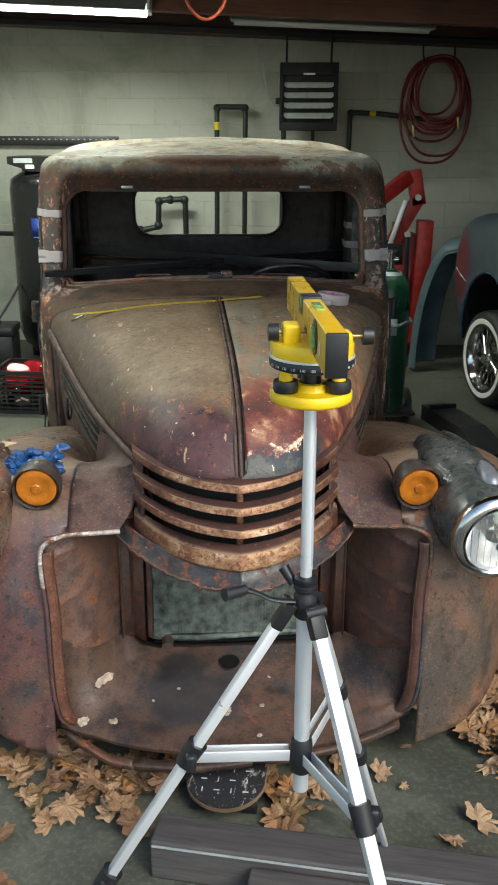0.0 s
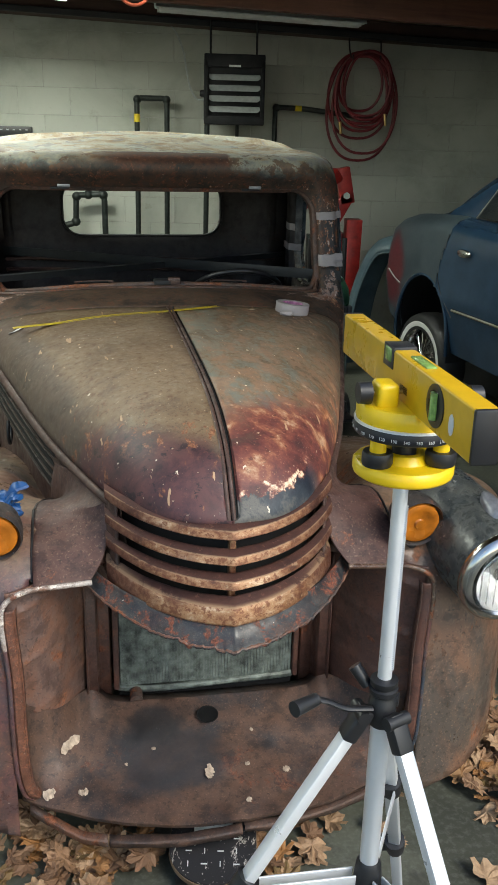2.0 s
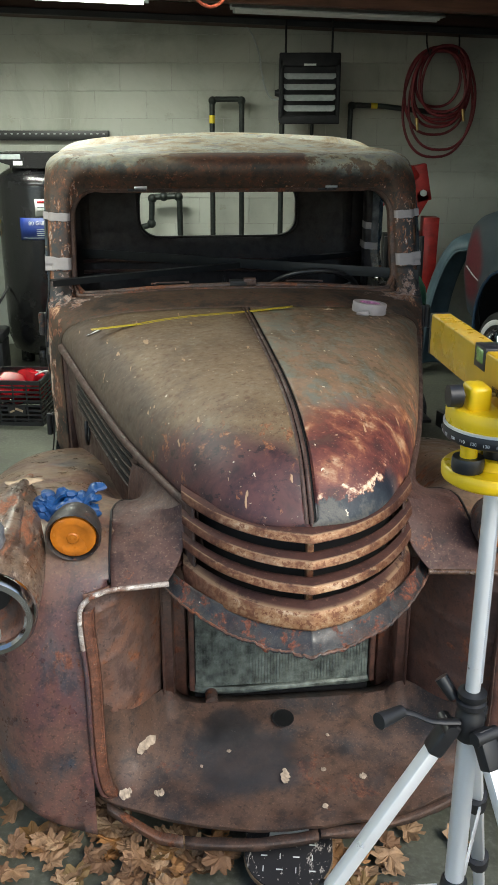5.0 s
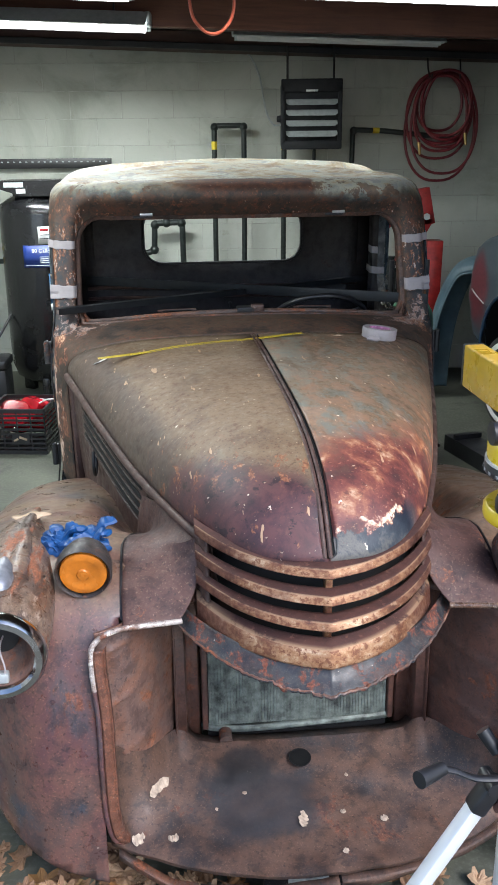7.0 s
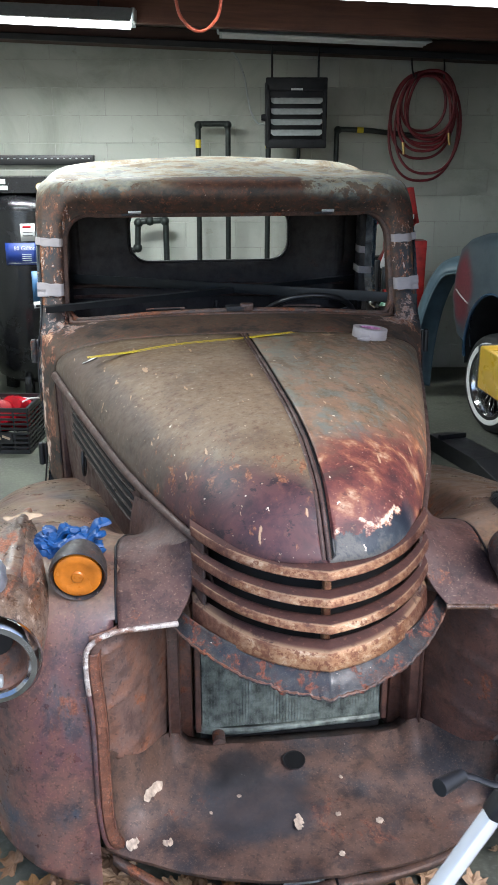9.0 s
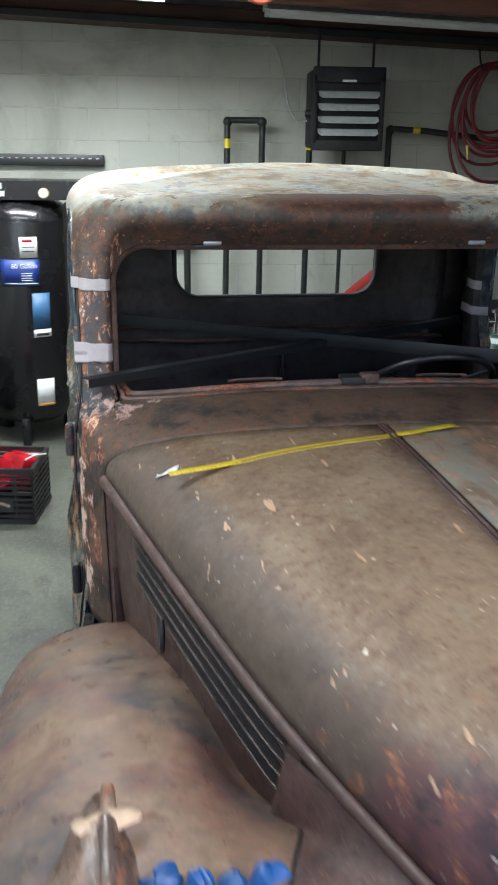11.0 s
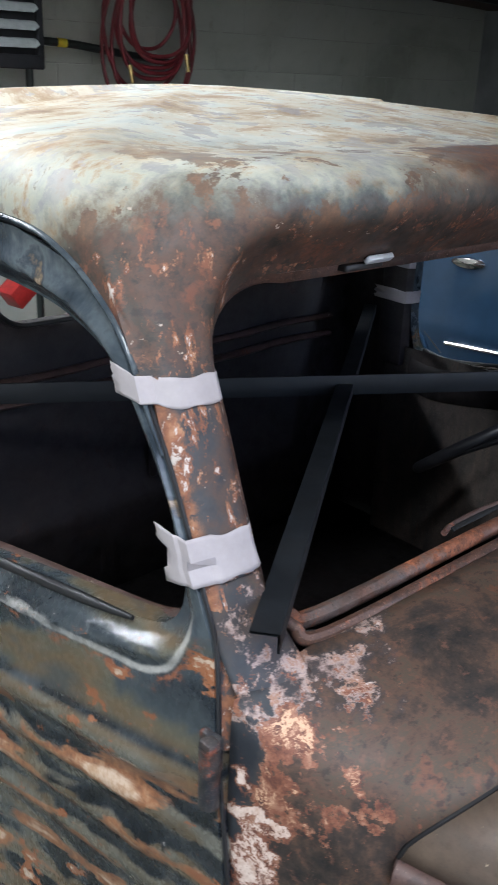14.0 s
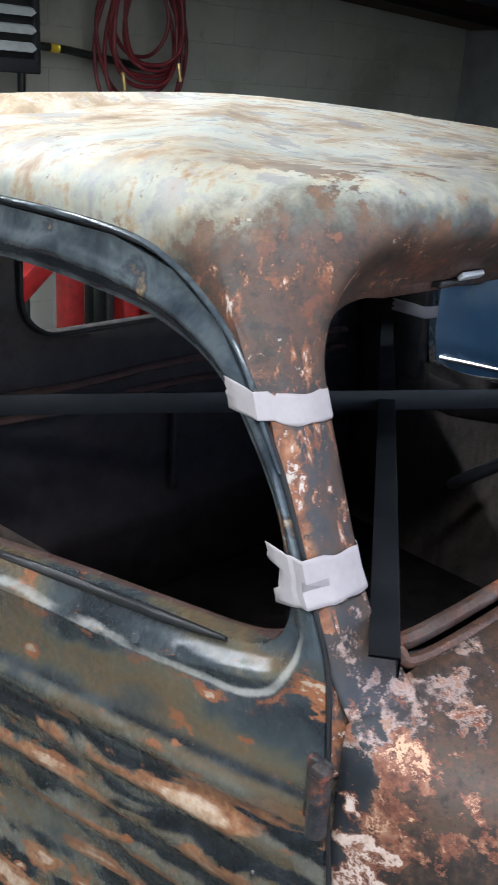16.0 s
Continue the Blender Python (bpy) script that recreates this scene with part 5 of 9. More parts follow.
sheet(bm, [[(0.262 + 0.10 * (v - 0.2), v, 0.948), (0.276 + 0.12 * (v - 0.2), v - 0.004, 0.90), (0.284 + 0.12 * (v - 0.2), v - 0.006, 0.85), (0.292 + 0.14 * (v - 0.2), v - 0.010, 0.80)] for v in (0.222, 0.236, 0.255, 0.275)])
part("yellow_edge", bm, M_YELLOWEDGE, truck, "yellow painted hood side edge", solid=0.004)

# ragged skirt below the grille, flared forwards
bm = bmesh.new()
rows = []
rng = random.Random(4)
edge = mono([0, 0.08, 0.16, 0.24, 0.30, 0.35, 0.39], [0.676, 0.682, 0.694, 0.712, 0.730, 0.748, 0.760])
lip_v = mono([0, 0.081, 0.157, 0.214, 0.281, 0.345], [0, 0.012, 0.05, 0.10, 0.20, 0.35])
for i in range(181):
    u = -0.385 + 0.77 * i / 180
    a = abs(u)
    uu = min(0.318, a)
    v = 0.58 * lip_v(uu) + 0.228 * uu - 0.048 + 0.5 * max(0, a - 0.318)
    tear = 0.008 * noise.noise(Vector((u * 26, 0, 0))) + 0.007 * noise.noise(Vector((u * 75, 3, 0))) + rng.uniform(-0.003, 0.003)
    zb = edge(a)
    zt = 0.735 + 0.035 * (uu / 0.318) ** 2
    reach = 0.048 * (1 - 0.35 * (a / 0.385) ** 2)
    rows.append([(u * (1 + 0.03 * (k / 7)), v - reach * (k / 7) ** 1.25 + 0.006 * math.sin(math.pi * k / 7), zt + (zb - zt) * k / 7 + (tear if k == 7 else 0.3 * tear if k == 6 else 0) + 0.003 * noise.noise(Vector((u * 8, k * 0.5, 5)))) for k in range(8)])
sheet(bm, rows)
skirt = part("grille_skirt", bm, M_SKIRT, truck, "torn rusty skirt under the grille", solid=0.004)
bm = bmesh.new()
tube(bm, [Vector(r[7]) * 0.5 + Vector(r[6]) * 0.5 + Vector((0, -0.002, 0)) for r in rows], [0.0026 + 0.0016 * noise.noise(Vector((i * 0.31, 2, 0))) for i in range(181)], 6, flat=1.3)
part("torn_edge", bm, M_PANEL, skirt, "rusty torn lower edge", smooth=25)


# lower front apron: a dished sheet that sweeps up at both ends to the inner panels
def apron_seam(a, left):
    """Height of the seam between the apron and the inner panel."""
    return 0.262 + (0.19 if left else 0.12) * max(0, (a - 0.20) / 0.31) ** 2


def apron_point(u, t):
    a = abs(u)
    k = a / 0.508
    front = Vector((u, -0.055 + 0.17 * k ** 2.2, 0.178 - 0.012 * k))
    rise = apron_seam(a, u < 0)
    if a < 0.335:
        back = Vector((u, 0.339, rise))
    else:
        e = (0.512 - a) / 0.177
        back = Vector((u, 0.085 + 0.24 * e - 0.05 * math.sin(math.pi * e) + 0.044 - 0.030 * max(0, e - 0.8) / 0.2, rise))
    p = front.lerp(back, t)
    p.z -= (0.020 + 0.05 * max(0, k - 0.66)) * math.sin(math.pi * t)
    p.y += 0.10 * max(0, k - 0.66) * math.sin(math.pi * t)
    p.z += 0.010 * noise.noise(Vector((u * 5, t * 3, 0))) * math.sin(math.pi * min(1, t + 0.15)) + 0.004 * noise.noise(Vector((u * 14, t * 8, 4)))
    step = min(1, max(0, (a - 0.285) / 0.035))
    p.z += 0.022 * step * step * (3 - 2 * step) * max(0, (t - 0.80) / 0.20) * min(1, max(0, (0.42 - a) / 0.08))
    p.z -= 0.004 * math.exp(-((u - 0.045) / 0.005) ** 2) * max(0, 1 - t / 0.5)
    return p


# fenders
def fender_bm(side):
    c, s = Vector((0.615, 0.95, 0.25)), Vector((0.385, 0.885, 0.63))

    def on(d):
        lo, hi = 0.2, 2.0
        for _ in range(30):
            t = (lo + hi) / 2
            f = abs(d.x * t) ** 2.6 * (0.35 if d.x < 0 else 1) + abs(d.y * t) ** (7 if d.z > 0 else 4) + abs(d.z * t) ** 4
            lo, hi = (t, hi) if f < 1 else (lo, t)
        p = Vector((c.x + d.x * t * s.x, c.y + d.y * t * s.y, c.z + d.z * t * s.z))
        if p.x > 0.60 and p.y < 0.95:
            p.y += 3.4 * (p.x - 0.60) ** 2 * (0.95 - p.y) / 0.88
        if p.y > 0.40:
            p.z *= 1 - 0.27 * (p.y - 0.40)
        if p.z > 0.55:
            p.z -= valley_drop(p.x, p.y)
        return p
    bm = bmesh.new()
    N = 34
    for face in range(4):
        rows = []
        for i in range(N + 1):
            row = []
            for j in range(N + 1):
                a, b = math.tan(radians(-45 + 90 * i / N)), math.tan(radians(-45 + 90 * j / N))
                d = ((a, -1, b), (a, b, 1), (1, a, b), (-1, a, b))[face]
                p = on(Vector(d).normalized())
                row.append((side * p.x, p.y, p.z))
            rows.append(row)
        sheet(bm, rows)
    bmesh.ops.remove_doubles(bm, verts=bm.verts, dist=1e-4)

    def cut(co, no, clear=False):
        bmesh.ops.bisect_plane(bm, geom=bm.verts[:] + bm.edges[:] + bm.faces[:], plane_co=co, plane_no=no, clear_outer=clear)
    cut((side * 0.46, 0.1, 0.060), (side * 0.48, 0, -1), True)          # lower edge, rising outwards
    cut((0, 1.62, 0), (0, 1, 0), True)
    cut((side * 0.515, 0, 0), (1, 0, 0))
    cut((0, 0, 0.767), (0, 0, 1))
    cut((0, 0, 0.165), (0, 0, 1))
    cut((side * 0.515, 0, 0.69), (side * -0.067, 0, 0.067))
    cut((side * 0.497, 0, 0.74), (side * -0.03, 0, 0.05))
    cut((0, 0.55, 0), (0, 1, 0))
    kill = []
    for f in bm.faces:
        p = f.calc_center_median()
        u = side * p.x
        if u < 0.515 and p.z < 0.767 and p.y < 0.55:
            if p.z > 0.69 and (0.515 - u) * 1.0 < (p.z - 0.69) * 0.8:
                continue
            kill.append(f)
        elif u < 0.40 and p.z < 0.7:
            kill.append(f)
        elif u < 0.215:
            kill.append(f)
    bmesh.ops.delete(bm, geom=kill, context="FACES")
    return bm


for side in (-1, 1):
    part("front_fender", fender_bm(side), M_FENDER if side < 0 else M_FENDERRUST, truck, "rust-brown rounded front fender with blue-grey wear", solid=0.005)
    # bead round the radiator opening
    bm = bmesh.new()
    path = bezier([(side * u, v, z) for u, v, z in ((0.315, 0.122, 0.762), (0.40, 0.103, 0.766), (0.462, 0.082, 0.771), (0.510, 0.069, 0.750), (0.521, 0.064, 0.70),
                                                   (0.513, 0.062, 0.55), (0.513, 0.060, 0.40), (0.510, 0.065, 0.28), (0.498, 0.085, 0.20), (0.470, 0.11, 0.165))], 8)
    tube(bm, path[:37], 0.0065, 10)
    part("opening_bead", bm, M_BEAD if side < 0 else M_BUCKET, truck, "half-worn chrome bead" if side < 0 else "dull rusty bead")
    bm = bmesh.new()
    tube(bm, path[36:], 0.006, 10, flat=1.2)
    part("rusty_bead", bm, M_FENDER, truck, "painted bead")
    # rolled lip inside the bead
    bm = bmesh.new()
    lip_path = [q for q in path if q.z < 0.735]
    sheet(bm, [[q + Vector((-side * w, d, 0)) for w, d in ((0.002, 0.001), (0.010, -0.006), (0.022, -0.004), (0.030, 0.006), (0.032, 0.018))] for q in lip_path])
    lip = part("opening_lip", bm, M_LIP if side < 0 else M_INNER, truck, "pitted rusty rolled lip", solid=0.002)
    bm = bmesh.new()
    tube(bm, [q + Vector((-side * 0.030, 0.003, 0)) for q in lip_path[:-14]], 0.0022, 6)
    part("lip_edge", bm, M_LIP if side < 0 else M_CAB, lip)
    # inner side panel behind the opening
    bm = bmesh.new()
    rows = []
    for i in range(21):
        t = i / 20
        u, v = 0.512 - 0.177 * t, 0.085 + 0.24 * t - 0.05 * math.sin(math.pi * t)
        col = []
        for k in range(41):
            z = 0.765 - (0.765 - apron_seam(u, side < 0) + 0.012) * k / 40
            press = sum(0.010 * math.exp(-((z - z0 - 0.05 * t) / 0.008) ** 2) for z0 in (0.70, 0.545, 0.38))
            col.append((side * u, v + 0.05 * k / 40 - press, z + 0.0))
        rows.append(col)
    sheet(bm, rows)
    part("inner_panel", bm, M_INNERPALE if side < 0 else M_INNER, truck, "brown inner fender panel", solid=0.005)
    bm = bmesh.new()
    sheet(bm, [[(side * u, v, 0.235), (side * u, v, 0.50), (side * u, v, 0.77)] for u, v in ((0.338, 0.322), (0.334, 0.336), (0.312, 0.340), (0.308, 0.352), (0.306, 0.395), (0.298, 0.402), (0.276, 0.402), (0.272, 0.412), (0.268, 0.44))])
    part("radiator_support", bm, M_INNER, truck, solid=0.003)
    # seam between fender and catwalk
    bm = bmesh.new()
    tube(bm, [(side * u, v, catwalk(u, v) + 0.004) for u, v in [(0.453, 0.14 + 0.02 * i) for i in range(11)] + [(0.446, 0.375), (0.432, 0.42), (0.414, 0.475), (0.396, 0.535)]], 0.0032, 6)
    part("fender_seam", bm, M_RUBBER, truck)

bm = bmesh.new()
rows = []
for i in range(121):
    u = -0.508 + 1.016 * i / 120
    front, back = apron_point(u, 0), apron_point(u, 1)
    row = [front + Vector((0, 0.016, -0.016)), front + Vector((0, 0.004, -0.010))]
    row += [apron_point(u, j / 20) for j in range(21)]
    row += [back + Vector((0, 0.006, -0.003)), back + Vector((0, 0.052 if abs(u) < 0.33 else 0.010, -0.016))]
    rows.append(row)
sheet(bm, rows)
part("front_apron", bm, M_APRON, truck, "dented brown sheet metal apron with an oil stain", solid=0.004)
# folded strip along the apron's lower edge, torn loose at one end
for a, b, drop, label in ((-0.49, -0.30, 1.0, "loose bent rusty strip"), (-0.295, 0.03, 0.75, "bent grey strip"), (0.035, 0.47, 0.0, "folded lower strip")):
    bm = bmesh.new()
    rows = []
    for i in range(19):
        u = a + (b - a) * i / 18
        k = abs(u) / 0.508
        y0 = -0.058 + 0.17 * k ** 2.2
        sag = 0.004 if u > 0.03 else 0.046 * min(1, (u + 0.50) / 0.14) * (1 - 0.75 * max(0, (u + 0.36) / 0.39))
        z0 = 0.162 - 0.012 * k - sag
        tw = 0.010 * noise.noise(Vector((u * 12, 1, 0)))
        rows.append([(u, y0 + 0.014 + tw, z0 + 0.004), (u, y0 - 0.004, z0), (u, y0 - 0.006, z0 - 0.004), (u, y0 - 0.004 + tw, z0 - 0.019)])
    sheet(bm, rows)
    part("bent_strip", bm, M_PANEL if a < -0.4 else M_APRON, truck, label, solid=0.002, smooth=25)
# nothing is cut here: a flush black disc stands for the hole's shade
bm = bmesh.new()
turned(bm, [(0.001, 0.0), (0.027, 0.0), (0.029, 0.0015), (0.030, 0.0)], pose(-0.015, 0.27, 0.2525, 14, 0, 0), 24)
part("apron_hole_shade", bm, M_HOLLOWSHADE, truck, "black disc put in for the shade of a hole")
# added black sheet that supplies the shade beneath the apron
bm = bmesh.new()
sheet(bm, [[(u, 0.20 + 0.1 * abs(u), z) for z in (0.03, 0.17)] for u in [-0.46 + 0.92 * i / 10 for i in range(11)]])
part("underside_shade", bm, M_RUBBER, truck)

# radiator
bm = bmesh.new()
box(bm, (0, 0.435, 0.50), (0.50, 0.05, 0.54))
part("radiator_core", bm, M_RUBBER, truck, "dark radiator core", smooth=0)
bm = bmesh.new()
for i in range(58):
    box(bm, (-0.243 + 0.486 * i / 57, 0.407, 0.52), (0.0076, 0.008, 0.49))
for i in range(62):
    box(bm, (0, 0.4095, 0.283 + 0.0077 * i), (0.486, 0.005, 0.0022))
tagged(part("radiator_fin", bm, M_CORE, truck, smooth=0), kind="stuff")
bm = bmesh.new()
tube(bm, bezier([(-0.262, 0.412, 0.285), (-0.24, 0.405, 0.268), (-0.12, 0.400, 0.262), (0.10, 0.402, 0.268), (0.24, 0.405, 0.272), (0.262, 0.412, 0.285)], 6), 0.011, 8)
part("radiator_tank", bm, M_CORE, truck, "verdigris-green lower radiator seam")
for side in (-1, 1):
    bm = bmesh.new()
    box(bm, (side * 0.258, 0.405, 0.52), (0.016, 0.03, 0.50), None, 0.004)
    part("radiator_side", bm, M_INNER, truck)
bm = bmesh.new()
rod(bm, (-0.205, 0.385, 0.265), (-0.205, 0.345, 0.262), 0.018)
rod(bm, (-0.205, 0.36, 0.262), (-0.205, 0.36, 0.225), 0.007)
part("drain_cock", bm, M_PANEL, truck)


# headlamps in their fender buckets
for side in (-1, 1):
    lamp_u, lamp_r = (0.706, 1.0) if side < 0 else (0.664, 1.17)
    back = pose(side * lamp_u, -0.02, 0.783, -84, 0, 0 if side < 0 else 5) @ Matrix.Diagonal((lamp_r, lamp_r, 1, 1))   # z axis runs back into the fender
    bm = bmesh.new()
    turned(bm, [(0.094, 0.0), (0.101, 0.03), (0.103, 0.12), (0.100, 0.24), (0.088, 0.36), (0.064, 0.47), (0.034, 0.56), (0.006, 0.62)], back, 36)
    bmesh.ops.delete(bm, geom=[f for f in bm.faces if len(f.verts) > 8], context="FACES")
    part("headlamp_bucket", bm, M_BUCKET if side < 0 else M_BUCKETSLATE, truck, "mottled rusty headlamp bucket" if side < 0 else "slate headlamp bucket with pale streaks", solid=0.004)
    bm = bmesh.new()
    turned(bm, [(0.078, -0.010), (0.084, -0.018), (0.096, -0.016), (0.104, -0.004), (0.105, 0.012), (0.098, 0.022), (0.088, 0.006), (0.080, 0.004), (0.078, -0.010)], back, 48, False)
    part("headlamp_rim", bm, M_CHROME, truck, "chrome headlamp rim")
    bm = bmesh.new()
    turned(bm, [(0.080, 0.005), (0.070, 0.04), (0.045, 0.075), (0.001, 0.09)], back, 36, False)
    part("reflector_bowl", bm, M_PANEL if side < 0 else M_REFLECTOR, truck, solid=0.003)
    if side > 0:
        bm = bmesh.new()
        turned(bm, [(0.082, -0.006), (0.06, -0.019), (0.03, -0.025), (0.0005, -0.027)], back, 36, False)
        part("headlamp_lens", bm, M_GLASS, truck, solid=0.004)
        bm = bmesh.new()
        for i in range(9):
            box(bm, back @ Vector((-0.064 + 0.016 * i, 0, -0.016)), (0.0015, 0.004, 0.14 - 0.0021 * abs(i - 4) ** 2.2))
        part("lens_flute", bm, M_GLASS, truck)
        bm = bmesh.new()
        turned(bm, [(0.02, 0.05), (0.02, 0.02), (0.001, 0.015)], back, 16)
        part("bulb_shield", bm, M_CHROME, truck)
    else:
        # black disc put in for the dark of the socket hole
        bm = bmesh.new()
        turned(bm, [(0.001, 0.066), (0.036, 0.066), (0.040, 0.085)], back, 20)
        part("socket_hole_shade", bm, M_RUBBER, truck)
        for dx in (-0.006, 0.006):
            bm = bmesh.new()
            tube(bm, bezier([back @ Vector((dx, -0.005, 0.085)), back @ Vector((dx - 0.004, 0.0, 0.03)), back @ Vector((dx + 0.006, 0.035, 0.01)), back @ Vector((dx + 0.002, 0.06, 0.012))], 8), 0.002, 6)
            part("bare_wire", bm, M_TAPE, truck)
        bm = bmesh.new()
        box(bm, back @ Vector((0.004, 0.063, 0.014)), (0.028, 0.02, 0.024), None, 0.004)
        part("wire_plug", bm, M_GALV, truck)
    # little parking lamp on the bucket
    bm = bmesh.new()
    turned(bm, [(0.001, -0.012), (0.014, -0.009), (0.023, 0.0), (0.027, 0.018), (0.027, 0.05), (0.020, 0.085), (0.006, 0.11)], pose(side * lamp_u, 0.070 if side < 0 else 0.045, 0.884 if side < 0 else 0.895, -72, 0, 0) @ Matrix.Diagonal((1, 1.1, 1, 1)), 20)
    part("parking_lamp", bm, M_DULLMETAL, truck, "dull grey parking lamp")
    bm = bmesh.new()
    tube(bm, bezier([(side * 0.682, 0.12, 0.885), (side * 0.685, 0.28, 0.893), (side * 0.69, 0.45, 0.885), (side * 0.69, 0.60, 0.862)], 8), [0.034 - 0.024 * (i / 24) for i in range(25)], 10, flat=0.8)
    part("lamp_spine", bm, M_BUCKET if side < 0 else M_BUCKETSLATE, truck)
    # amber marker lamps standing on the fenders
    mu, mv, mz = (-0.534, 0.176, 0.874) if side < 0 else (0.492, 0.140, 0.866)
    m = pose(mu, mv, mz, 98, 0, side * 3)
    bm = bmesh.new()
    turned(bm, [(0.030, -0.075), (0.050, -0.066), (0.062, -0.03), (0.065, 0.004), (0.062, 0.014), (0.055, 0.002)], m, 32, False)
    part("marker_housing", bm, M_LAMPCASE, truck, "dark marker lamp housing", solid=0.002)
    bm = bmesh.new()
    turned(bm, [(0.055, 0.003), (0.053, 0.010), (0.040, 0.014), (0.036, 0.012), (0.015, 0.013), (0.012, 0.017), (0.001, 0.018)], m, 32)
    part("amber_lens", bm, M_AMBER, truck, "orange plastic lens")
    bm = bmesh.new()
    rod(bm, (mu, mv + 0.035, 0.78), (mu, mv + 0.035, mz - 0.03), 0.02)
    part("marker_stem", bm, M_PILLAR, truck)

# cowl
def cowl_point(a, t):
    """a: 0 on the crown to 1 low on the side; t: 0 at the hood, 1 at the windshield or door."""
    if a <= 0.62:
        th = 90 * (a / 0.62)
        f = hood_point(rear_v(th) + 0.006, th)
    else:
        k = (a - 0.62) / 0.38
        f = Vector((0.695 - 0.01 * k, 1.615 - 0.02 * k, 1.0 - 0.45 * k))
    if a <= 0.45:
        k = a / 0.45
        r = Vector((0.60 * k, 1.755 + 0.045 * k ** 2, 1.172 - 0.030 * k ** 2))
    elif a <= 0.62:
        k = (a - 0.45) / 0.17
        r = Vector((0.60 + 0.150 * k, 1.800 + 0.004 * k, 1.142 - 0.02 * k * k))
    else:
        k = (a - 0.62) / 0.38
        r = Vector((0.752 + 0.008 * math.sin(math.pi * k), 1.804 - 0.016 * k, 1.122 - 0.57 * k))
    p = f.lerp(r, t)
    p.x += math.sin(math.pi * t) * 0.012 * min(1, a * 1.2)
    p.z += (0.010 if a < 0.62 else 0.0) * math.sin(math.pi * t) * (1 - a)
    return p


bm = bmesh.new()
for side in (-1, 1):
    sheet(bm, [[Vector((side * p.x, p.y, p.z)) for p in (cowl_point(i / 50, j / 14) for j in range(15))] for i in range(51)])
bmesh.ops.remove_doubles(bm, verts=bm.verts, dist=1e-4)
part("cowl", bm, M_COWL, truck, "brown rusted cowl chipped to pale paint beside the doors", solid=0.005)
for side in (-1, 1):
    bm = bmesh.new()
    edge_line = [cowl_point(0.62 + 0.38 * i / 12, 0.0) for i in range(13)]
    sheet(bm, [[(side * (q.x - 0.002), q.y + 0.004, q.z), (side * (q.x - 0.012), q.y - 0.004, q.z), (side * (hood_w(1.60) - 0.045), 1.606, q.z - 0.01)] for q in edge_line])
    part("cowl_flange", bm, M_SIDE, truck, "brown flange between cowl and hood side", solid=0.003)
for side in (-1, 1):
    bm = bmesh.new()
    tube(bm, [Vector((side * p.x, p.y, p.z)) for p in (hood_point(rear_v(th) + 0.003, th, push=-0.0015) for th in [90 * i / 30 for i in range(31)])], 0.0035, 6)
    part("hood_gap", bm, M_RUBBER, truck)
bm = bmesh.new()
tube(bm, bezier([(-0.650, 1.850, 1.185), (-0.636, 1.825, 1.158), (-0.60, 1.803, 1.145), (-0.30, 1.775, 1.166), (0, 1.760, 1.174), (0.30, 1.775, 1.166), (0.60, 1.803, 1.145), (0.636, 1.825, 1.158), (0.650, 1.850, 1.185)], 8), [0.004 + 0.005 * min(1, i / 10, (64 - i) / 10) for i in range(65)], 8)
part("windshield_sill", bm, M_CAB, truck, "dull red-brown windshield sill bead")
bm = bmesh.new()
tube(bm, bezier([(-0.650, 1.875, 1.190), (-0.625, 1.848, 1.158), (-0.58, 1.832, 1.150), (-0.30, 1.803, 1.172), (0, 1.788, 1.182), (0.30, 1.803, 1.172), (0.58, 1.832, 1.150), (0.625, 1.848, 1.158), (0.650, 1.875, 1.190)], 8), 0.012, 8)
part("dash_rail", bm, M_PANEL, truck)
for side in (-1, 1):
    bm = bmesh.new()
    slot_line = [(side * (0.345 - 0.15 * i / 8), 1.822 - 0.006 * i / 8, 1.180 + 0.004 * i / 8) for i in range(9)]
    tube(bm, [Vector(q) + Vector((0, 0.010 * math.sin(math.pi * i / 8) ** 0.4, 0.006)) for i, q in enumerate(slot_line)], 0.0045, 8)
    slot_rim = part("defroster_slot", bm, M_SIDE, truck, "dull metal rim of a dashboard slot")
    # black strip drawn for the shade inside the slot
    bm = bmesh.new()
    tube(bm, [Vector(q) + Vector((0, 0.002, 0.005)) for q in slot_line[1:-1]], 0.0055, 8, flat=0.5)
    part("slot_shade", bm, M_HOLLOWSHADE, slot_rim, "black strip put in for the shade of a slot")
bm = bmesh.new()
box(bm, (0.045, 1.785, 1.195), (0.05, 0.03, 0.03), None, 0.004)
rod(bm, (0.05, 1.775, 1.195), (0.05, 1.765, 1.195), 0.008)
part("wiper_bracket", bm, M_SIDE, truck)
# solid black block in place of the wiper gap's shade
bm = bmesh.new()
box(bm, (0.0, 1.795, 1.188), (0.07, 0.05, 0.025), None, 0.003)
part("cowl_slot_shade", bm, M_RUBBER, truck)


# cab shell: roof skin that runs down into the windshield pillars
PIL_V = mono([0.9, 1.08, 1.15, 1.255, 1.42, 1.54, 1.66], [1.815, 1.835, 1.868, 1.915, 1.978, 2.026, 2.085])
DOOR = [(1.80, 0.32), (1.79, 0.70), (1.79, 0.90), (1.808, 1.03), (1.822, 1.10), (1.842, 1.175), (1.866, 1.232), (1.895, 1.304), (1.927, 1.376), (1.956, 1.424), (1.984, 1.470), (2.024, 1.515), (2.10, 1.562),
        (2.20, 1.586), (2.45, 1.595), (2.65, 1.583), (2.74, 1.54), (2.78, 1.42), (2.79, 1.0), (2.79, 0.32)]


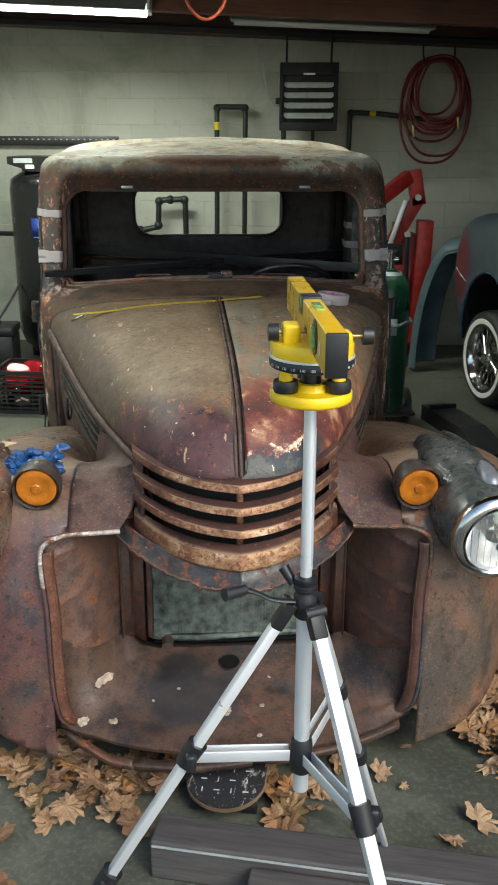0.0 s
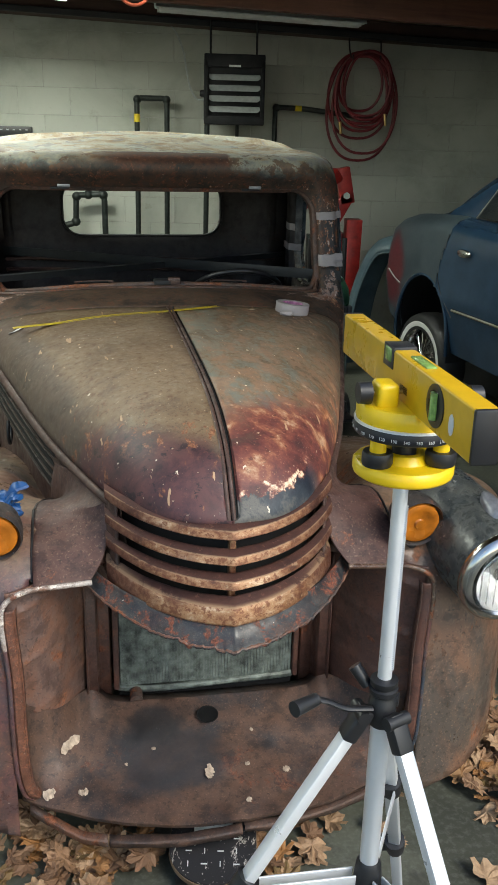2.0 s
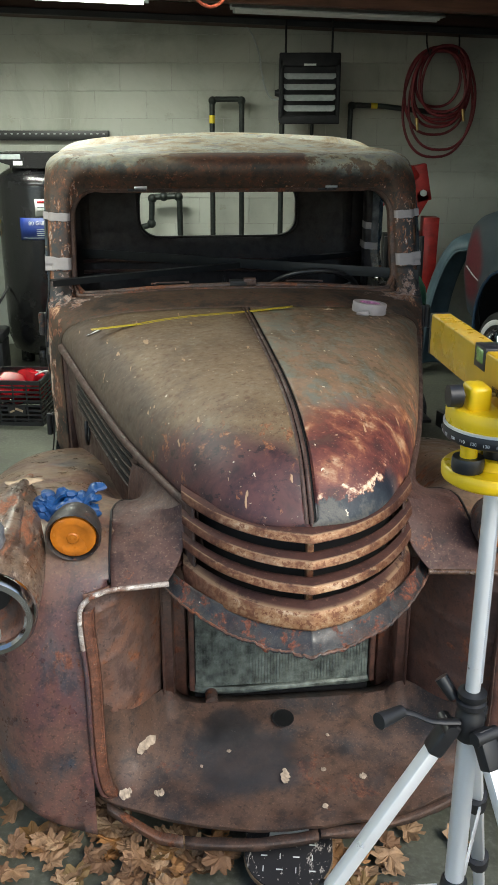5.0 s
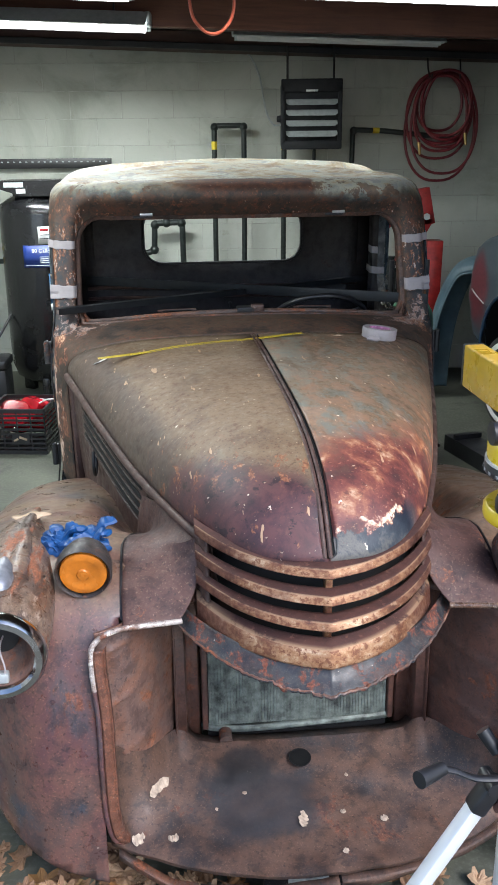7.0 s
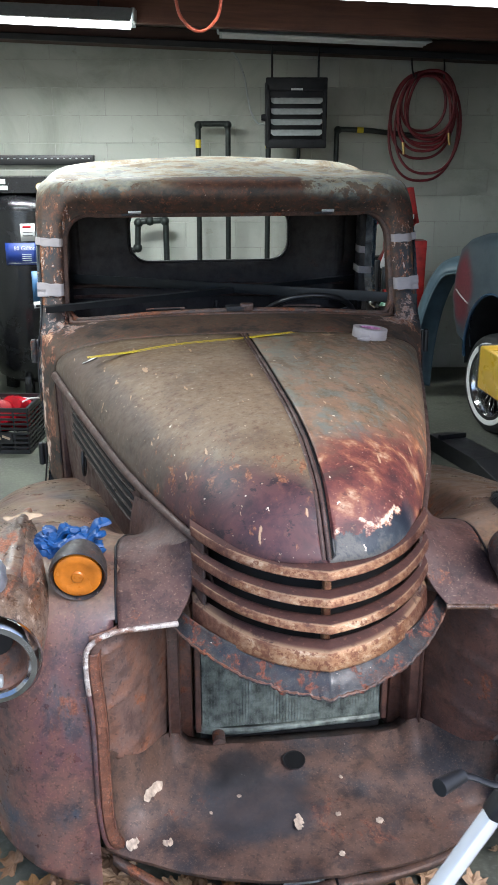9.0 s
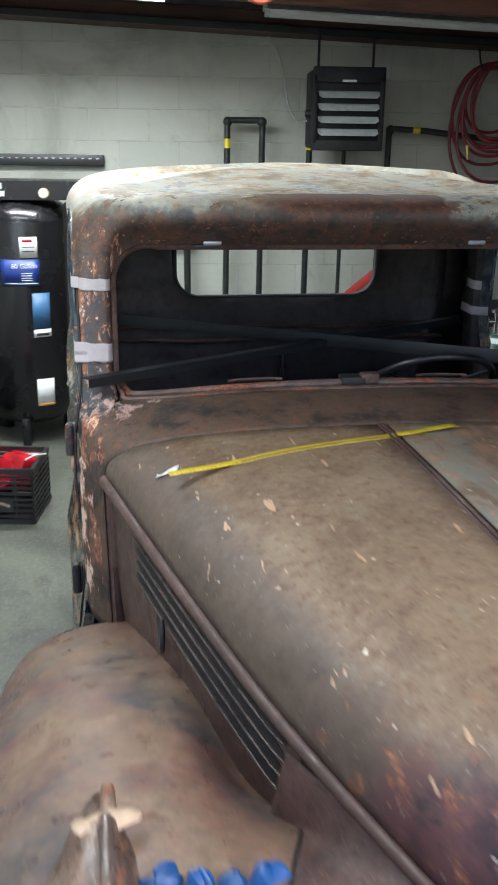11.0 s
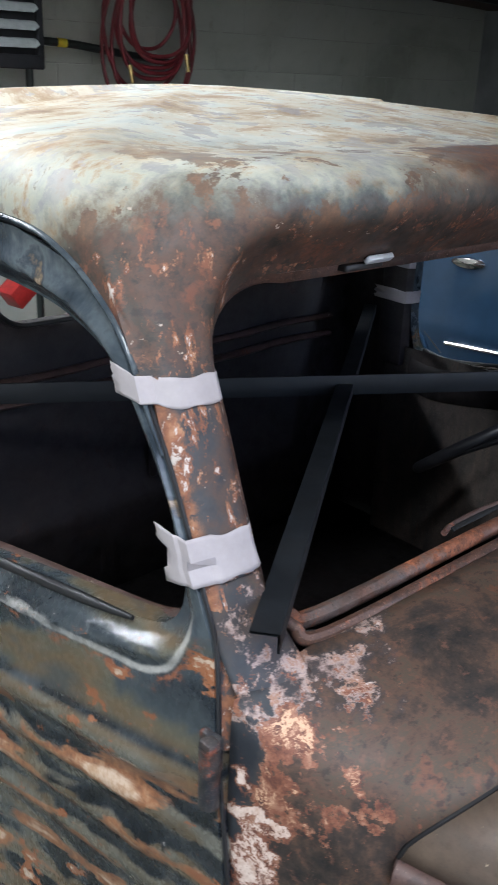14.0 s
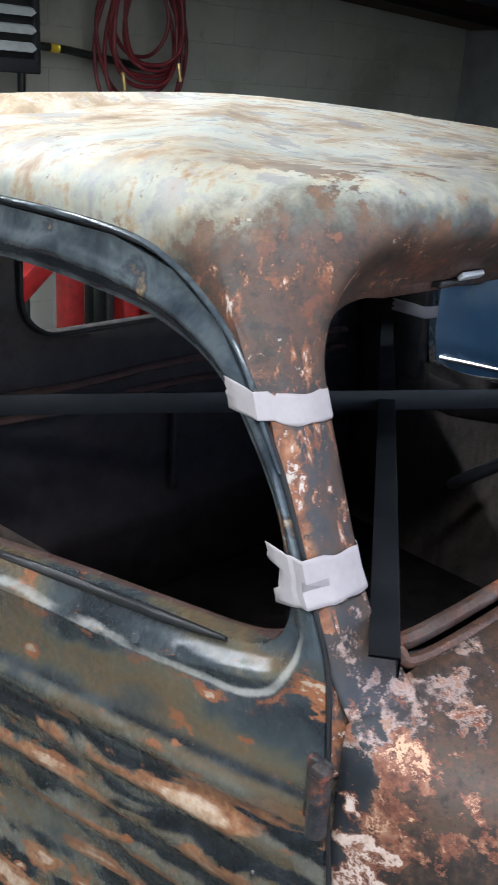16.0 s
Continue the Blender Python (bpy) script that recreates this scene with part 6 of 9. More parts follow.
def side_u(v, z):
    k = min(1, max(0, (z - 1.04) / 0.14))
    return 0.764 - 0.014 * k * k * (3 - 2 * k) - 0.008 * max(0, (z - 1.40) / 0.2) + 0.010 * math.exp(-((z - 0.95) / 0.16) ** 2) - 0.015 * max(0, min(1, (0.85 - z) / 0.25)) ** 1.6 + 0.06 * max(0, (0.66 - z) / 0.36) ** 1.5 + 0.058 * max(0, v - 1.87)


def pillar_point(s, z):
    """A point on the pillar's face at the height z; s: 0 at the windshield, 1 at the door."""
    ui = 0.660 - (0.05 * max(0, (1.20 - z) / 0.12) ** 1.5 if z < 1.20 else 0)
    uo = side_u(1.9, z) - 0.004
    v = PIL_V(z) - 0.050 + 0.018 * min(1, max(0, (1.20 - z) / 0.10)) + 0.013 * (1 - min(1, s / 0.16)) ** 2 + 0.018 * max(0, (s - 0.70) / 0.30) ** 2 - 0.004 * math.sin(math.pi * s)
    return Vector((ui + (uo - ui) * s, v, z + 0.004 * s))


PILLAR_S = [0, 0.03, 0.07, 0.12, 0.2, 0.3, 0.4, 0.5, 0.6, 0.7, 0.78, 0.86, 0.93, 1.0]
Z_JOIN = 1.42
for side in (-1, 1):
    bm = bmesh.new()
    rows = []
    for i in range(29):
        z = 1.05 + (Z_JOIN - 1.05) * i / 28
        row = [pillar_point(s, z) for s in PILLAR_S]
        row = [row[0] + Vector((0.004, 0.035, 0))] + row + [row[-1] + Vector((-0.012, 0.03, 0))]
        rows.append([(side * q.x, q.y, q.z) for q in row])
    sheet(bm, rows)
    part("windshield_pillar", bm, M_ROOF, truck, "dark pillar with pale chipped paint and rust")
    # the pillar's foot flows into the cowl
    bm = bmesh.new()
    rows = []
    for i in range(17):
        k = i / 16
        a = 0.45 + 0.17 * (0.36 + 0.64 * k)
        a0, r = cowl_point(a, 0.72 + 0.20 * k) - Vector((0.003 * k, 0, 0.004)), cowl_point(a, 1.0)
        away = (cowl_point(a, 1.0) - cowl_point(a, 0.9)).normalized()
        p2, p3 = pillar_point(k, 1.165), pillar_point(k, 1.235)
        rise = (pillar_point(k, 1.25) - pillar_point(k, 1.22)).normalized()
        c1, c2 = a0 + away * (0.050 - 0.025 * k), p3 - rise * 0.050
        rows.append([(side * (q.x - 0.0015 * k * k), q.y, q.z) for q in [a0 * (1 - t) ** 3 + c1 * 3 * t * (1 - t) ** 2 + c2 * 3 * t * t * (1 - t) + (p3 + Vector((0, 0.001, 0))) * t ** 3 for t in [j / 12 for j in range(13)]]])
    sheet(bm, rows)
    part("pillar_foot", bm, M_COWL, truck, "chipped pillar foot", solid=0.002)

# roof: its lower edge follows the windshield opening, the pillar and the door's curve
ROOF_EDGE = []                     # (edge point, start direction, angle or place on the shoulder ring)


def brow(u):
    return -0.012 * (1 - (u / 0.77) ** 2) + 0.05 * min(1, abs(u) / 0.77) ** 5


def shoulder(kind, q, inset):
    """Points on a ring round the roof: front by u, corner by angle, side by v, rear by angle."""
    u1, v0, v1, r = 0.768 - 0.95 * inset, 1.893 + 0.85 * inset, 3.10 - inset, max(0.05, 0.20 - 0.15 * inset)
    if kind == "front":
        u = q * (u1 - r)
        return Vector((u, v0 + brow(u), 0))
    if kind == "corner":
        a = radians(q)
        u = u1 - r + r * math.sin(a)
        return Vector((u, v0 + brow(u) * (1 - q / 180) + r - r * math.cos(a), 0))
    if kind == "side":
        return Vector((u1, v0 + r + 0.025 + (v1 - v0 - 2 * r - 0.025) * q, 0))
    a = radians(q)
    if q <= 90:
        return Vector((u1 - r + r * math.cos(a), v1 - r + r * math.sin(a), 0))
    return Vector(((u1 - r) * (1 - (q - 90) / 90), v1, 0))


for i in range(15):
    k = i / 14
    u = 0.56 * k
    ROOF_EDGE.append((Vector((u, 1.958 + 0.012 * k ** 2, 1.543)), Vector((0, -1.0 + 0.5 * k ** 3, 1)), "front", k))
for i in range(1, 11):
    a = radians(9 * i)
    z = 1.435 + 0.108 * math.cos(a)
    vv = 1.970 + (pillar_point(0, z).y - 1.970) * math.sin(a) ** 1.2
    ROOF_EDGE.append((Vector((0.56 + 0.100 * math.sin(a), vv, z)), Vector((-0.02, -0.50 + 0.86 * i / 10, 1)), "corner", 2.7 * i))
for i, s in enumerate(PILLAR_S):
    ROOF_EDGE.append((pillar_point(s, Z_JOIN), Vector((0, 0.38, 1)), "corner", 27 + 36 * (i + 1) / 14))
door_edge = [q for q in bezier([(0, v, z) for v, z in DOOR[8:15]], 6) if q.z > 1.432]
for i, q in enumerate(door_edge):
    k = i / (len(door_edge) - 1)
    e = Vector((side_u(q.y, q.z) + 0.003, q.y - 0.004, q.z + 0.006))
    if q.y < 2.15:
        ROOF_EDGE.append((e, Vector((0.05, 0.38 * (2.15 - q.y) / 0.2, 1)), "corner", 63 + 27 * min(1, (q.y - 1.94) / 0.21)))
    else:
        ROOF_EDGE.append((e, Vector((0.10, 0, 1)), "side", min(1, max(0, (q.y - 2.14) / 0.76))))
for v, z in ((2.55, 1.592), (2.65, 1.588), (2.75, 1.575), (2.85, 1.56), (2.92, 1.55)):
    ROOF_EDGE.append((Vector((side_u(v, z) + 0.003, v, z)), Vector((0.10, 0, 1)), "side", (v - 2.14) / 0.79))
for i in range(1, 15):
    q = 180 * i / 14
    ring = shoulder("rear", q, 0.0)
    ROOF_EDGE.append((Vector((ring.x * 0.985 * (1 + 0.072 * (ring.y - 1.95)), ring.y - 0.02, 1.545)), Vector((0, 0.1, 1)), "rear", q))


ROOF_F, ROOF_S, ROOF_R, ROOF_V, ROOF_Z = 1.679, 1.702, 1.730, 2.78, 1.750


def bez(a, b, c, d, t):
    return a * (1 - t) ** 3 + b * 3 * t * (1 - t) ** 2 + c * 3 * t * t * (1 - t) + d * t ** 3


bm = bmesh.new()
for side in (-1, 1):
    rows = []
    for e, d, kind, q in ROOF_EDGE:
        mid, crown = shoulder(kind, q, 0.024), shoulder(kind, q, 0.27)
        for ring_point in (mid, crown):
            ring_point.x *= 1 + 0.072 * max(0, ring_point.y - 1.95)
        mid.z, crown.z = 1.640, {"front": ROOF_F + 0.008 * (1 - q if q <= 1 else 0), "corner": ROOF_F + (ROOF_S - ROOF_F) * q / 90 - 0.012 * math.sin(math.pi * q / 90), "side": ROOF_S, "rear": ROOF_R}[kind]
        inward = (crown - mid)
        inward.z = 0
        inward.normalize()
        tm = (inward * 0.56 + Vector((0, 0, 0.83)))
        l1, l2 = (mid - e).length, (crown - mid).length
        d = d.normalized()
        col = [bez(e, e + d * l1 * 0.36, mid - tm * l1 * 0.36, mid, t / 9) for t in range(10)]
        col += [bez(mid, mid + tm * l2 * 0.24, crown - inward * l2 * 0.38 - Vector((0, 0, 0.014)), crown, t / 9) for t in range(1, 10)]
        mid2 = Vector((0, ROOF_V, ROOF_Z))
        for t in range(1, 8):
            p = crown.lerp(mid2, t / 8)
            p.z = crown.z + (mid2.z - crown.z) * (0.5 * math.sin(math.pi * t / 16) + 0.5 * t / 8)
            col.append(p)
        rows.append([Vector((side * p.x, p.y, p.z)) for p in col])
    vs = sheet(bm, rows)
bmesh.ops.remove_doubles(bm, verts=bm.verts, dist=2e-4)
bm.edges.ensure_lookup_table()
hole = [e for e in bm.edges if e.is_boundary and all(v.co.z > ROOF_Z - 0.012 and abs(v.co.x) < 0.3 for v in e.verts)]
bmesh.ops.holes_fill(bm, edges=hole, sides=0)
part("roof", bm, M_ROOF, truck, "pale blue and cream roof worn to rust at the brow", smooth=70)

# stepped flange round the windshield opening
flange = [pillar_point(0, z) for z in [1.10 + 0.31 * i / 14 for i in range(15)]] + [e for e, _, kind, q in reversed(ROOF_EDGE[:25])]
flange = flange + [Vector((-q.x, q.y, q.z)) for q in reversed(flange[:-1])]
bm = bmesh.new()
rows = []
for q in flange:
    inner = Vector((-q.x / 0.66 * 0.9, 0, -(max(0, q.z - 1.40) / 0.14)))
    if abs(q.x) < 0.55:
        inner = Vector((0, 0, -1))
    inner.normalize()
    rows.append([q + Vector((0, -0.0005, 0)) - inner * 0.001, q + inner * 0.001 + Vector((0, 0.004, 0)), q + inner * 0.003 + Vector((0, 0.010, 0)), q + inner * 0.014 + Vector((0, 0.013, 0)),
                 q + inner * 0.017 + Vector((0, 0.016, 0)), q + inner * 0.017 + Vector((0, 0.060, 0)), q - inner * 0.010 + Vector((0, 0.064, 0))])
sheet(bm, rows)
part("windshield_flange", bm, M_CAB, truck, "dull dark brown windshield opening flange")
for x in (-0.375, 0.395):
    bm = bmesh.new()
    box(bm, (x, 1.952, 1.547), (0.050, 0.012, 0.008), pose(0, 0, 0, -40, 0, 0), 0.002)
    part("header_clip", bm, M_ALU, truck, "small bright clip")
    bm = bmesh.new()
    box(bm, (x - 0.015, 1.972, 1.537), (0.075, 0.022, 0.010), None, 0.003)
    part("header_bracket", bm, M_RUBBER, truck)

# doors: a shell that runs from the window's edge to the door's edge
SIDE_WIN = [(1.908, 1.212), (1.928, 1.292), (1.951, 1.346), (1.995, 1.411), (2.040, 1.456), (2.10, 1.486), (2.20, 1.508), (2.40, 1.522), (2.58, 1.515), (2.67, 1.475), (2.70, 1.39),
            (2.705, 1.12), (2.68, 1.055), (2.58, 1.046), (2.35, 1.082), (2.10, 1.118), (1.99, 1.136), (1.930, 1.158)]


def polar(poly, c, angles):
    """Where rays from c meet a closed outline."""
    out = []
    n = len(poly)
    for a in angles:
        d = (math.cos(a), math.sin(a))
        best = None
        for i in range(n):
            (x0, y0), (x1, y1) = poly[i], poly[(i + 1) % n]
            ex, ey = x1 - x0, y1 - y0
            det = d[0] * -ey + ex * d[1]
            if abs(det) < 1e-9:
                continue
            rx, ry = x0 - c[0], y0 - c[1]
            t, s = (rx * -ey + ex * ry) / det, (d[0] * ry - d[1] * rx) / det
            if t > 0 and -1e-6 <= s <= 1 + 1e-6 and (best is None or t < best):
                best = t
        out.append((c[0] + d[0] * best, c[1] + d[1] * best))
    return out


def smooth_poly(p, n=5):
    return [(q.x, q.y) for q in bezier([(x, y, 0) for x, y in p], n, True)]


def door_relief(v, z):
    zl = z + 0.17 * (v - 1.85)
    fade = min(1, max(0, (v - 1.83) / 0.10))
    r = 0.0
    for z0, h, w in ((0.992, 0.015, 0.024), (0.920, 0.012, 0.020), (0.848, 0.011, 0.020), (0.776, 0.008, 0.020)):
        r += h * math.exp(-((zl - z0) / w) ** 2)
    return r * fade


def door_bm(side):
    bm = bmesh.new()
    c = (2.30, 1.27)
    angles = sorted([2 * math.pi * i / 420 - math.pi for i in range(420)] + [math.atan2(0.32 - c[1], x - c[0]) for x in (1.80, 2.79)])
    W, D = polar(smooth_poly(SIDE_WIN), c, angles), polar(DOOR, c, angles)
    rows = []
    for t in [0, 0.0, 0.02, 0.05, 0.08, 0.12, 0.16] + [0.16 + 0.84 * i / 140 for i in range(1, 141)] + [1.0]:
        rows.append([])
        for (wv, wz), (dv, dz) in zip(W, D):
            v, z = wv + (dv - wv) * t, wz + (dz - wz) * t
            dist = math.hypot(v - wv, z - wz)
            lipd = -0.018 * math.exp(-(dist / 0.020) ** 2) + 0.006 * min(1, max(0, (1.23 - z) / 0.06)) * math.exp(-((dist - 0.046) / 0.014) ** 2) - (0.006 * math.exp(-((dist - 0.020) / 0.010) ** 2) if z < 1.2 else 0)
            u = side_u(v, z) + lipd + (0.009 * math.exp(-((dist - 0.034) / 0.016) ** 2) * min(1, max(0, (z - 1.20) / 0.06))) + (door_relief(v, z) if z < 1.08 else 0)
            if len(rows) == 1:
                u -= 0.035
            rows[-1].append((side * u, v, z))
    rows[-1] = [(side * (abs(p[0]) - 0.03), p[1], p[2]) for p in rows[-1]]
    sheet(bm, rows, True)
    return bm


for side in (-1, 1):
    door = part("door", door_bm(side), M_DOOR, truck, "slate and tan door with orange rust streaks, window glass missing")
    edge_pts = [(side * (side_u(v, z) - 0.0035), v - 0.003, z + (0.002 if z > 1.5 else 0)) for v, z in DOOR[:16]]
    bm = bmesh.new()
    tube(bm, bezier(edge_pts, 6), 0.0032, 6)
    part("door_gap", bm, M_RUBBER, door)
    bm = bmesh.new()
    drip = [(side * (side_u(v, z) + 0.004), v - (0.006 if z < 1.5 else 0.003), z + (0.008 if z > 1.45 else 0.002)) for v, z in DOOR[8:16]]
    tube(bm, bezier(drip, 6), [0.0018 + 0.0024 * min(1, i / 12) for i in range(43)], 8)
    part("drip_rail", bm, M_DOOR, truck)
    bm = bmesh.new()
    tube(bm, bezier([(side * (0.744 + 0.058 * (v - 1.87)), v, z + 0.003) for v, z in ((1.99, 1.134), (2.10, 1.116), (2.35, 1.080), (2.58, 1.044), (2.68, 1.053))], 6), [0.003 + 0.0045 * min(1, i / 6) for i in range(25)], 8)
    part("window_seal", bm, M_RUBBER, door)
    for hv, hz in ((1.806, 1.037), (1.80, 0.62)):
        bm = bmesh.new()
        rod(bm, (side * 0.783, hv, hz - 0.043), (side * 0.783, hv, hz + 0.038), 0.0125, seg=14)
        box(bm, (side * 0.770, hv + 0.012, hz), (0.012, 0.03, 0.085), None, 0.003)
        box(bm, (side * 0.783, hv, hz + 0.040), (0.020, 0.022, 0.016), None, 0.006)
        part("hinge", bm, M_SKIRT if side < 0 and hz > 0.8 else M_RUBBER, door, "worn door hinge")
    bm = bmesh.new()
    tube(bm, bezier([(side * 0.775, 2.60, 0.98), (side * 0.815, 2.60, 0.985), (side * 0.818, 2.66, 0.985), (side * 0.815, 2.73, 0.98)], 6), 0.008, 8)
    part("door_handle", bm, M_CHROME, door)
    # panel behind the door and the rocker below it
    bm = bmesh.new()
    sheet(bm, [[(side * side_u(v, z), v, z) for z in [0.32 + 1.27 * i / 20 for i in range(21)]] for v in (2.796, 2.90, 3.00)] + [[(side * (side_u(3, z) - 0.05), 3.06, z) for z in [0.32 + 1.27 * i / 20 for i in range(21)]]])
    part("cab_quarter", bm, M_DOOR, truck, solid=0.005)
    bm = bmesh.new()
    box(bm, (side * 0.735, 2.36, 0.36), (0.08, 1.10, 0.11), None, 0.02)
    part("rocker", bm, M_DOOR, truck)
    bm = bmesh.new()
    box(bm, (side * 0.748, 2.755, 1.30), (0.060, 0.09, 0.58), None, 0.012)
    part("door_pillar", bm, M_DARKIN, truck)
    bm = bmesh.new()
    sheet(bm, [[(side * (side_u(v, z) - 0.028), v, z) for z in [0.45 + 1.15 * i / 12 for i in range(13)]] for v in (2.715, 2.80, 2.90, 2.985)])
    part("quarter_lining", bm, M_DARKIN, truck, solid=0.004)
    bm = bmesh.new()
    sill = bezier([(0, v, z) for v, z in ((1.935, 1.155), (1.99, 1.132), (2.10, 1.114), (2.35, 1.078), (2.58, 1.042), (2.69, 1.051))], 6)
    sheet(bm, [[(side * (w + 0.058 * (q.y - 1.87)), q.y, q.z + h) for w, h in ((0.738, -0.016), (0.728, -0.008), (0.708, 0.002), (0.695, 0.001), (0.690, -0.012), (0.688, -0.10))] for q in sill])
    part("window_ledge", bm, M_SIDE if side < 0 else M_DARKIN, door, "dull grey-brown inner window ledge", solid=0.003)
    # inside skin of the door
    bm = bmesh.new()
    sheet(bm, [[(side * (0.690 + 0.058 * (v - 1.87)), v, z) for z in (0.45, 0.8, 1.07)] for v in (1.85, 2.2, 2.5, 2.78)])
    part("door_lining", bm, M_LINING, truck, "streaked dark brown door lining")

# back of the cab with its window opening
bm = bmesh.new()
c = (0.0, 1.36)
angles = sorted([2 * math.pi * i / 120 - math.pi for i in range(120)] + [math.atan2(b - c[1], a - c[0]) for a in (-0.8275, 0.8275) for b in (0.43, 1.60)])
W = polar([(x, y + 1.372) for x, y in round_rect(0.812, 0.275, 0.095, 8)], c, angles)
D = polar([(x, y + 1.015) for x, y in round_rect(1.655, 1.17, 0.02, 2)], c, angles)
rows = []
for t, dv in ((0, 0.03), (0, 0), (0.03, -0.006), (0.06, 0), (0.2, 0), (0.45, 0.01), (0.6, 0.008), (0.63, -0.006), (0.68, -0.006), (0.71, 0.006), (1, 0.0)):
    rows.append([(wx + (dx - wx) * t, 2.985 + dv, wz + (dz - wz) * t) for (wx, wz), (dx, dz) in zip(W, D)])
sheet(bm, rows, True)
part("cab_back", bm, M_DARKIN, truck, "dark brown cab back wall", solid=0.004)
bm = bmesh.new()
tube(bm, [(x, 2.974, y + 1.372) for x, y in round_rect(0.812, 0.275, 0.095, 8)], 0.006, 8, True)
part("rear_window_seal", bm, M_RUBBER, truck)
for z in (1.115, 1.062):
    bm = bmesh.new()
    tube(bm, [(-0.70 + 1.40 * i / 20, 2.970, z + 0.004 * math.sin(i * 0.8)) for i in range(21)], 0.016, 8, flat=0.6)
    part("pressed_rib", bm, M_SIDE, truck)
bm = bmesh.new()
box(bm, (0.03, 2.972, 0.90), (0.02, 0.02, 0.26), None, 0.006)
part("pressed_rib", bm, M_DARKIN, truck)
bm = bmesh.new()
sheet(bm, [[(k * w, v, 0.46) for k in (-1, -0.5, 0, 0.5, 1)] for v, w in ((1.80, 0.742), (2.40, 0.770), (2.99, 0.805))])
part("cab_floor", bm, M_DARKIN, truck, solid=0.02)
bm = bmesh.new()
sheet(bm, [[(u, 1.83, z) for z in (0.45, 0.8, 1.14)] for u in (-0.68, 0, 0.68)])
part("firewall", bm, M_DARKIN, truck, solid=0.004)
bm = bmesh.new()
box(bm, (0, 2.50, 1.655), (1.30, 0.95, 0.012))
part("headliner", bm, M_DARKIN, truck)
# brace bars that cross in the cab: an angle iron and a flat bar
bm = bmesh.new()
a, b = Vector((-0.722, 1.766, 1.214)), Vector((0.735, 2.822, 1.170))
back = Vector((-(b - a).y, (b - a).x, 0)).normalized()
rows = []
for k in range(5):
    q = a.lerp(b, k / 4)
    rows.append([q + back * w + Vector((0, 0, h)) for w, h in ((0.034, 0.0), (0.0015, 0.0), (0.0, -0.0015), (0.0, -0.024), (0.003, -0.024), (0.003, -0.003), (0.034, -0.003))])
sheet(bm, rows, True)
part("brace_bar", bm, M_BRACE, truck, "black angle iron brace", smooth=20)
a, b = Vector((0.745, 1.83, 1.204)), Vector((-0.700, 2.88, 1.172))
bm = bmesh.new()
box(bm, (a + b) / 2, ((b - a).length, 0.004, 0.042), (b - a).to_track_quat("X", "Z").to_matrix().to_4x4(), 0.001)
part("brace_bar", bm, M_BRACE, truck, "flat black steel brace bar")
# steering wheel
m = pose(0.35, 2.14, 1.078, -38, 0, 0)
wheel_ring = bmesh.new()
tube(wheel_ring, [m @ Vector((0.205 * math.cos(a), 0.205 * math.sin(a), 0)) for a in [2 * math.pi * i / 40 for i in range(40)]], 0.012, 8, True)
sw = part("steering_wheel", wheel_ring, M_BLACKP, truck, "thin black steering wheel")
for k in range(3):
    bm = bmesh.new()
    a = radians(90 + 120 * k)
    rod(bm, m @ Vector((0, 0, -0.02)), m @ Vector((0.2 * math.cos(a), 0.2 * math.sin(a), 0)), 0.006, seg=8)
    part("spoke", bm, M_BLACKP, sw)
bm = bmesh.new()
rod(bm, m @ Vector((0, 0, 0.0)), m @ Vector((0, 0, -0.6)), 0.018)
part("steering_column", bm, M_BLACKP, truck)

# ---------------------------------------------------------------- ceiling fittings (the joists fall gently to one side)
CEIL = Matrix.Translation((-0.3, 0, 2.5)) @ pose(0, 0, 0, 0, 2.4, 0) @ Matrix.Translation((0.3, 0, -2.5))


def joist(c, size, mat, label):
    bm = bmesh.new()
    box(bm, (0, 0, 0), size, None, 0.006)
    ob = part("joist", bm, mat, smooth=0)
    ob.matrix_world = CEIL @ Matrix.Translation(c)
    return tagged(ob, label, "joist", kind="structure")


joist((0.4, 6.46, 2.635), (7.7, 0.09, 0.29), M_BEAM, "red-brown wooden ceiling joist")
joist((0.4, 7.72, 2.545), (7.7, 0.30, 0.12), M_DECK, "dark wooden ledger on top of the block wall")
joist((0.4, 7.55, 2.50), (7.7, 0.05, 0.045), M_RUBBER, "black conduit run under the ledger")


def fixture(c, length, lit, label):
    ob = thing("fluorescent_light", label, "ceiling light", CEIL @ Matrix.Translation(c), "ceiling lights")
    bm = bmesh.new()
    prof = [(-0.15, -0.035), (-0.145, -0.04), (-0.05, 0.03), (0.05, 0.03), (0.145, -0.04), (0.15, -0.035), (0.055, 0.045), (-0.055, 0.045)]
    sheet(bm, [[(x, y, z) for y, z in prof] for x in (-length / 2, length / 2)], True)
    part("reflector", bm, M_GALV, ob, "white enamel reflector", smooth=0)
    for s in (-1, 1):
        bm = bmesh.new()
        box(bm, (s * (length / 2 + 0.005), 0, 0.01), (0.02, 0.12, 0.075), None, 0.004)
        part("end_cap", bm, M_GALV, ob)
    for s in (-1, 1):
        bm = bmesh.new()
        rod(bm, (s * length * 0.35, 0, 0.03), (s * length * 0.35, 0, 2.80 - c[2] + 0.06), 0.006, seg=6)
        part("hanger", bm, M_RUBBER, ob)
    for y in (-0.05, 0.05):
        bm = bmesh.new()
        rod(bm, (-length / 2 + 0.02, y, -0.030), (length / 2 - 0.02, y, -0.030), 0.030 if lit else 0.019)
        part("tube", bm, M_TUBE if lit else M_WHITE, ob, "lit white tube" if lit else "unlit tube")
    return ob


fixture((-1.46, 6.26, 2.50), 1.36, True, "lit twin-tube fluorescent light on the garage ceiling")
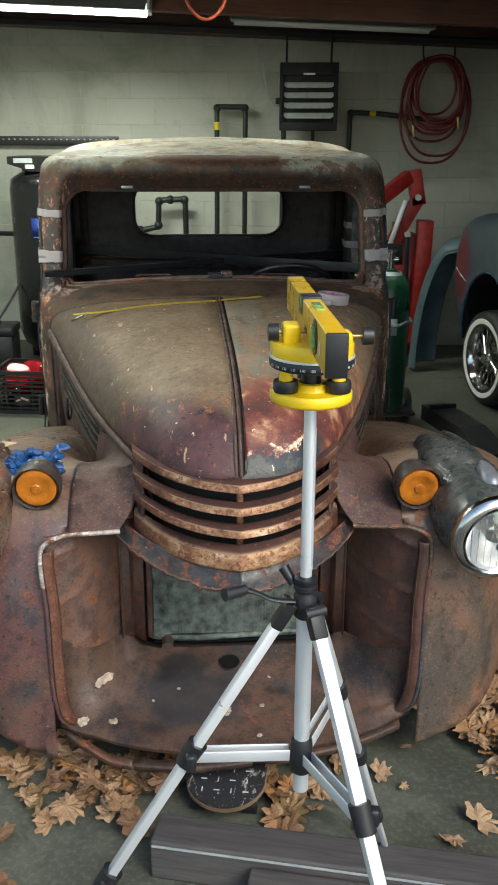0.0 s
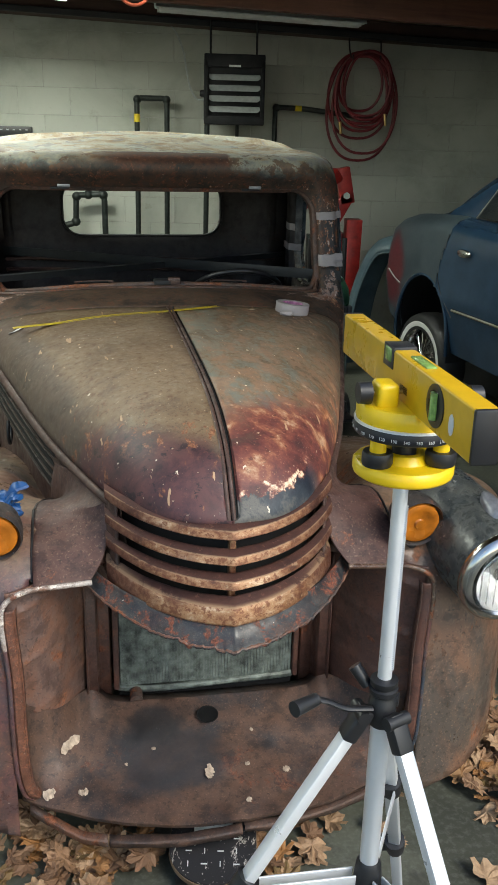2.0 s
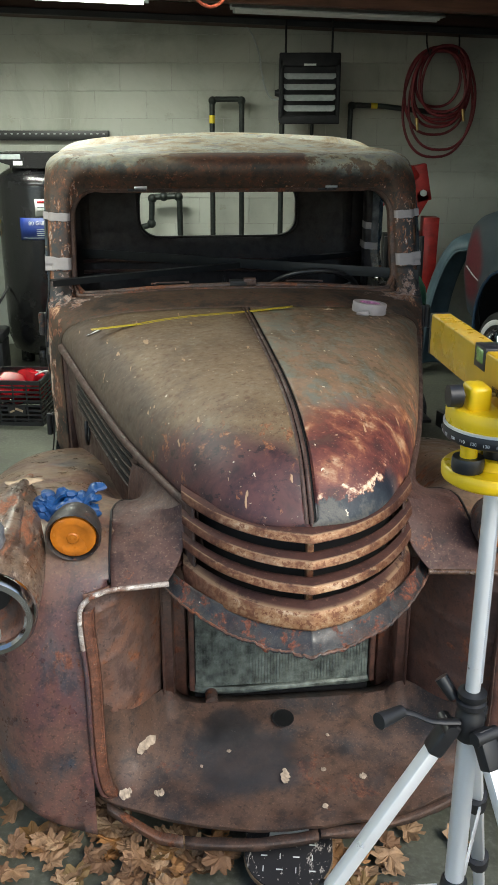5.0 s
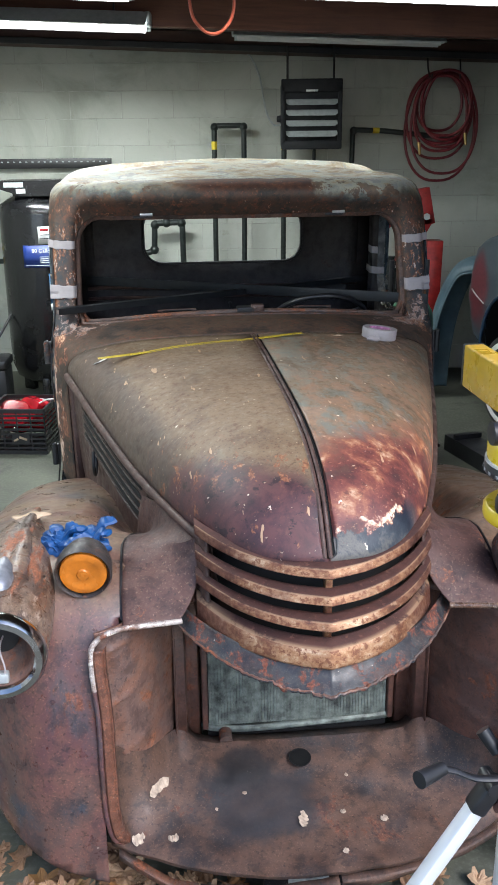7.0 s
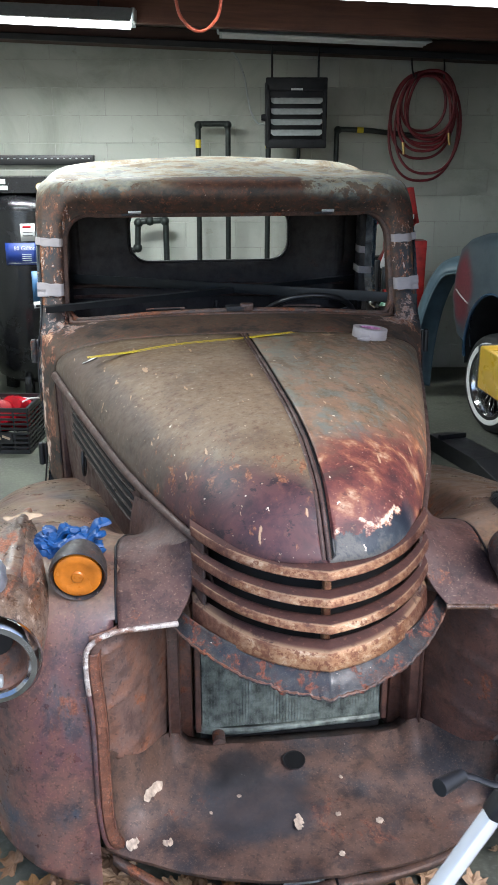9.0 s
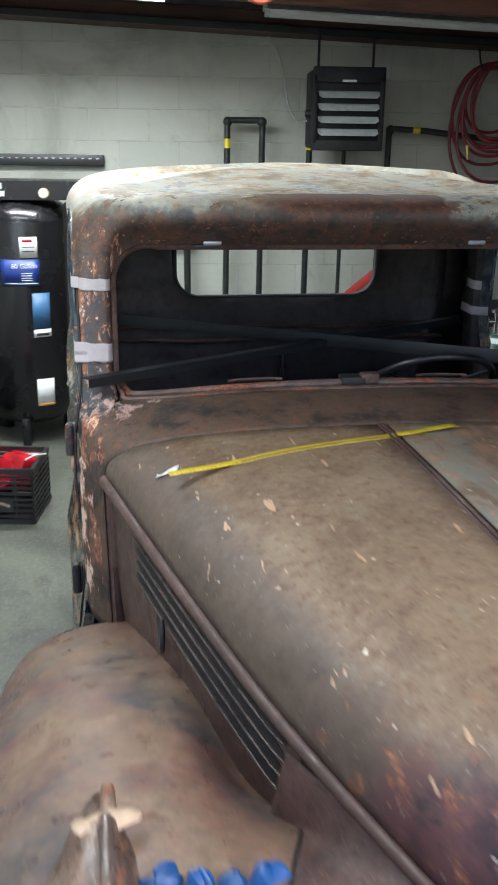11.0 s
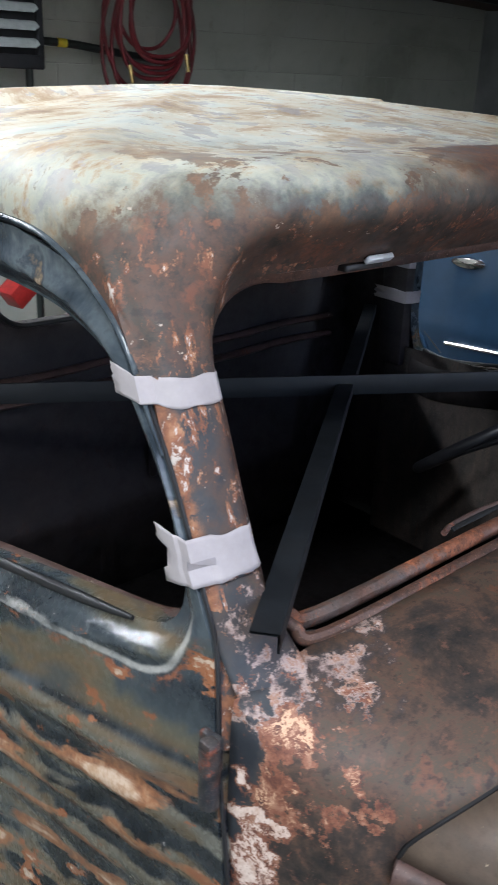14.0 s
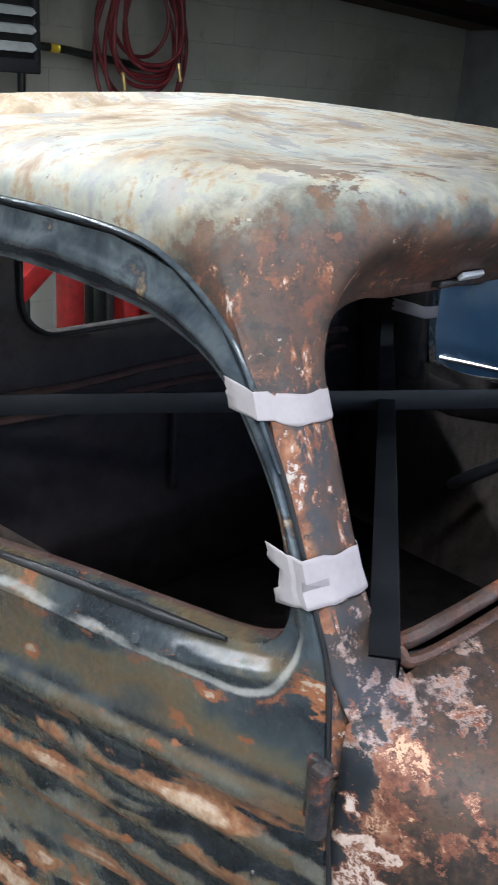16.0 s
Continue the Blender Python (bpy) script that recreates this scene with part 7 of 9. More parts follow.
fixture((-1.50, 5.26, 2.53), 1.50, True, "lit twin-tube fluorescent light in front of the joist")
fixture((0.66, 5.52, 2.605), 1.62, True, "lit twin-tube fluorescent light in front of the joist")
fixture((0.40, 6.78, 2.52), 1.36, False, "unlit fluorescent light with grey reflector behind the joist")

# orange cord that droops from the joist
bm = bmesh.new()
tube(bm, bezier([(-0.50, 5.72, 2.82), (-0.49, 5.72, 2.52), (-0.44, 5.72, 2.42), (-0.37, 5.72, 2.385), (-0.30, 5.72, 2.42), (-0.255, 5.72, 2.52), (-0.25, 5.72, 2.82)], 8), 0.009, 8)
single("hanging_cord", bm, M_CORD, "orange-red cord drooping in a loop from the ceiling", "cord")

# ---------------------------------------------------------------- back wall fittings
WY = 7.9


def pipe(name, pts, r, label, marks=(), rings=()):
    ob = thing(name, label, "pipe", None, "wall pipes")
    bm = bmesh.new()
    tube(bm, pts, r, 12)
    part("pipe_run", bm, M_PIPE, ob)
    for p in rings:
        bm = bmesh.new()
        bmesh.ops.create_uvsphere(bm, u_segments=14, v_segments=10, radius=r * 1.55, matrix=Matrix.Translation(p))
        part("elbow", bm, M_PIPE, ob, "cast iron elbow")
    for a, b in marks:
        bm = bmesh.new()
        rod(bm, a, b, r * 1.06, seg=14, caps=False)
        part("pipe_label", bm, M_YTAPE, ob, "yellow pipe label")
    return ob


def bend(pts, r=0.03):
    """A polyline with its corners rounded."""
    P = [Vector(p) for p in pts]
    out = [P[0]]
    for a, b, c in zip(P, P[1:], P[2:]):
        p, q = b + (a - b).normalized() * r, b + (c - b).normalized() * r
        out += [p.lerp(b, t).lerp(b.lerp(q, t), t) for t in (0, 0.25, 0.5, 0.75, 1)]
    return out + [P[-1]]


PY = 7.74
pipe("gas_pipe", bend([(-0.475, PY, 0.0), (-0.465, PY, 1.965), (-0.235, PY, 1.965), (-0.245, PY, 0.0)]), 0.021, "black iron pipe looped up the block wall",
     [((-0.466, PY, 1.79), (-0.466, PY, 1.85))], [(-0.462, PY, 1.955), (-0.238, PY, 1.955)])
pipe("gas_pipe", [(0.075, PY - 0.03, 1.90), (0.065, PY, 0.0)], 0.021, "straight black iron pipe below the heater", [((0.074, PY - 0.03, 1.785), (0.074, PY - 0.03, 1.845))])
pipe("gas_pipe", [(0.31, PY, 1.90), (0.30, PY, 0.0)], 0.014, "thin black pipe below the heater")
pipe("gas_pipe", bend([(0.59, PY, 0.0), (0.605, PY, 1.925), (0.85, PY, 1.915), (1.42, PY, 1.850)]), 0.020, "black iron pipe turning along the wall behind the hose",
     [((0.76, PY, 1.919), (0.81, PY, 1.917))], [(0.612, PY, 1.918)])
pipe("gas_pipe", bend([(-1.30, PY, 0.985), (-1.12, PY, 0.985), (-0.965, PY, 1.02), (-0.955, PY, 1.235), (-0.735, PY, 1.245), (-0.73, PY, 0.0)], 0.035), 0.024,
     "black iron pipe with unions and elbows low on the wall", (), [(-1.12, PY, 0.99), (-0.965, PY, 1.03), (-0.952, PY, 1.225), (-0.742, PY, 1.238), (-0.86, PY, 1.24)])

# unit heater
heater = thing("unit_heater", "black unit heater with grey louvers hung before the wall", "heater", pose(0.262, 7.335, 2.03))
bm = bmesh.new()
box(bm, (0, 0.19, 0), (0.43, 0.42, 0.46), None, 0.015)
part("case", bm, M_HEATER, heater)
bm = bmesh.new()
box(bm, (0, -0.03, 0.19), (0.44, 0.03, 0.09), None, 0.008)
box(bm, (0, -0.03, -0.215), (0.44, 0.03, 0.06), None, 0.008)
for s in (-1, 1):
    box(bm, (s * 0.205, -0.03, -0.01), (0.03, 0.03, 0.40), None, 0.006)
part("front_frame", bm, M_HEATER, heater)
for k in range(4):
    bm = bmesh.new()
    z = 0.075 - 0.072 * k
    rows = []
    for x, cut in ((-0.185, 0.02), (-0.165, 0.006), (0.165, 0.006), (0.185, 0.02)):
        rows.append([(x, -0.075, z - 0.02 + cut), (x, -0.045, z + 0.018), (x, -0.015, z + 0.026), (x, -0.02, z + 0.02), (x, -0.05, z + 0.012), (x, -0.072, z - 0.024 + cut)])
    sheet(bm, rows, True)
    part("louver", bm, M_GALV, heater, "grey metal louver", smooth=0)
bm = bmesh.new()
box(bm, (0, -0.047, 0.155), (0.085, 0.003, 0.014))
part("name_plate", bm, M_GALV, heater, smooth=0)
bm = bmesh.new()
rod(bm, (-0.215, 0.1, -0.03), (-0.25, 0.1, -0.03), 0.028, 0.02)
part("side_knob", bm, M_HEATER, heater)
for s in (-1, 1):
    bm = bmesh.new()
    rod(bm, (s * 0.17, 0.15, 0.22), (s * 0.17, 0.15, 0.47), 0.008, seg=8)
    part("hanger_rod", bm, M_RUBBER, heater)
bm = bmesh.new()
tube(bm, bezier([(-0.24, 7.80, 2.52), (-0.162, 7.86, 2.44), (-0.105, 7.85, 2.30), (-0.085, 7.83, 2.18), (-0.055, 7.80, 2.05), (0.0, 7.72, 1.965), (0.09, 7.58, 1.975)], 8), 0.007, 8)
single("heater_cable", bm, M_GALV, "grey cable running down the wall to the heater", "cable")

# hose coil
hose = thing("air_hose", "coiled red rubber air hose hanging on the block wall", "hose", pose(1.27, 7.66, 1.965) @ Matrix.Diagonal((0.93, 1, 0.92, 1)))
rng = random.Random(11)
for k in range(9):
    bm = bmesh.new()
    w = (0.30, 0.285, 0.25, 0.23, 0.21, 0.27, 0.19, 0.24, 0.205)[k]
    top, low = 0.40 - 0.012 * (k % 4), (-0.46, -0.40, -0.16, -0.22, -0.10, -0.28, -0.06, -0.19, -0.13)[k]
    dx, tilt = rng.uniform(-0.03, 0.03), rng.uniform(-0.05, 0.05)
    pts = []
    for i in range(44):
        a = 2 * math.pi * i / 44
        x = w * math.copysign(abs(math.sin(a)) ** 0.8, math.sin(a)) * (0.94 - 0.06 * math.cos(a))
        z = (top + low) / 2 + (top - low) / 2 * math.cos(a)
        pts.append((x + dx + tilt * z, -0.03 * (k % 5) + 0.05 + 0.015 * math.sin(3 * a + k), z))
    tube(bm, pts, 0.0115, 8, True)
    part("hose_loop", bm, M_REDHOSE, hose)
for x in (-0.13, 0.13):
    bm = bmesh.new()
    tube(bm, bezier([(x, 0.05, 0.55), (x, 0.0, 0.42), (x * 0.9, -0.06, 0.34), (x * 0.85, -0.09, 0.37)], 6), 0.007, 6)
    part("hook", bm, M_RUBBER, hose)
for x, z in ((-0.19, -0.20), (0.18, -0.13)):
    bm = bmesh.new()
    rod(bm, (x, -0.07, z + 0.05), (x + 0.01, -0.08, z - 0.045), 0.014, 0.010, 10)
    part("brass_fitting", bm, M_BRASS, hose, "brass hose fitting")

# slotted black rail on the wall
rail = thing("wall_rail", "black slotted metal rail screwed along the block wall", "rail", pose(-2.18, 7.86, 1.70))
bm = bmesh.new()
box(bm, (0, 0, 0), (1.78, 0.05, 0.075), None, 0.004)
part("rail_body", bm, M_BLACKP, rail)
bm = bmesh.new()
for i in range(36):
    box(bm, (-0.85 + 1.7 * i / 35, -0.0265, 0.012), (0.016, 0.003, 0.008))
tagged(part("rail_slot", bm, M_GALV, rail, smooth=0), kind="stuff")

# ---------------------------------------------------------------- compressor corner
comp = thing("air_compressor", "tall black air compressor tank with blue and white labels", "compressor", pose(-1.725, 7.2, 0))
bm = bmesh.new()
R = 0.305
turned(bm, [(0.001, 0.10), (0.16, 0.11), (0.27, 0.17), (R, 0.28), (R, 1.36), (0.29, 1.43), (0.20, 1.49), (0.10, 1.515), (0.001, 1.52)], None, 48)
part("tank", bm, M_BLACKPAINT, comp)
for k in range(3):
    bm = bmesh.new()
    a = radians(30 + 120 * k)
    box(bm, (0.25 * math.cos(a), 0.25 * math.sin(a), 0.09), (0.10, 0.05, 0.18), pose(0, 0, 0, 0, 0, math.degrees(a)), 0.006)
    part("foot", bm, M_BLACKPAINT, comp)
bm = bmesh.new()
box(bm, (0.06, -0.02, 1.590), (0.62, 0.42, 0.012), None, 0.004)
prism(bm, [(-0.25, 0.045), (0.37, 0.045), (0.37, -0.06), (-0.08, -0.06), (-0.25, -0.005)], pose(0, -0.224, 1.55, 90, 0, 0), 0.012)
box(bm, (-0.12, -0.20, 1.52), (0.05, 0.05, 0.06), None, 0.004)
part("top_platform", bm, M_BLACKPAINT, comp)
bm = bmesh.new()
box(bm, (-0.13, -0.240, 1.568), (0.14, 0.004, 0.034), None, 0.001)
part("platform_label", bm, M_GALV, comp, "grey rating plate", smooth=0)
bm = bmesh.new()
box(bm, (-0.08, -0.241, 1.525), (0.066, 0.004, 0.030), None, 0.001)
part("platform_label", bm, M_WHITE, comp, smooth=0)
bm = bmesh.new()
rod(bm, (0.18, -0.20, 1.53), (0.18, -0.250, 1.53), 0.030)
g = part("pressure_gauge", bm, M_BRASS, comp)
bm = bmesh.new()
rod(bm, (0.18, -0.251, 1.53), (0.18, -0.254, 1.53), 0.025)
part("gauge_face", bm, M_WHITE, g)


def wrap(name, a0, a1, z0, z1, mat, grow=0.003, label=""):
    """A label bent round the tank; the angle counts from straight ahead to the right."""
    bm = bmesh.new()
    rows = []
    for i in range(9):
        a = radians(-90 + a0 + (a1 - a0) * i / 8)
        rows.append([((R + grow) * math.cos(a), (R + grow) * math.sin(a), z) for z in (z0, z1)])
    sheet(bm, rows)
    return part(name, bm, mat, comp, label, solid=0.001)


wrap("tank_label", 6, 25, 1.165, 1.285, M_WHITE, label="white printed label")
wrap("tank_label", -16, 26, 1.00, 1.155, M_BLUELBL, label="blue capacity label")
wrap("tank_label", 16, 36, 0.74, 0.955, M_LBLUE, label="light blue label")
wrap("tank_label", 16, 36, 0.69, 0.738, M_WHITE, label="white label")
wrap("tank_label", 16, 36, 0.26, 0.43, M_WHITE, label="white warning label")
wrap("label_band", 16, 36, 0.262, 0.275, M_ORANGE, 0.005)
for k in range(4):
    wrap("label_text_bar", 6, 18, 1.072 - 0.014 * k, 1.077 - 0.014 * k, M_GALV, 0.005)
wrap("label_text_bar", -13, 24, 1.012, 1.016, M_GALV, 0.005)
wrap("label_text_bar", 9, 20, 1.255, 1.272, M_REDLENS, 0.005)
wrap("label_text_bar", 9, 22, 1.20, 1.206, M_RUBBER, 0.005)
wrap("label_text_bar", 9, 22, 1.225, 1.231, M_RUBBER, 0.005)
wrap("label_text_bar", 19, 33, 0.70, 0.715, M_RUBBER, 0.005)
fc = bpy.data.curves.new("capacity_text", "FONT")
fc.body, fc.size, fc.align_x, fc.extrude = "80 Gallon", 0.038, "CENTER", 0.0006
ft = new("capacity_text", fc)
ft.data.materials.append(M_WHITE)
ft.parent = comp
ft.matrix_local = pose((R + 0.008) * math.cos(radians(-80)), (R + 0.008) * math.sin(radians(-80)), 1.105, 90, 0, 10)

# outlet pipe and yellow valve on the wall
pipe("air_pipe", [(-3.2, 7.6, 0.985), (-2.02, 7.42, 0.985)], 0.020, "black air pipe from the tank to the wall")
valve = thing("air_valve", "brass valve with a yellow handwheel on the air pipe", "valve", pose(-2.34, 7.44, 0.99))
bm = bmesh.new()
rod(bm, (-0.06, 0, 0), (0.06, 0, 0), 0.032, seg=12)
rod(bm, (0, 0, 0), (0, 0, 0.09), 0.014, seg=10)
part("valve_body", bm, M_BRASS, valve)
bm = bmesh.new()
tube(bm, [(0.048 * math.cos(a), 0.048 * math.sin(a), 0.095) for a in [2 * math.pi * i / 20 for i in range(20)]], 0.010, 8, True)
box(bm, (0, 0, 0.095), (0.09, 0.014, 0.010))
part("handwheel", bm, M_YTAPE, valve)

# tool case
case = thing("tool_case", "black plastic tool case on the floor beside the compressor", "tool case", pose(-2.15, 6.75, 0, 0, 0, 4))
bm = bmesh.new()
box(bm, (0, 0, 0.16), (0.40, 0.26, 0.30), None, 0.02)
part("case_body", bm, M_BLACKP, case)
bm = bmesh.new()
box(bm, (0, 0, 0.345), (0.42, 0.28, 0.07), None, 0.02)
part("case_lid", bm, M_BLACKP, case)
bm = bmesh.new()
tube(bm, bezier([(-0.08, 0, 0.375), (-0.07, 0, 0.41), (0.07, 0, 0.41), (0.08, 0, 0.375)], 6), 0.011, 8)
part("case_handle", bm, M_BLACKP, case)
bm = bmesh.new()
tube(bm, bezier([(-2.10, 6.85, 0.40), (-1.98, 7.0, 0.62), (-1.90, 7.2, 0.85)], 8), 0.010, 8)
single("black_lead", bm, M_RUBBER, "black lead rising from the tool case", "cable")

# milk crate with taillights
crate = thing("milk_crate", "black plastic lattice crate on the concrete holding red taillights", "crate", pose(-1.62, 5.86, 0, 0, 0, -3))
S = 0.345
for k in range(10):
    bm = bmesh.new()
    z = 0.012 + 0.265 * k / 9
    t = 0.013 if k in (0, 9) else 0.007
    for sx, sy, lx, ly in ((0, -1, S, t), (0, 1, S, t), (-1, 0, t, S), (1, 0, t, S)):
        box(bm, (sx * S / 2, sy * S / 2, z), (lx + 0.004, ly + 0.004, 0.026 if k in (0, 9) else 0.012))
    part("crate_band", bm, M_BLACKP, crate, smooth=0)
for k in range(5):
    for axis_i in range(2):
        for s in (-1, 1):
            bm = bmesh.new()
            o = -S / 2 + S * k / 4
            c = (o, s * S / 2, 0.145) if axis_i == 0 else (s * S / 2, o, 0.145)
            box(bm, c, (0.008, 0.008, 0.27))
            part("crate_rib", bm, M_BLACKP, crate, smooth=0)
bm = bmesh.new()
box(bm, (0, 0, 0.008), (S, S, 0.012))
part("crate_floor", bm, M_BLACKP, crate, smooth=0)
bm = bmesh.new()
box(bm, (0.02, -S / 2 - 0.008, 0.10), (0.11, 0.004, 0.07))
part("crate_sign", bm, M_RUBBER, crate, smooth=0)
bm = bmesh.new()
box(bm, (0.035, -S / 2 - 0.0115, 0.105), (0.05, 0.003, 0.014), pose(0, 0, 0, 0, 20, 0))
box(bm, (-0.01, -S / 2 - 0.0115, 0.095), (0.03, 0.003, 0.012), pose(0, 0, 0, 0, -25, 0))
part("sign_mark", bm, M_CARD, crate, smooth=0)
for i, (x, y, rz, w) in enumerate(((-0.05, -0.02, 8, 0.21), (0.07, 0.04, -24, 0.18))):
    tl = thing("taillight", "red plastic car taillight lying in the crate", "taillight", pose(-1.62 + x, 5.86 + y, 0.20, 62, 12, rz), "taillights in the crate")
    bm = bmesh.new()
    rows = []
    for k in range(9):
        t = k / 8
        r = 0.5 + 0.5 * math.sin(math.pi * (0.15 + 0.7 * t))
        rows.append([Vector((w / 2 * r * math.copysign(abs(math.cos(a)) ** 0.6, math.cos(a)), 0.10 * r * math.copysign(abs(math.sin(a)) ** 0.6, math.sin(a)), -0.13 + 0.26 * t)) for a in [2 * math.pi * j / 24 for j in range(24)]])
    vs = sheet(bm, rows, True)
    bm.faces.new(vs[0]), bm.faces.new(vs[-1])
    part("lens", bm, M_REDLENS, tl)
    bm = bmesh.new()
    box(bm, (0.01, -0.095, 0.03), (0.012, 0.012, 0.18), None, 0.003)
    part("lens_rib", bm, M_CHROME, tl)
bm = bmesh.new()
tube(bm, bezier([(-1.52, 5.80, 0.29), (-1.46, 5.82, 0.315), (-1.42, 5.88, 0.30), (-1.46, 5.92, 0.285), (-1.52, 5.88, 0.30)], 8), 0.005, 6)
single("white_wire", bm, M_WHITE, "white wire curled on the crate's rim", "wire")
# orange cord beside the crate and a timber batten
bm = bmesh.new()
tube(bm, bezier([(-2.35, 5.95, 0.36), (-2.10, 5.9, 0.46), (-1.97, 5.9, 0.44), (-1.98, 5.9, 0.32), (-2.06, 5.9, 0.22), (-2.02, 5.88, 0.10), (-1.97, 5.86, 0.03), (-2.2, 5.8, 0.012), (-2.5, 5.8, 0.012)], 8), 0.009, 8)
single("extension_cord", bm, M_CORD, "orange-red extension cord looped onto the floor", "cord")
bm = bmesh.new()
box(bm, (-2.25, 6.35, 0.05), (0.75, 0.09, 0.10), pose(0, 0, 0, 0, 0, 3), 0.005)
single("timber_batten", bm, wood("pale_batten", (0.20, 0.15, 0.10), (0.30, 0.24, 0.17)), "pale timber batten lying on the floor", "batten", smooth=0)

# ---------------------------------------------------------------- gas cylinder on its cart
cart = thing("cylinder_cart", "black steel cart that carries the gas cylinder", "cart", pose(0.80, 5.62, 0, 0, 0, 8))
for x in (-0.13, 0.085):
    bm = bmesh.new()
    tube(bm, bezier([(x, 0.13, 0.10), (x, 0.14, 0.7), (x, 0.15, 1.16)], 6), 0.016, 8)
    part("cart_rail", bm, M_BLACKP, cart)
bm = bmesh.new()
box(bm, (-0.03, 0.0, 0.10), (0.30, 0.30, 0.02), None, 0.004)
part("cart_plate", bm, M_BLACKP, cart)
bm = bmesh.new()
box(bm, (-0.03, 0.12, 1.06), (0.16, 0.02, 0.13), None, 0.004)
part("cart_panel", bm, M_BLACKP, cart)
for x in (-0.19, 0.13):
    bm = bmesh.new()
    turned(bm, [(0.02, -0.022), (0.085, -0.02), (0.10, -0.012), (0.10, 0.012), (0.085, 0.02), (0.02, 0.022)], pose(x, 0.12, 0.10, 0, 90, 0), 24)
    w = part("cart_wheel", bm, M_RUBBER, cart)
    bm = bmesh.new()
    turned(bm, [(0.02, -0.025), (0.05, -0.024), (0.05, 0.024), (0.02, 0.025)], pose(x, 0.12, 0.10, 0, 90, 0), 16)
    part("wheel_hub", bm, M_GALV, w)
bm = bmesh.new()
tube(bm, [(0.140 * math.cos(a) - 0.055, -0.05 + 0.140 * math.sin(a), 0.68 + 0.012 * math.sin(5 * a)) for a in [radians(180 + 190 * i / 30) for i in range(31)]], 0.008, 6)
part("cart_chain", bm, M_DULLMETAL, cart, "dull grey safety chain")
cyl = thing("gas_cylinder", "dark green gas cylinder chained upright on the cart", "gas cylinder", pose(0.745, 5.57, 0.11))
bm = bmesh.new()
turned(bm, [(0.10, 0.0), (0.125, 0.015), (0.127, 0.06), (0.127, 0.73), (0.118, 0.79), (0.085, 0.845), (0.045, 0.87), (0.04, 0.885)], None, 36)
part("cylinder_body", bm, M_GREEN, cyl)
bm = bmesh.new()
rod(bm, (0, 0, 0.88), (0, 0, 0.98), 0.020, seg=12)
rod(bm, (-0.045, 0, 0.94), (0.045, 0, 0.94), 0.014, seg=12)
turned(bm, [(0.001, 0.98), (0.034, 0.982), (0.034, 0.995), (0.001, 1.0)], None, 16)
part("valve", bm, M_CHROME, cyl, "chrome cylinder valve")
bm = bmesh.new()
turned(bm, [(0.060, 0.865), (0.078, 0.84), (0.080, 0.845), (0.062, 0.872)], None, 24, False)
part("neck_ring", bm, M_GALV, cyl)
bm = bmesh.new()
rows = [[(0.130 * math.cos(a), 0.130 * math.sin(a), z) for z in (0.50, 0.60)] for a in [radians(-110 + 40 * i / 6) for i in range(7)]]
sheet(bm, rows)
part("cylinder_label", bm, M_GALV, cyl, solid=0.001)

# ---------------------------------------------------------------- red engine hoist
hoist = thing("engine_hoist", "red folded engine hoist standing against the wall", "engine hoist", pose(1.16, 7.38, 0))


def beam(name, a, b, w, h, mat, parent, label=""):
    a, b = Vector(a), Vector(b)
    bm = bmesh.new()
    q = (b - a).to_track_quat("X", "Y").to_matrix().to_4x4()
    box(bm, (a + b) / 2, ((b - a).length, w, h), q, 0.006)
    return part(name, bm, mat, parent, label, smooth=30)


beam("mast", (0.03, 0, 0.10), (0.045, 0, 1.12), 0.12, 0.15, M_RED, hoist)
beam("mast_back", (-0.14, 0.03, 0.12), (-0.16, 0.03, 1.10), 0.09, 0.13, M_RED, hoist)
beam("boom", (-0.97, -0.20, 0.78), (-0.10, -0.03, 1.46), 0.10, 0.12, M_RED, hoist)
beam("boom_end", (-0.075, -0.03, 1.50), (-0.02, -0.03, 1.24), 0.11, 0.11, M_RED, hoist)
beam("boom_link", (-0.02, -0.03, 1.30), (-0.21, -0.03, 0.95), 0.10, 0.11, M_RED, hoist)
beam("folded_leg", (-0.39, 0.20, 0.08), (-0.39, 0.20, 0.98), 0.10, 0.135, M_RED, hoist)
beam("folded_leg", (-0.05, 0.20, 0.08), (-0.05, 0.20, 1.00), 0.10, 0.24, M_RED, hoist)
beam("jack_body", (-0.243, 0.18, 0.10), (-0.243, 0.18, 0.98), 0.09, 0.10, M_PIPE, hoist, "dark hydraulic jack body")
beam("ram", (-0.13, -0.10, 1.28), (-0.24, -0.10, 0.92), 0.035, 0.035, M_ALU, hoist, "silver hydraulic ram")
beam("base_leg", (-0.2, -0.25, 0.11), (0.1, 0.15, 0.11), 0.09, 0.10, M_RED, hoist)
beam("base_leg", (-0.55, 0.1, 0.11), (0.2, 0.1, 0.11), 0.09, 0.10, M_RED, hoist)
for x, z in ((-0.035, 1.30), (-0.10, 1.02)):
    bm = bmesh.new()
    rod(bm, (x, -0.085, z), (x, -0.11, z), 0.026, seg=6)
    part("bolt", bm, M_GALV, hoist)
for x, y in ((-0.18, -0.24), (0.10, 0.12), (-0.5, 0.1)):
    bm = bmesh.new()
    turned(bm, [(0.012, -0.02), (0.045, -0.02), (0.05, 0), (0.045, 0.02), (0.012, 0.02)], pose(x, y, 0.05, 0, 90, 20), 18)
    part("caster", bm, M_GALV, hoist)
bm = bmesh.new()
box(bm, (-0.20, -0.084, 1.375), (0.11, 0.003, 0.022), pose(0, 0, 0, 0, -38, 0))
part("load_plate", bm, M_WHITE, hoist, "pale lettering plate", smooth=0)
bm = bmesh.new()
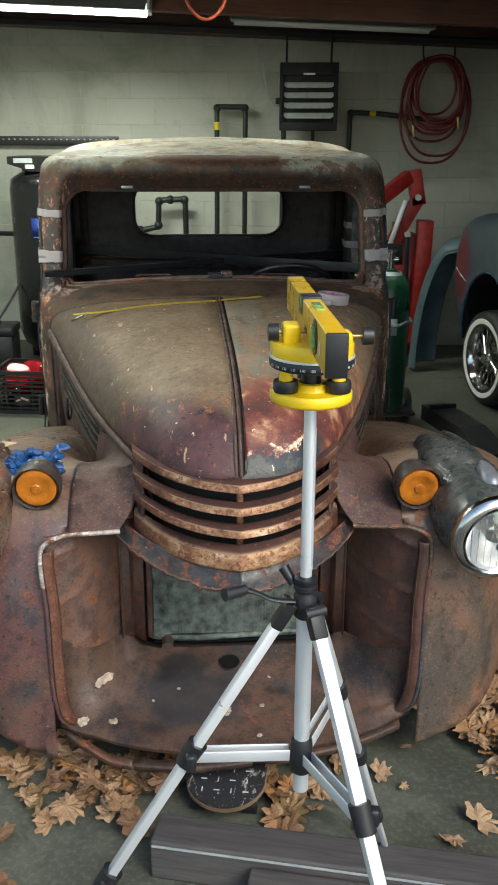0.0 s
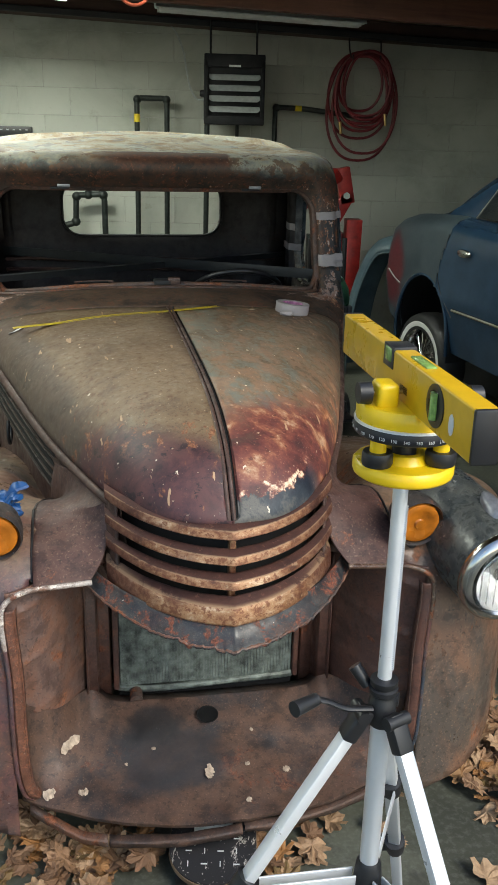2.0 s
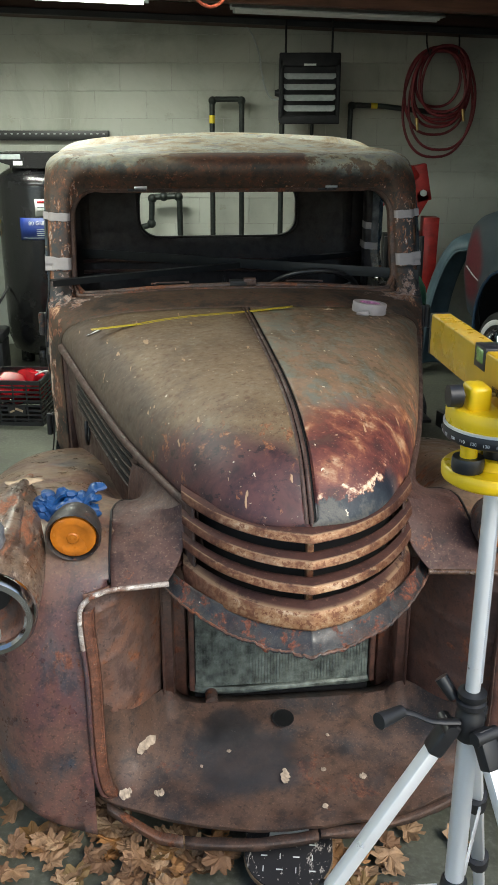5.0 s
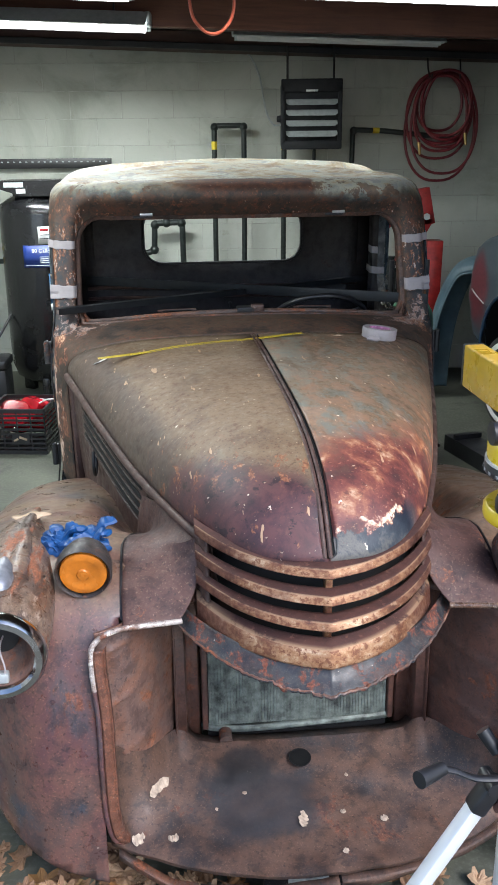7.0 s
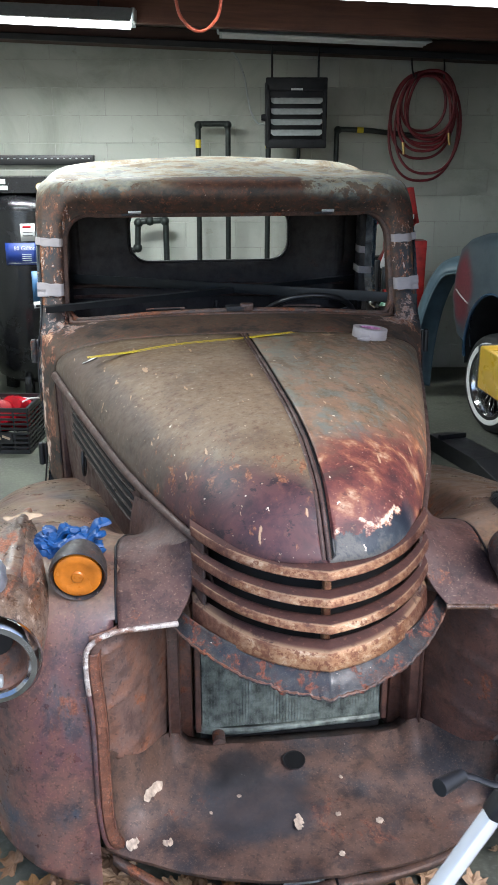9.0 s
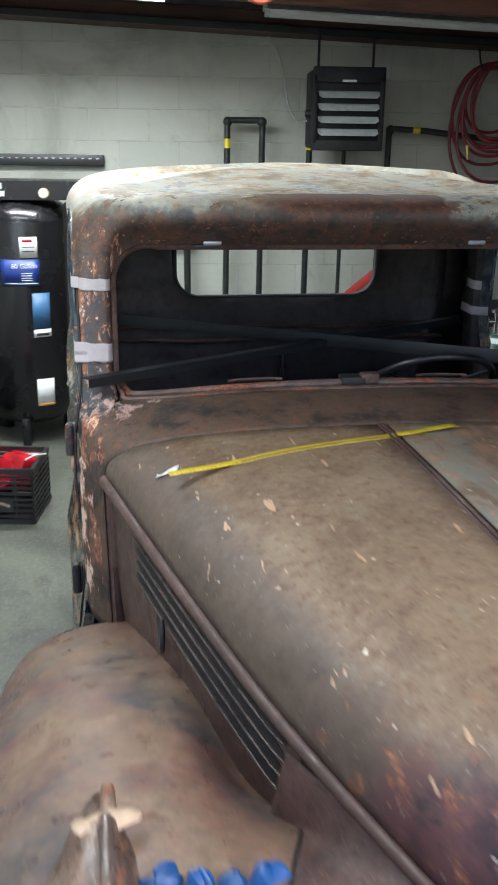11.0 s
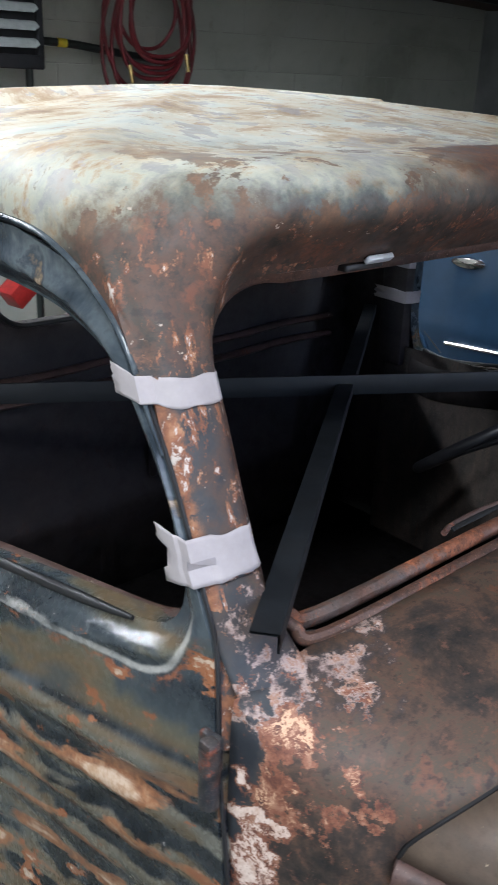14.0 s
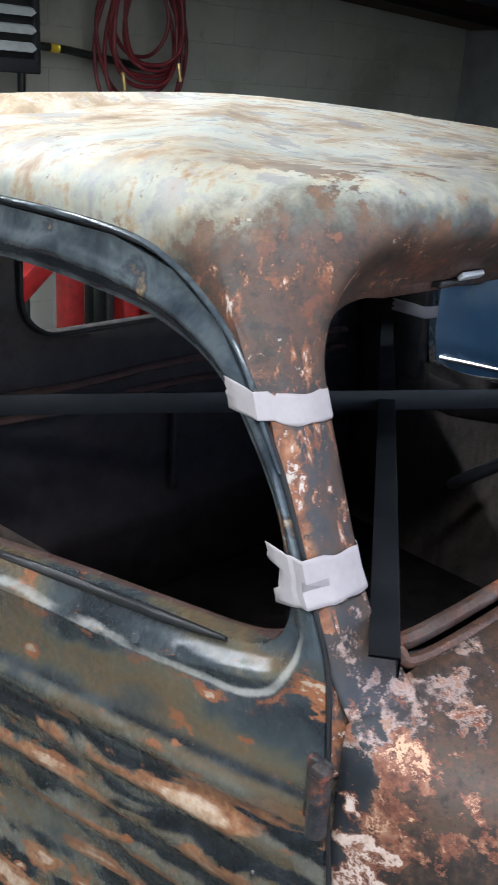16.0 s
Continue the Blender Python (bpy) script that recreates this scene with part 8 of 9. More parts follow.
box(bm, (-0.30, -0.06, 0.62), (0.035, 0.02, 0.50), None, 0.004)
part("ram_sleeve", bm, M_RUBBER, hoist)

# ---------------------------------------------------------------- loose fender
lf = thing("loose_fender", "blue-grey primed car fender stood on end against the wall", "car fender", pose(1.27, 7.0, 0, 0, 0, -38))
bm = bmesh.new()
spine = bezier([(-0.12, 0, 0.03), (-0.105, 0, 0.30), (-0.06, 0, 0.60), (0.02, 0, 0.84), (0.12, 0, 0.98), (0.28, 0, 1.02)], 8)
rows = []
for i, p in enumerate(spine):
    d = (spine[min(i + 1, len(spine) - 1)] - spine[max(i - 1, 0)]).normalized()
    n = Vector((-d.z, 0, d.x))
    row = []
    for j in range(13):
        a = radians(-95 + 190 * j / 12)
        row.append(p + n * (0.10 * math.cos(a) - 0.05) + Vector((0, 0.16 * math.sin(a), 0)))
    rows.append(row)
sheet(bm, rows)
part("fender_shell", bm, M_BLUEGREY, lf, solid=0.004)
bm = bmesh.new()
tube(bm, [Vector(r[0]) for r in rows], 0.008, 8)
part("wheel_lip", bm, M_BLUEGREY, lf)

# ---------------------------------------------------------------- blue sedan
CAR = Matrix.Translation((1.45, 6.0, 0)) @ pose(0, 0, 0, 0, 0, math.degrees(math.atan2(-0.966, 0.26)))
# car frame: x forward, y to its left; the near flank lies on y = 0 and the body reaches to y = +1.78
car = thing("sedan", "dark blue old sedan with primed quarter panel and raised tail", "car", CAR)
cz_top = mono([-0.92, -0.84, -0.72, -0.46, -0.10, 0.10, 0.6, 2.2, 2.6, 3.7, 3.9], [0.98, 1.08, 1.17, 1.245, 1.275, 1.285, 1.27, 1.22, 1.18, 1.05, 0.85])
cz_bot = mono([-0.92, -0.6, -0.3, 0.4, 3.0, 3.9], [0.62, 0.52, 0.48, 0.46, 0.40, 0.42])
c_in = mono([-0.92, -0.88, -0.80, -0.64, -0.34, 0, 3.0, 3.6, 3.9], [0.42, 0.26, 0.14, 0.055, 0.012, 0.0, 0.0, 0.06, 0.2])
SX = [-0.92, -0.90, -0.87] + [-0.84 + 0.02 * i for i in range(88)] + [1.0 + 0.15 * i for i in range(20)]


def flank(x, t):
    """t: 0 at the sill, 1 at the shoulder, up to 2 on the deck's centre."""
    zt, zb, inn = cz_top(x), cz_bot(x), c_in(x)
    if t <= 1:
        z = zb + (zt - 0.10 - zb) * t
        y = inn + 0.05 * (1 - t) ** 3 + 0.035 * t ** 4 - 0.008 * math.exp(-((z - 0.80) / 0.05) ** 2)
    else:
        a = radians(90 * min(1, (t - 1) / 0.45))
        z = zt - 0.10 + 0.10 * math.sin(a)
        y = inn + 0.035 + 0.16 * (1 - math.cos(a)) + max(0, t - 1.45) / 0.55 * (0.89 - inn - 0.195)
    return y, z


def in_arch(x, z, cx):
    return ((x - cx) / 0.33) ** 2 + ((z - 0.50) / 0.40) ** 2 < 1


def car_body():
    bm = bmesh.new()
    for mirror in (0, 1):
        rows = []
        for x in SX:
            row = []
            for t in [i / 40 for i in range(41)] + [1 + 0.45 * i / 8 for i in range(1, 9)] + [1.6, 1.8, 2.0]:
                y, z = flank(x, t)
                row.append((x, 1.78 - y if mirror else y, z))
            rows.append(row)
        sheet(bm, rows)
    bmesh.ops.remove_doubles(bm, verts=bm.verts, dist=1e-4)
    kill = [f for f in bm.faces for p in (f.calc_center_median(),) if (p.y < 0.3 or p.y > 1.48) and (in_arch(p.x, p.z, -0.06) or in_arch(p.x, p.z, 2.85))]
    bmesh.ops.delete(bm, geom=kill, context="FACES")
    # tail and nose
    for x in (SX[0], SX[-1]):
        ring = [v for v in bm.verts if abs(v.co.x - x) < 1e-4]
        ring.sort(key=lambda v: math.atan2(v.co.z - 0.8, v.co.y - 0.89))
        try:
            bm.faces.new(ring)
        except ValueError:
            pass
    return bm


part("car_body", car_body(), M_BLUECAR, car, "dark blue sedan body")
# primed quarter panel skin
bm = bmesh.new()
rows = []
for x in [-0.88 + 0.02 * i for i in range(54)]:
    row = []
    for t in [0.02 + 0.98 * i / 40 for i in range(41)] + [1.1, 1.25, 1.4]:
        y, z = flank(x, t)
        row.append((x, y - 0.004, z + (0.004 if t > 1 else 0)))
    rows.append(row)
sheet(bm, rows)
bmesh.ops.delete(bm, geom=[f for f in bm.faces for p in (f.calc_center_median(),) if in_arch(p.x, p.z, -0.06) or p.x > 0.10 + 0.25 * max(0, p.z - 0.9)], context="FACES")
part("quarter_panel", bm, M_PRIMER, car, "primed grey and red quarter panel")
for cx in (-0.06, 2.85):
    bm = bmesh.new()
    tube(bm, [(cx + 0.335 * math.cos(a), 0.012 + 0.05 * max(0, -math.sin(a)), 0.50 + 0.405 * math.sin(a)) for a in [radians(-8 + 196 * i / 40) for i in range(41)]], 0.012, 8)
    part("arch_lip", bm, M_BLUECAR, car)
    bm = bmesh.new()
    sheet(bm, [[(cx + 0.34 * math.cos(a), y, 0.50 + 0.41 * math.sin(a)) for y in (0.02, 0.42)] for a in [radians(-15 + 210 * i / 24) for i in range(25)]])
    box(bm, (cx, 0.42, 0.55), (0.9, 0.02, 0.8))
    part("arch_liner", bm, M_RUBBER, car)
    for y, flip in ((0.11, 1), (1.67, -1)):
        m = pose(cx, y, 0.325, 90 * flip, 0, 0)
        bm = bmesh.new()
        turned(bm, [(0.215, -0.09), (0.28, -0.095), (0.315, -0.075), (0.325, -0.04), (0.325, 0.04), (0.315, 0.075), (0.29, 0.095), (0.215, 0.09)], m, 48, False)
        tyre = part("tyre", bm, M_RUBBER, car, "black whitewall tyre")
        bm = bmesh.new()
        turned(bm, [(0.236, 0.094), (0.262, 0.099), (0.266, 0.099), (0.270, 0.0965)], m, 48, False)
        part("whitewall", bm, M_WHITE, tyre, "white sidewall band")
        bm = bmesh.new()
        turned(bm, [(0.215, 0.092), (0.205, 0.075), (0.195, 0.03), (0.19, -0.06), (0.215, -0.085)], m, 40, False)
        rim = part("rim", bm, M_CHROME, car, "chrome wire wheel")
        bm = bmesh.new()
        turned(bm, [(0.045, -0.02), (0.05, 0.03), (0.035, 0.06), (0.03, 0.085), (0.001, 0.09)], m, 20)
        part("hub", bm, M_CHROME, rim)
        bm = bmesh.new()
        for k in range(36):
            a = 2 * math.pi * k / 36
            b = a + (0.35 if k % 2 else -0.35)
            rod(bm, m @ Vector((0.045 * math.cos(b), 0.045 * math.sin(b), 0.05 if k % 2 else -0.01)), m @ Vector((0.20 * math.cos(a), 0.20 * math.sin(a), 0.03)), 0.0035, seg=5)
        part("spokes", bm, M_CHROME, rim)
# greenhouse
bm = bmesh.new()
rows = []
for x, z, yi in ((-0.24, 1.26, 0.17), (-0.13, 1.30, 0.17), (-0.01, 1.40, 0.18), (0.12, 1.50, 0.19), (0.24, 1.565, 0.205), (0.36, 1.61, 0.22), (0.62, 1.655, 0.24), (1.1, 1.67, 0.25), (1.7, 1.63, 0.25), (1.95, 1.58, 0.22), (2.35, 1.25, 0.15)):
    rows.append([(x, yi - 0.06 * (z - 1.27) * -0.2, 1.26 + (z - 1.26) * 0.0), (x, yi + 0.02, 1.26 + (z - 1.26) * 0.55), (x, yi + 0.06, z - 0.05), (x, yi + 0.14, z), (x, 0.89, z + 0.02),
                 (x, 1.78 - yi - 0.14, z), (x, 1.78 - yi - 0.06, z - 0.05), (x, 1.78 - yi - 0.02, 1.26 + (z - 1.26) * 0.55), (x, 1.78 - yi, 1.26)])
sheet(bm, rows)
part("car_roof", bm, M_BLUECAR, car)
for x0, x1, slant in ((0.24, 1.10, 0.17), (1.16, 2.0, 0.0)):
    bm = bmesh.new()
    P = [(x0, 0.168, 1.285), (x1 + (0.22 if x1 > 1.5 else 0), 0.168, 1.275), (x1 - (0.10 if x1 > 1.5 else 0), 0.242, 1.555), (x0 + slant, 0.236, 1.53)]
    bm.faces.new([bm.verts.new(p) for p in P])
    wdw = part("side_window", bm, M_TINT, car, "dark side window", smooth=0, solid=0.004)
    bm = bmesh.new()
    tube(bm, bend(P + [P[0]], 0.02), 0.009, 8)
    part("window_trim", bm, M_CHROME, wdw, "chrome window trim")
# rear door seam, handle, side moulding
bm = bmesh.new()
tube(bm, bezier([(x, flank(x, t)[0] - 0.001, flank(x, t)[1]) for x, t in ((0.30, 0.32), (0.16, 0.52), (0.10, 0.68), (0.13, 0.85), (0.17, 1.0))], 8), 0.0035, 6)
part("door_seam", bm, M_RUBBER, car)
bm = bmesh.new()
hy = flank(0.38, 0.78)[0]
turned(bm, [(0.001, -0.004), (0.055, -0.004), (0.06, 0.004), (0.05, 0.014), (0.001, 0.02)], pose(0.38, hy, 1.095, 90, 0, 0) @ Matrix.Diagonal((1.25, 0.42, 1, 1)), 28)
handle = part("door_handle", bm, M_CHROME, car, "chrome door handle")
bm = bmesh.new()
tube(bm, [(x, flank(x, 0.40)[0] - 0.004, 0.745) for x in (0.32, 0.8, 1.4, 2.4)], 0.011, 8)
part("side_moulding", bm, M_CHROME, car, "chrome side moulding")
bm = bmesh.new()
tube(bm, bezier([(-0.62, flank(-0.62, 0.55)[0] - 0.006, 0.86), (-0.5, flank(-0.5, 0.5)[0] - 0.006, 0.83), (-0.38, flank(-0.38, 0.45)[0] - 0.006, 0.80)], 6), 0.005, 6)
part("body_crease", bm, M_GALV, car)

# ---------------------------------------------------------------- low black ramps on the floor
ramp_ob = thing("wheel_ramp", "low black steel ramp lying on the concrete by the sedan", "ramp", pose(1.22, 5.36, 0, 0, 0, -72))
bm = bmesh.new()
prism(bm, [(-0.40, 0.0), (0.42, 0.0), (0.42, 0.03), (0.10, 0.10), (-0.40, 0.10)], pose(0, -0.09, 0, 90, 0, 0), -0.18)
part("ramp_body", bm, M_BLACKP, ramp_ob, smooth=0, bevel=0.004)
bm = bmesh.new()
box(bm, (-0.28, 0, 0.115), (0.03, 0.18, 0.03), None, 0.004)
part("ramp_stop", bm, M_BLACKP, ramp_ob, smooth=0)

# ---------------------------------------------------------------- tripod and rotary level
HC = Vector((0.150, 1.285, 0.0))
tripod = thing("tripod", "silver aluminium camera tripod with black fittings standing before the truck", "tripod", Matrix.Translation(HC))
COL = 1.125
bm = bmesh.new()
rod(bm, (0, 0, 0.75), (0, 0, COL - 0.03), 0.0128, seg=20)
part("column_sleeve", bm, M_ALU, tripod)
bm = bmesh.new()
rod(bm, (0, 0, COL - 0.02), (0, 0, 1.42), 0.0090, seg=20)
part("centre_column", bm, M_ALU, tripod)
bm = bmesh.new()
for i in range(80):
    box(bm, (0.0072, -0.0054, COL + 0.03 + 0.0028 * i), (0.004, 0.004, 0.0011), pose(0, 0, 0, 0, 0, -35))
tagged(part("column_rack", bm, M_ALU, tripod, smooth=0), kind="stuff")
bm = bmesh.new()
turned(bm, [(0.013, 1.070), (0.017, 1.074), (0.018, 1.108), (0.015, 1.112), (0.015, 1.117), (0.0185, 1.120), (0.0185, 1.126), (0.015, 1.128), (0.0175, 1.131), (0.0175, 1.138), (0.010, 1.141)], None, 28)
part("collar", bm, M_BLACKP, tripod, "black plastic collar")
bm = bmesh.new()
turned(bm, [(0.014, 0.785), (0.019, 0.79), (0.020, 0.815), (0.017, 0.845), (0.014, 0.85)], None, 24)
part("lower_hub", bm, M_BLACKP, tripod)
# crank
bm = bmesh.new()
tube(bm, bezier([(-0.016, -0.012, 1.103), (-0.050, -0.02, 1.110), (-0.075, -0.025, 1.124), (-0.095, -0.03, 1.132)], 6), 0.0055, 8, flat=0.6)
crank = part("crank_arm", bm, M_BLACKP, tripod)
bm = bmesh.new()
rod(bm, (-0.090, -0.03, 1.131), (-0.120, -0.052, 1.133), 0.008, 0.010, 16)
part("crank_knob", bm, M_BLACKP, crank)
bm = bmesh.new()
rod(bm, (-0.018, 0.012, 1.12), (-0.034, 0.024, 1.142), 0.0075, 0.009, 12)
part("lock_knob", bm, M_BLACKP, tripod)
for k, az in enumerate((67.6, 187.6, 299.0)):
    d = Vector((math.cos(radians(az)), math.sin(radians(az)), 0))
    side = Vector((-d.y, d.x, 0))

    def at(s):
        """s: 0 at the collar, 1 at the foot."""
        return d * (0.028 + 0.634 * s) + Vector((0, 0, 1.085 - 1.07 * s))
    leg = thing("leg", "", "")
    leg.parent = tripod
    for a, b, w, h, nm in ((0.02, 0.47, 0.021, 0.016, "upper_section"), (0.47, 0.74, 0.019, 0.0145, "middle_section"), (0.74, 0.98, 0.014, 0.011, "lower_section")):
        bm = bmesh.new()
        q = (at(b) - at(a)).to_track_quat("X", "Z").to_matrix().to_4x4()
        box(bm, (at(a) + at(b)) / 2, ((at(b) - at(a)).length, w, h), q, 0.003)
        part(nm, bm, M_ALU, leg)
    for s, r in ((0.24, 0.017), (0.47, 0.0185), (0.74, 0.0155)):
        bm = bmesh.new()
        rod(bm, at(s - 0.02), at(s + 0.016), r, r * 0.92, 12)
        box(bm, at(s) + side * 0.018, (0.018, 0.018, 0.03), None, 0.005)
        part("leg_clamp", bm, M_BLACKP, leg, "black leg clamp")
    bm = bmesh.new()
    q = (at(1) - at(0)).to_track_quat("X", "Z").to_matrix().to_4x4()
    box(bm, (at(-0.012) + at(0.028)) / 2, ((at(0.028) - at(-0.012)).length, 0.025, 0.020), q, 0.004)
    rod(bm, d * 0.028 - side * 0.017 + Vector((0, 0, 1.092)), d * 0.028 + side * 0.017 + Vector((0, 0, 1.092)), 0.009, seg=14)
    part("leg_socket", bm, M_BLACKP, leg)
    bm = bmesh.new()
    rod(bm, at(0.97), at(1.005), 0.011, 0.013, 12)
    part("foot", bm, M_RUBBER, leg)
    bm = bmesh.new()
    a, b = d * 0.02 + Vector((0, 0, 0.822)), at(0.24) - d * 0.010
    q = (b - a).to_track_quat("X", "Z").to_matrix().to_4x4()
    for o in (-0.008, 0.008):
        box(bm, (a + b) / 2 + side * o, ((b - a).length, 0.003, 0.020), q, 0.001)
    part("spreader", bm, M_ALU, leg, "flat aluminium spreader")

level = thing("spirit_level_head", "yellow spirit level clamped on a yellow rotating base on the tripod", "spirit level", Matrix.Translation(HC + Vector((0, 0, 1.413))))
bm = bmesh.new()
turned(bm, [(0.02, 0.0), (0.054, 0.004), (0.057, 0.006), (0.058, 0.009), (0.058, 0.018), (0.055, 0.021), (0.03, 0.021), (0.024, 0.03), (0.018, 0.031), (0.016, 0.026), (0.001, 0.026)], None, 48)
part("base_disc", bm, M_YELLOW, level)
for k in range(3):
    a = radians(-148 + 120 * k)
    p = Vector((0.042 * math.cos(a), 0.042 * math.sin(a), 0))
    bm = bmesh.new()
    prof = [(0.004, 0.022), (0.0165, 0.022), (0.0175, 0.025), (0.0175, 0.035), (0.0165, 0.038), (0.004, 0.038)]
    turned(bm, prof, Matrix.Translation(p), 24)
    part("levelling_knob", bm, M_BLACKP, level, "black levelling knob")
    bm = bmesh.new()
    rod(bm, p + Vector((0, 0, 0.037)), p + Vector((0, 0, 0.056)), 0.0095, seg=16)
    part("post", bm, M_YELLOW, level)
bm = bmesh.new()
rod(bm, (0, 0, 0.026), (0, 0, 0.056), 0.014, seg=16)
part("pivot", bm, M_BLACKP, level)
bm = bmesh.new()
turned(bm, [(0.02, 0.054), (0.057, 0.054), (0.059, 0.056), (0.060, 0.062), (0.058, 0.068)], None, 60)
dial = part("dial_ring", bm, M_DIAL, level, "black graduated dial ring")
bm = bmesh.new()
turned(bm, [(0.0585, 0.068), (0.0597, 0.068), (0.0597, 0.0705), (0.0575, 0.071)], None, 60, False)
part("dial_edge", bm, M_ALU, dial)
# degree figures round the dial
for i in range(19):
    a = radians(-90 + (i - 9) * 13)
    tc = bpy.data.curves.new("dial_figure", "FONT")
    tc.body, tc.size, tc.align_x, tc.extrude = str(60 + 10 * i)[-3:], 0.0050, "CENTER", 0.0001
    to = new("dial_figure", tc)
    to.data.materials.append(M_WHITE)
    to.parent = dial
    to.matrix_local = pose(0.0606 * math.cos(a), 0.0606 * math.sin(a), 0.0585, 90, 0, math.degrees(a) + 90)
bm = bmesh.new()
turned(bm, [(0.001, 0.068), (0.057, 0.070), (0.058, 0.074), (0.058, 0.086), (0.055, 0.090), (0.001, 0.092)], None, 48)
part("turntable", bm, M_YELLOW, level)
# the level itself lies nearly along the view, held between a lug and a screw
LV = pose(0.004, 0.0, 0.086, 0, 0, 6.0)
LX, LH, LW, LL = -0.002, 0.053, 0.026, 0.43
bm = bmesh.new()
box(bm, LV @ Vector((LX, 0.02, LH / 2 + 0.002)), (LW, LL, LH), LV.to_3x3().to_4x4(), 0.0025)
bar = part("level_bar", bm, M_YELLOWM, level, "yellow box level")
for s in (-1, 1):
    bm = bmesh.new()
    box(bm, LV @ Vector((LX, 0.02 + s * (LL / 2 + 0.002), LH / 2 + 0.002)), (LW + 0.001, 0.006, LH + 0.001), LV.to_3x3().to_4x4(), 0.002)
    part("end_cap", bm, M_BLACKP, bar, "black end cap")
bm = bmesh.new()
box(bm, LV @ Vector((LX, 0.045, LH - 0.008)), (LW + 0.002, 0.034, 0.026), LV.to_3x3().to_4x4(), 0.001)
part("vial_window", bm, M_BLACKP, bar)
bm = bmesh.new()
box(bm, LV @ Vector((LX, 0.045, LH - 0.006)), (LW + 0.004, 0.024, 0.018), LV.to_3x3().to_4x4(), 0.003)
part("vial", bm, M_VIAL, bar, "green bubble vial")
bm = bmesh.new()
box(bm, LV @ Vector((LX, -0.03, LH + 0.0025)), (0.012, 0.05, 0.003), LV.to_3x3().to_4x4(), 0.001)
part("top_vial", bm, M_VIAL, bar)
for s in (-1, 1):
    m = LV @ pose(LX + s * LW / 2, -0.105, LH / 2 + 0.004, 0, 90 * s, 0)
    bm = bmesh.new()
    turned(bm, [(0.016, 0.0), (0.0225, 0.0), (0.0225, 0.0015), (0.016, 0.0015)], m, 32, False)
    part("vial_ring", bm, M_BLACKP, bar)
    bm = bmesh.new()
    turned(bm, [(0.001, 0.0008), (0.0162, 0.0008)], m, 28)
    part("vial_port", bm, M_RUBBER, bar)
    bm = bmesh.new()
    rod(bm, m @ Vector((-0.014, 0.0, 0.001)), m @ Vector((0.014, 0.0, 0.001)), 0.0055, seg=10)
    part("plumb_vial", bm, M_VIAL, bar)
bm = bmesh.new()
m = LV @ pose(LX - LW / 2 - 0.0005, -0.148, LH / 2 - 0.002, 0, -90, 0)
turned(bm, [(0.001, 0.0), (0.009, 0.0)], m @ Matrix.Diagonal((1.2, 0.7, 1, 1)), 20)
part("round_sticker", bm, M_WHITE, bar, solid=0.0006)
# clamp lugs and screws
for x, w, h in ((-0.035, 0.024, 0.030), (0.042, 0.014, 0.018)):
    bm = bmesh.new()
    box(bm, LV @ Vector((x, -0.008, h / 2)), (w, 0.034, h), LV.to_3x3().to_4x4(), 0.006, 3)
    part("clamp_lug", bm, M_YELLOW, level)
bm = bmesh.new()
box(bm, LV @ Vector((-0.009, -0.01, 0.020)), (0.012, 0.03, 0.014), LV.to_3x3().to_4x4(), 0.003)
part("clamp_pad", bm, M_BLACKP, level)
for x0, x1, x2, zk in ((-0.046, -0.052, -0.066, 0.017), (0.053, 0.064, 0.078, 0.010)):
    bm = bmesh.new()
    rod(bm, LV @ Vector((x0 * 0.3, -0.008, zk)), LV @ Vector((x1, -0.008, zk)), 0.0025, seg=10)
    part("clamp_screw", bm, M_BRASS, level)
    bm = bmesh.new()
    rod(bm, LV @ Vector((x1, -0.008, zk)), LV @ Vector((x2, -0.008, zk)), 0.0125, 0.0118, 20)
    part("clamp_knob", bm, M_BLACKP, level, "black clamp knob")

# ---------------------------------------------------------------- things that lie on the truck
TM = TRUCK


def on_hood(u, v):
    """Height of the hood's skin."""
    n = hood_n(v)
    w, zc, ze = hood_w(v), hood_zc(v), hood_ze(v)
    return ze + (zc - ze) * max(0, 1 - min(1, abs(u) / w) ** n) ** (1 / n)


bm = bmesh.new()
pa, pb = Vector((-0.548, 1.255)), Vector((0.172, 1.442))


def rule_z(p, t):
    return max(on_hood(p.x, p.y) + 0.002, 1.128 + 0.030 * t)


rows = []
for i in range(31):
    p = pa.lerp(pb, i / 30)
    z = rule_z(p, i / 30)
    d = Vector((-(pb - pa).y, (pb - pa).x)).normalized() * 0.0125
    rows.append([(p.x - d.x, p.y - d.y, z + 0.002), (p.x, p.y, z), (p.x + d.x, p.y + d.y, z + 0.002)])
sheet(bm, rows)
rule = thing("tape_rule", "yellow steel tape rule laid across the hood", "tape measure", TM)
part("blade", bm, plain("yellow_rule_paint", (0.60, 0.45, 0.03), 0.4), rule, solid=0.0008)
bm = bmesh.new()
for i in range(74):
    p = pa.lerp(pb, (i + 0.5) / 74)
    d = Vector((-(pb - pa).y, (pb - pa).x)).normalized()
    q = p - d * (0.0125 - (0.005 if i % 5 else 0.010) / 2)
    z = rule_z(p, (i + 0.5) / 74) + 0.0026
    box(bm, (q.x, q.y, z), (0.0012, 0.010 if i % 5 == 0 else 0.005, 0.0006), pose(0, 0, 0, 0, 0, 14.6))
tagged(part("graduation", bm, M_RUBBER, rule, smooth=0), kind="stuff")


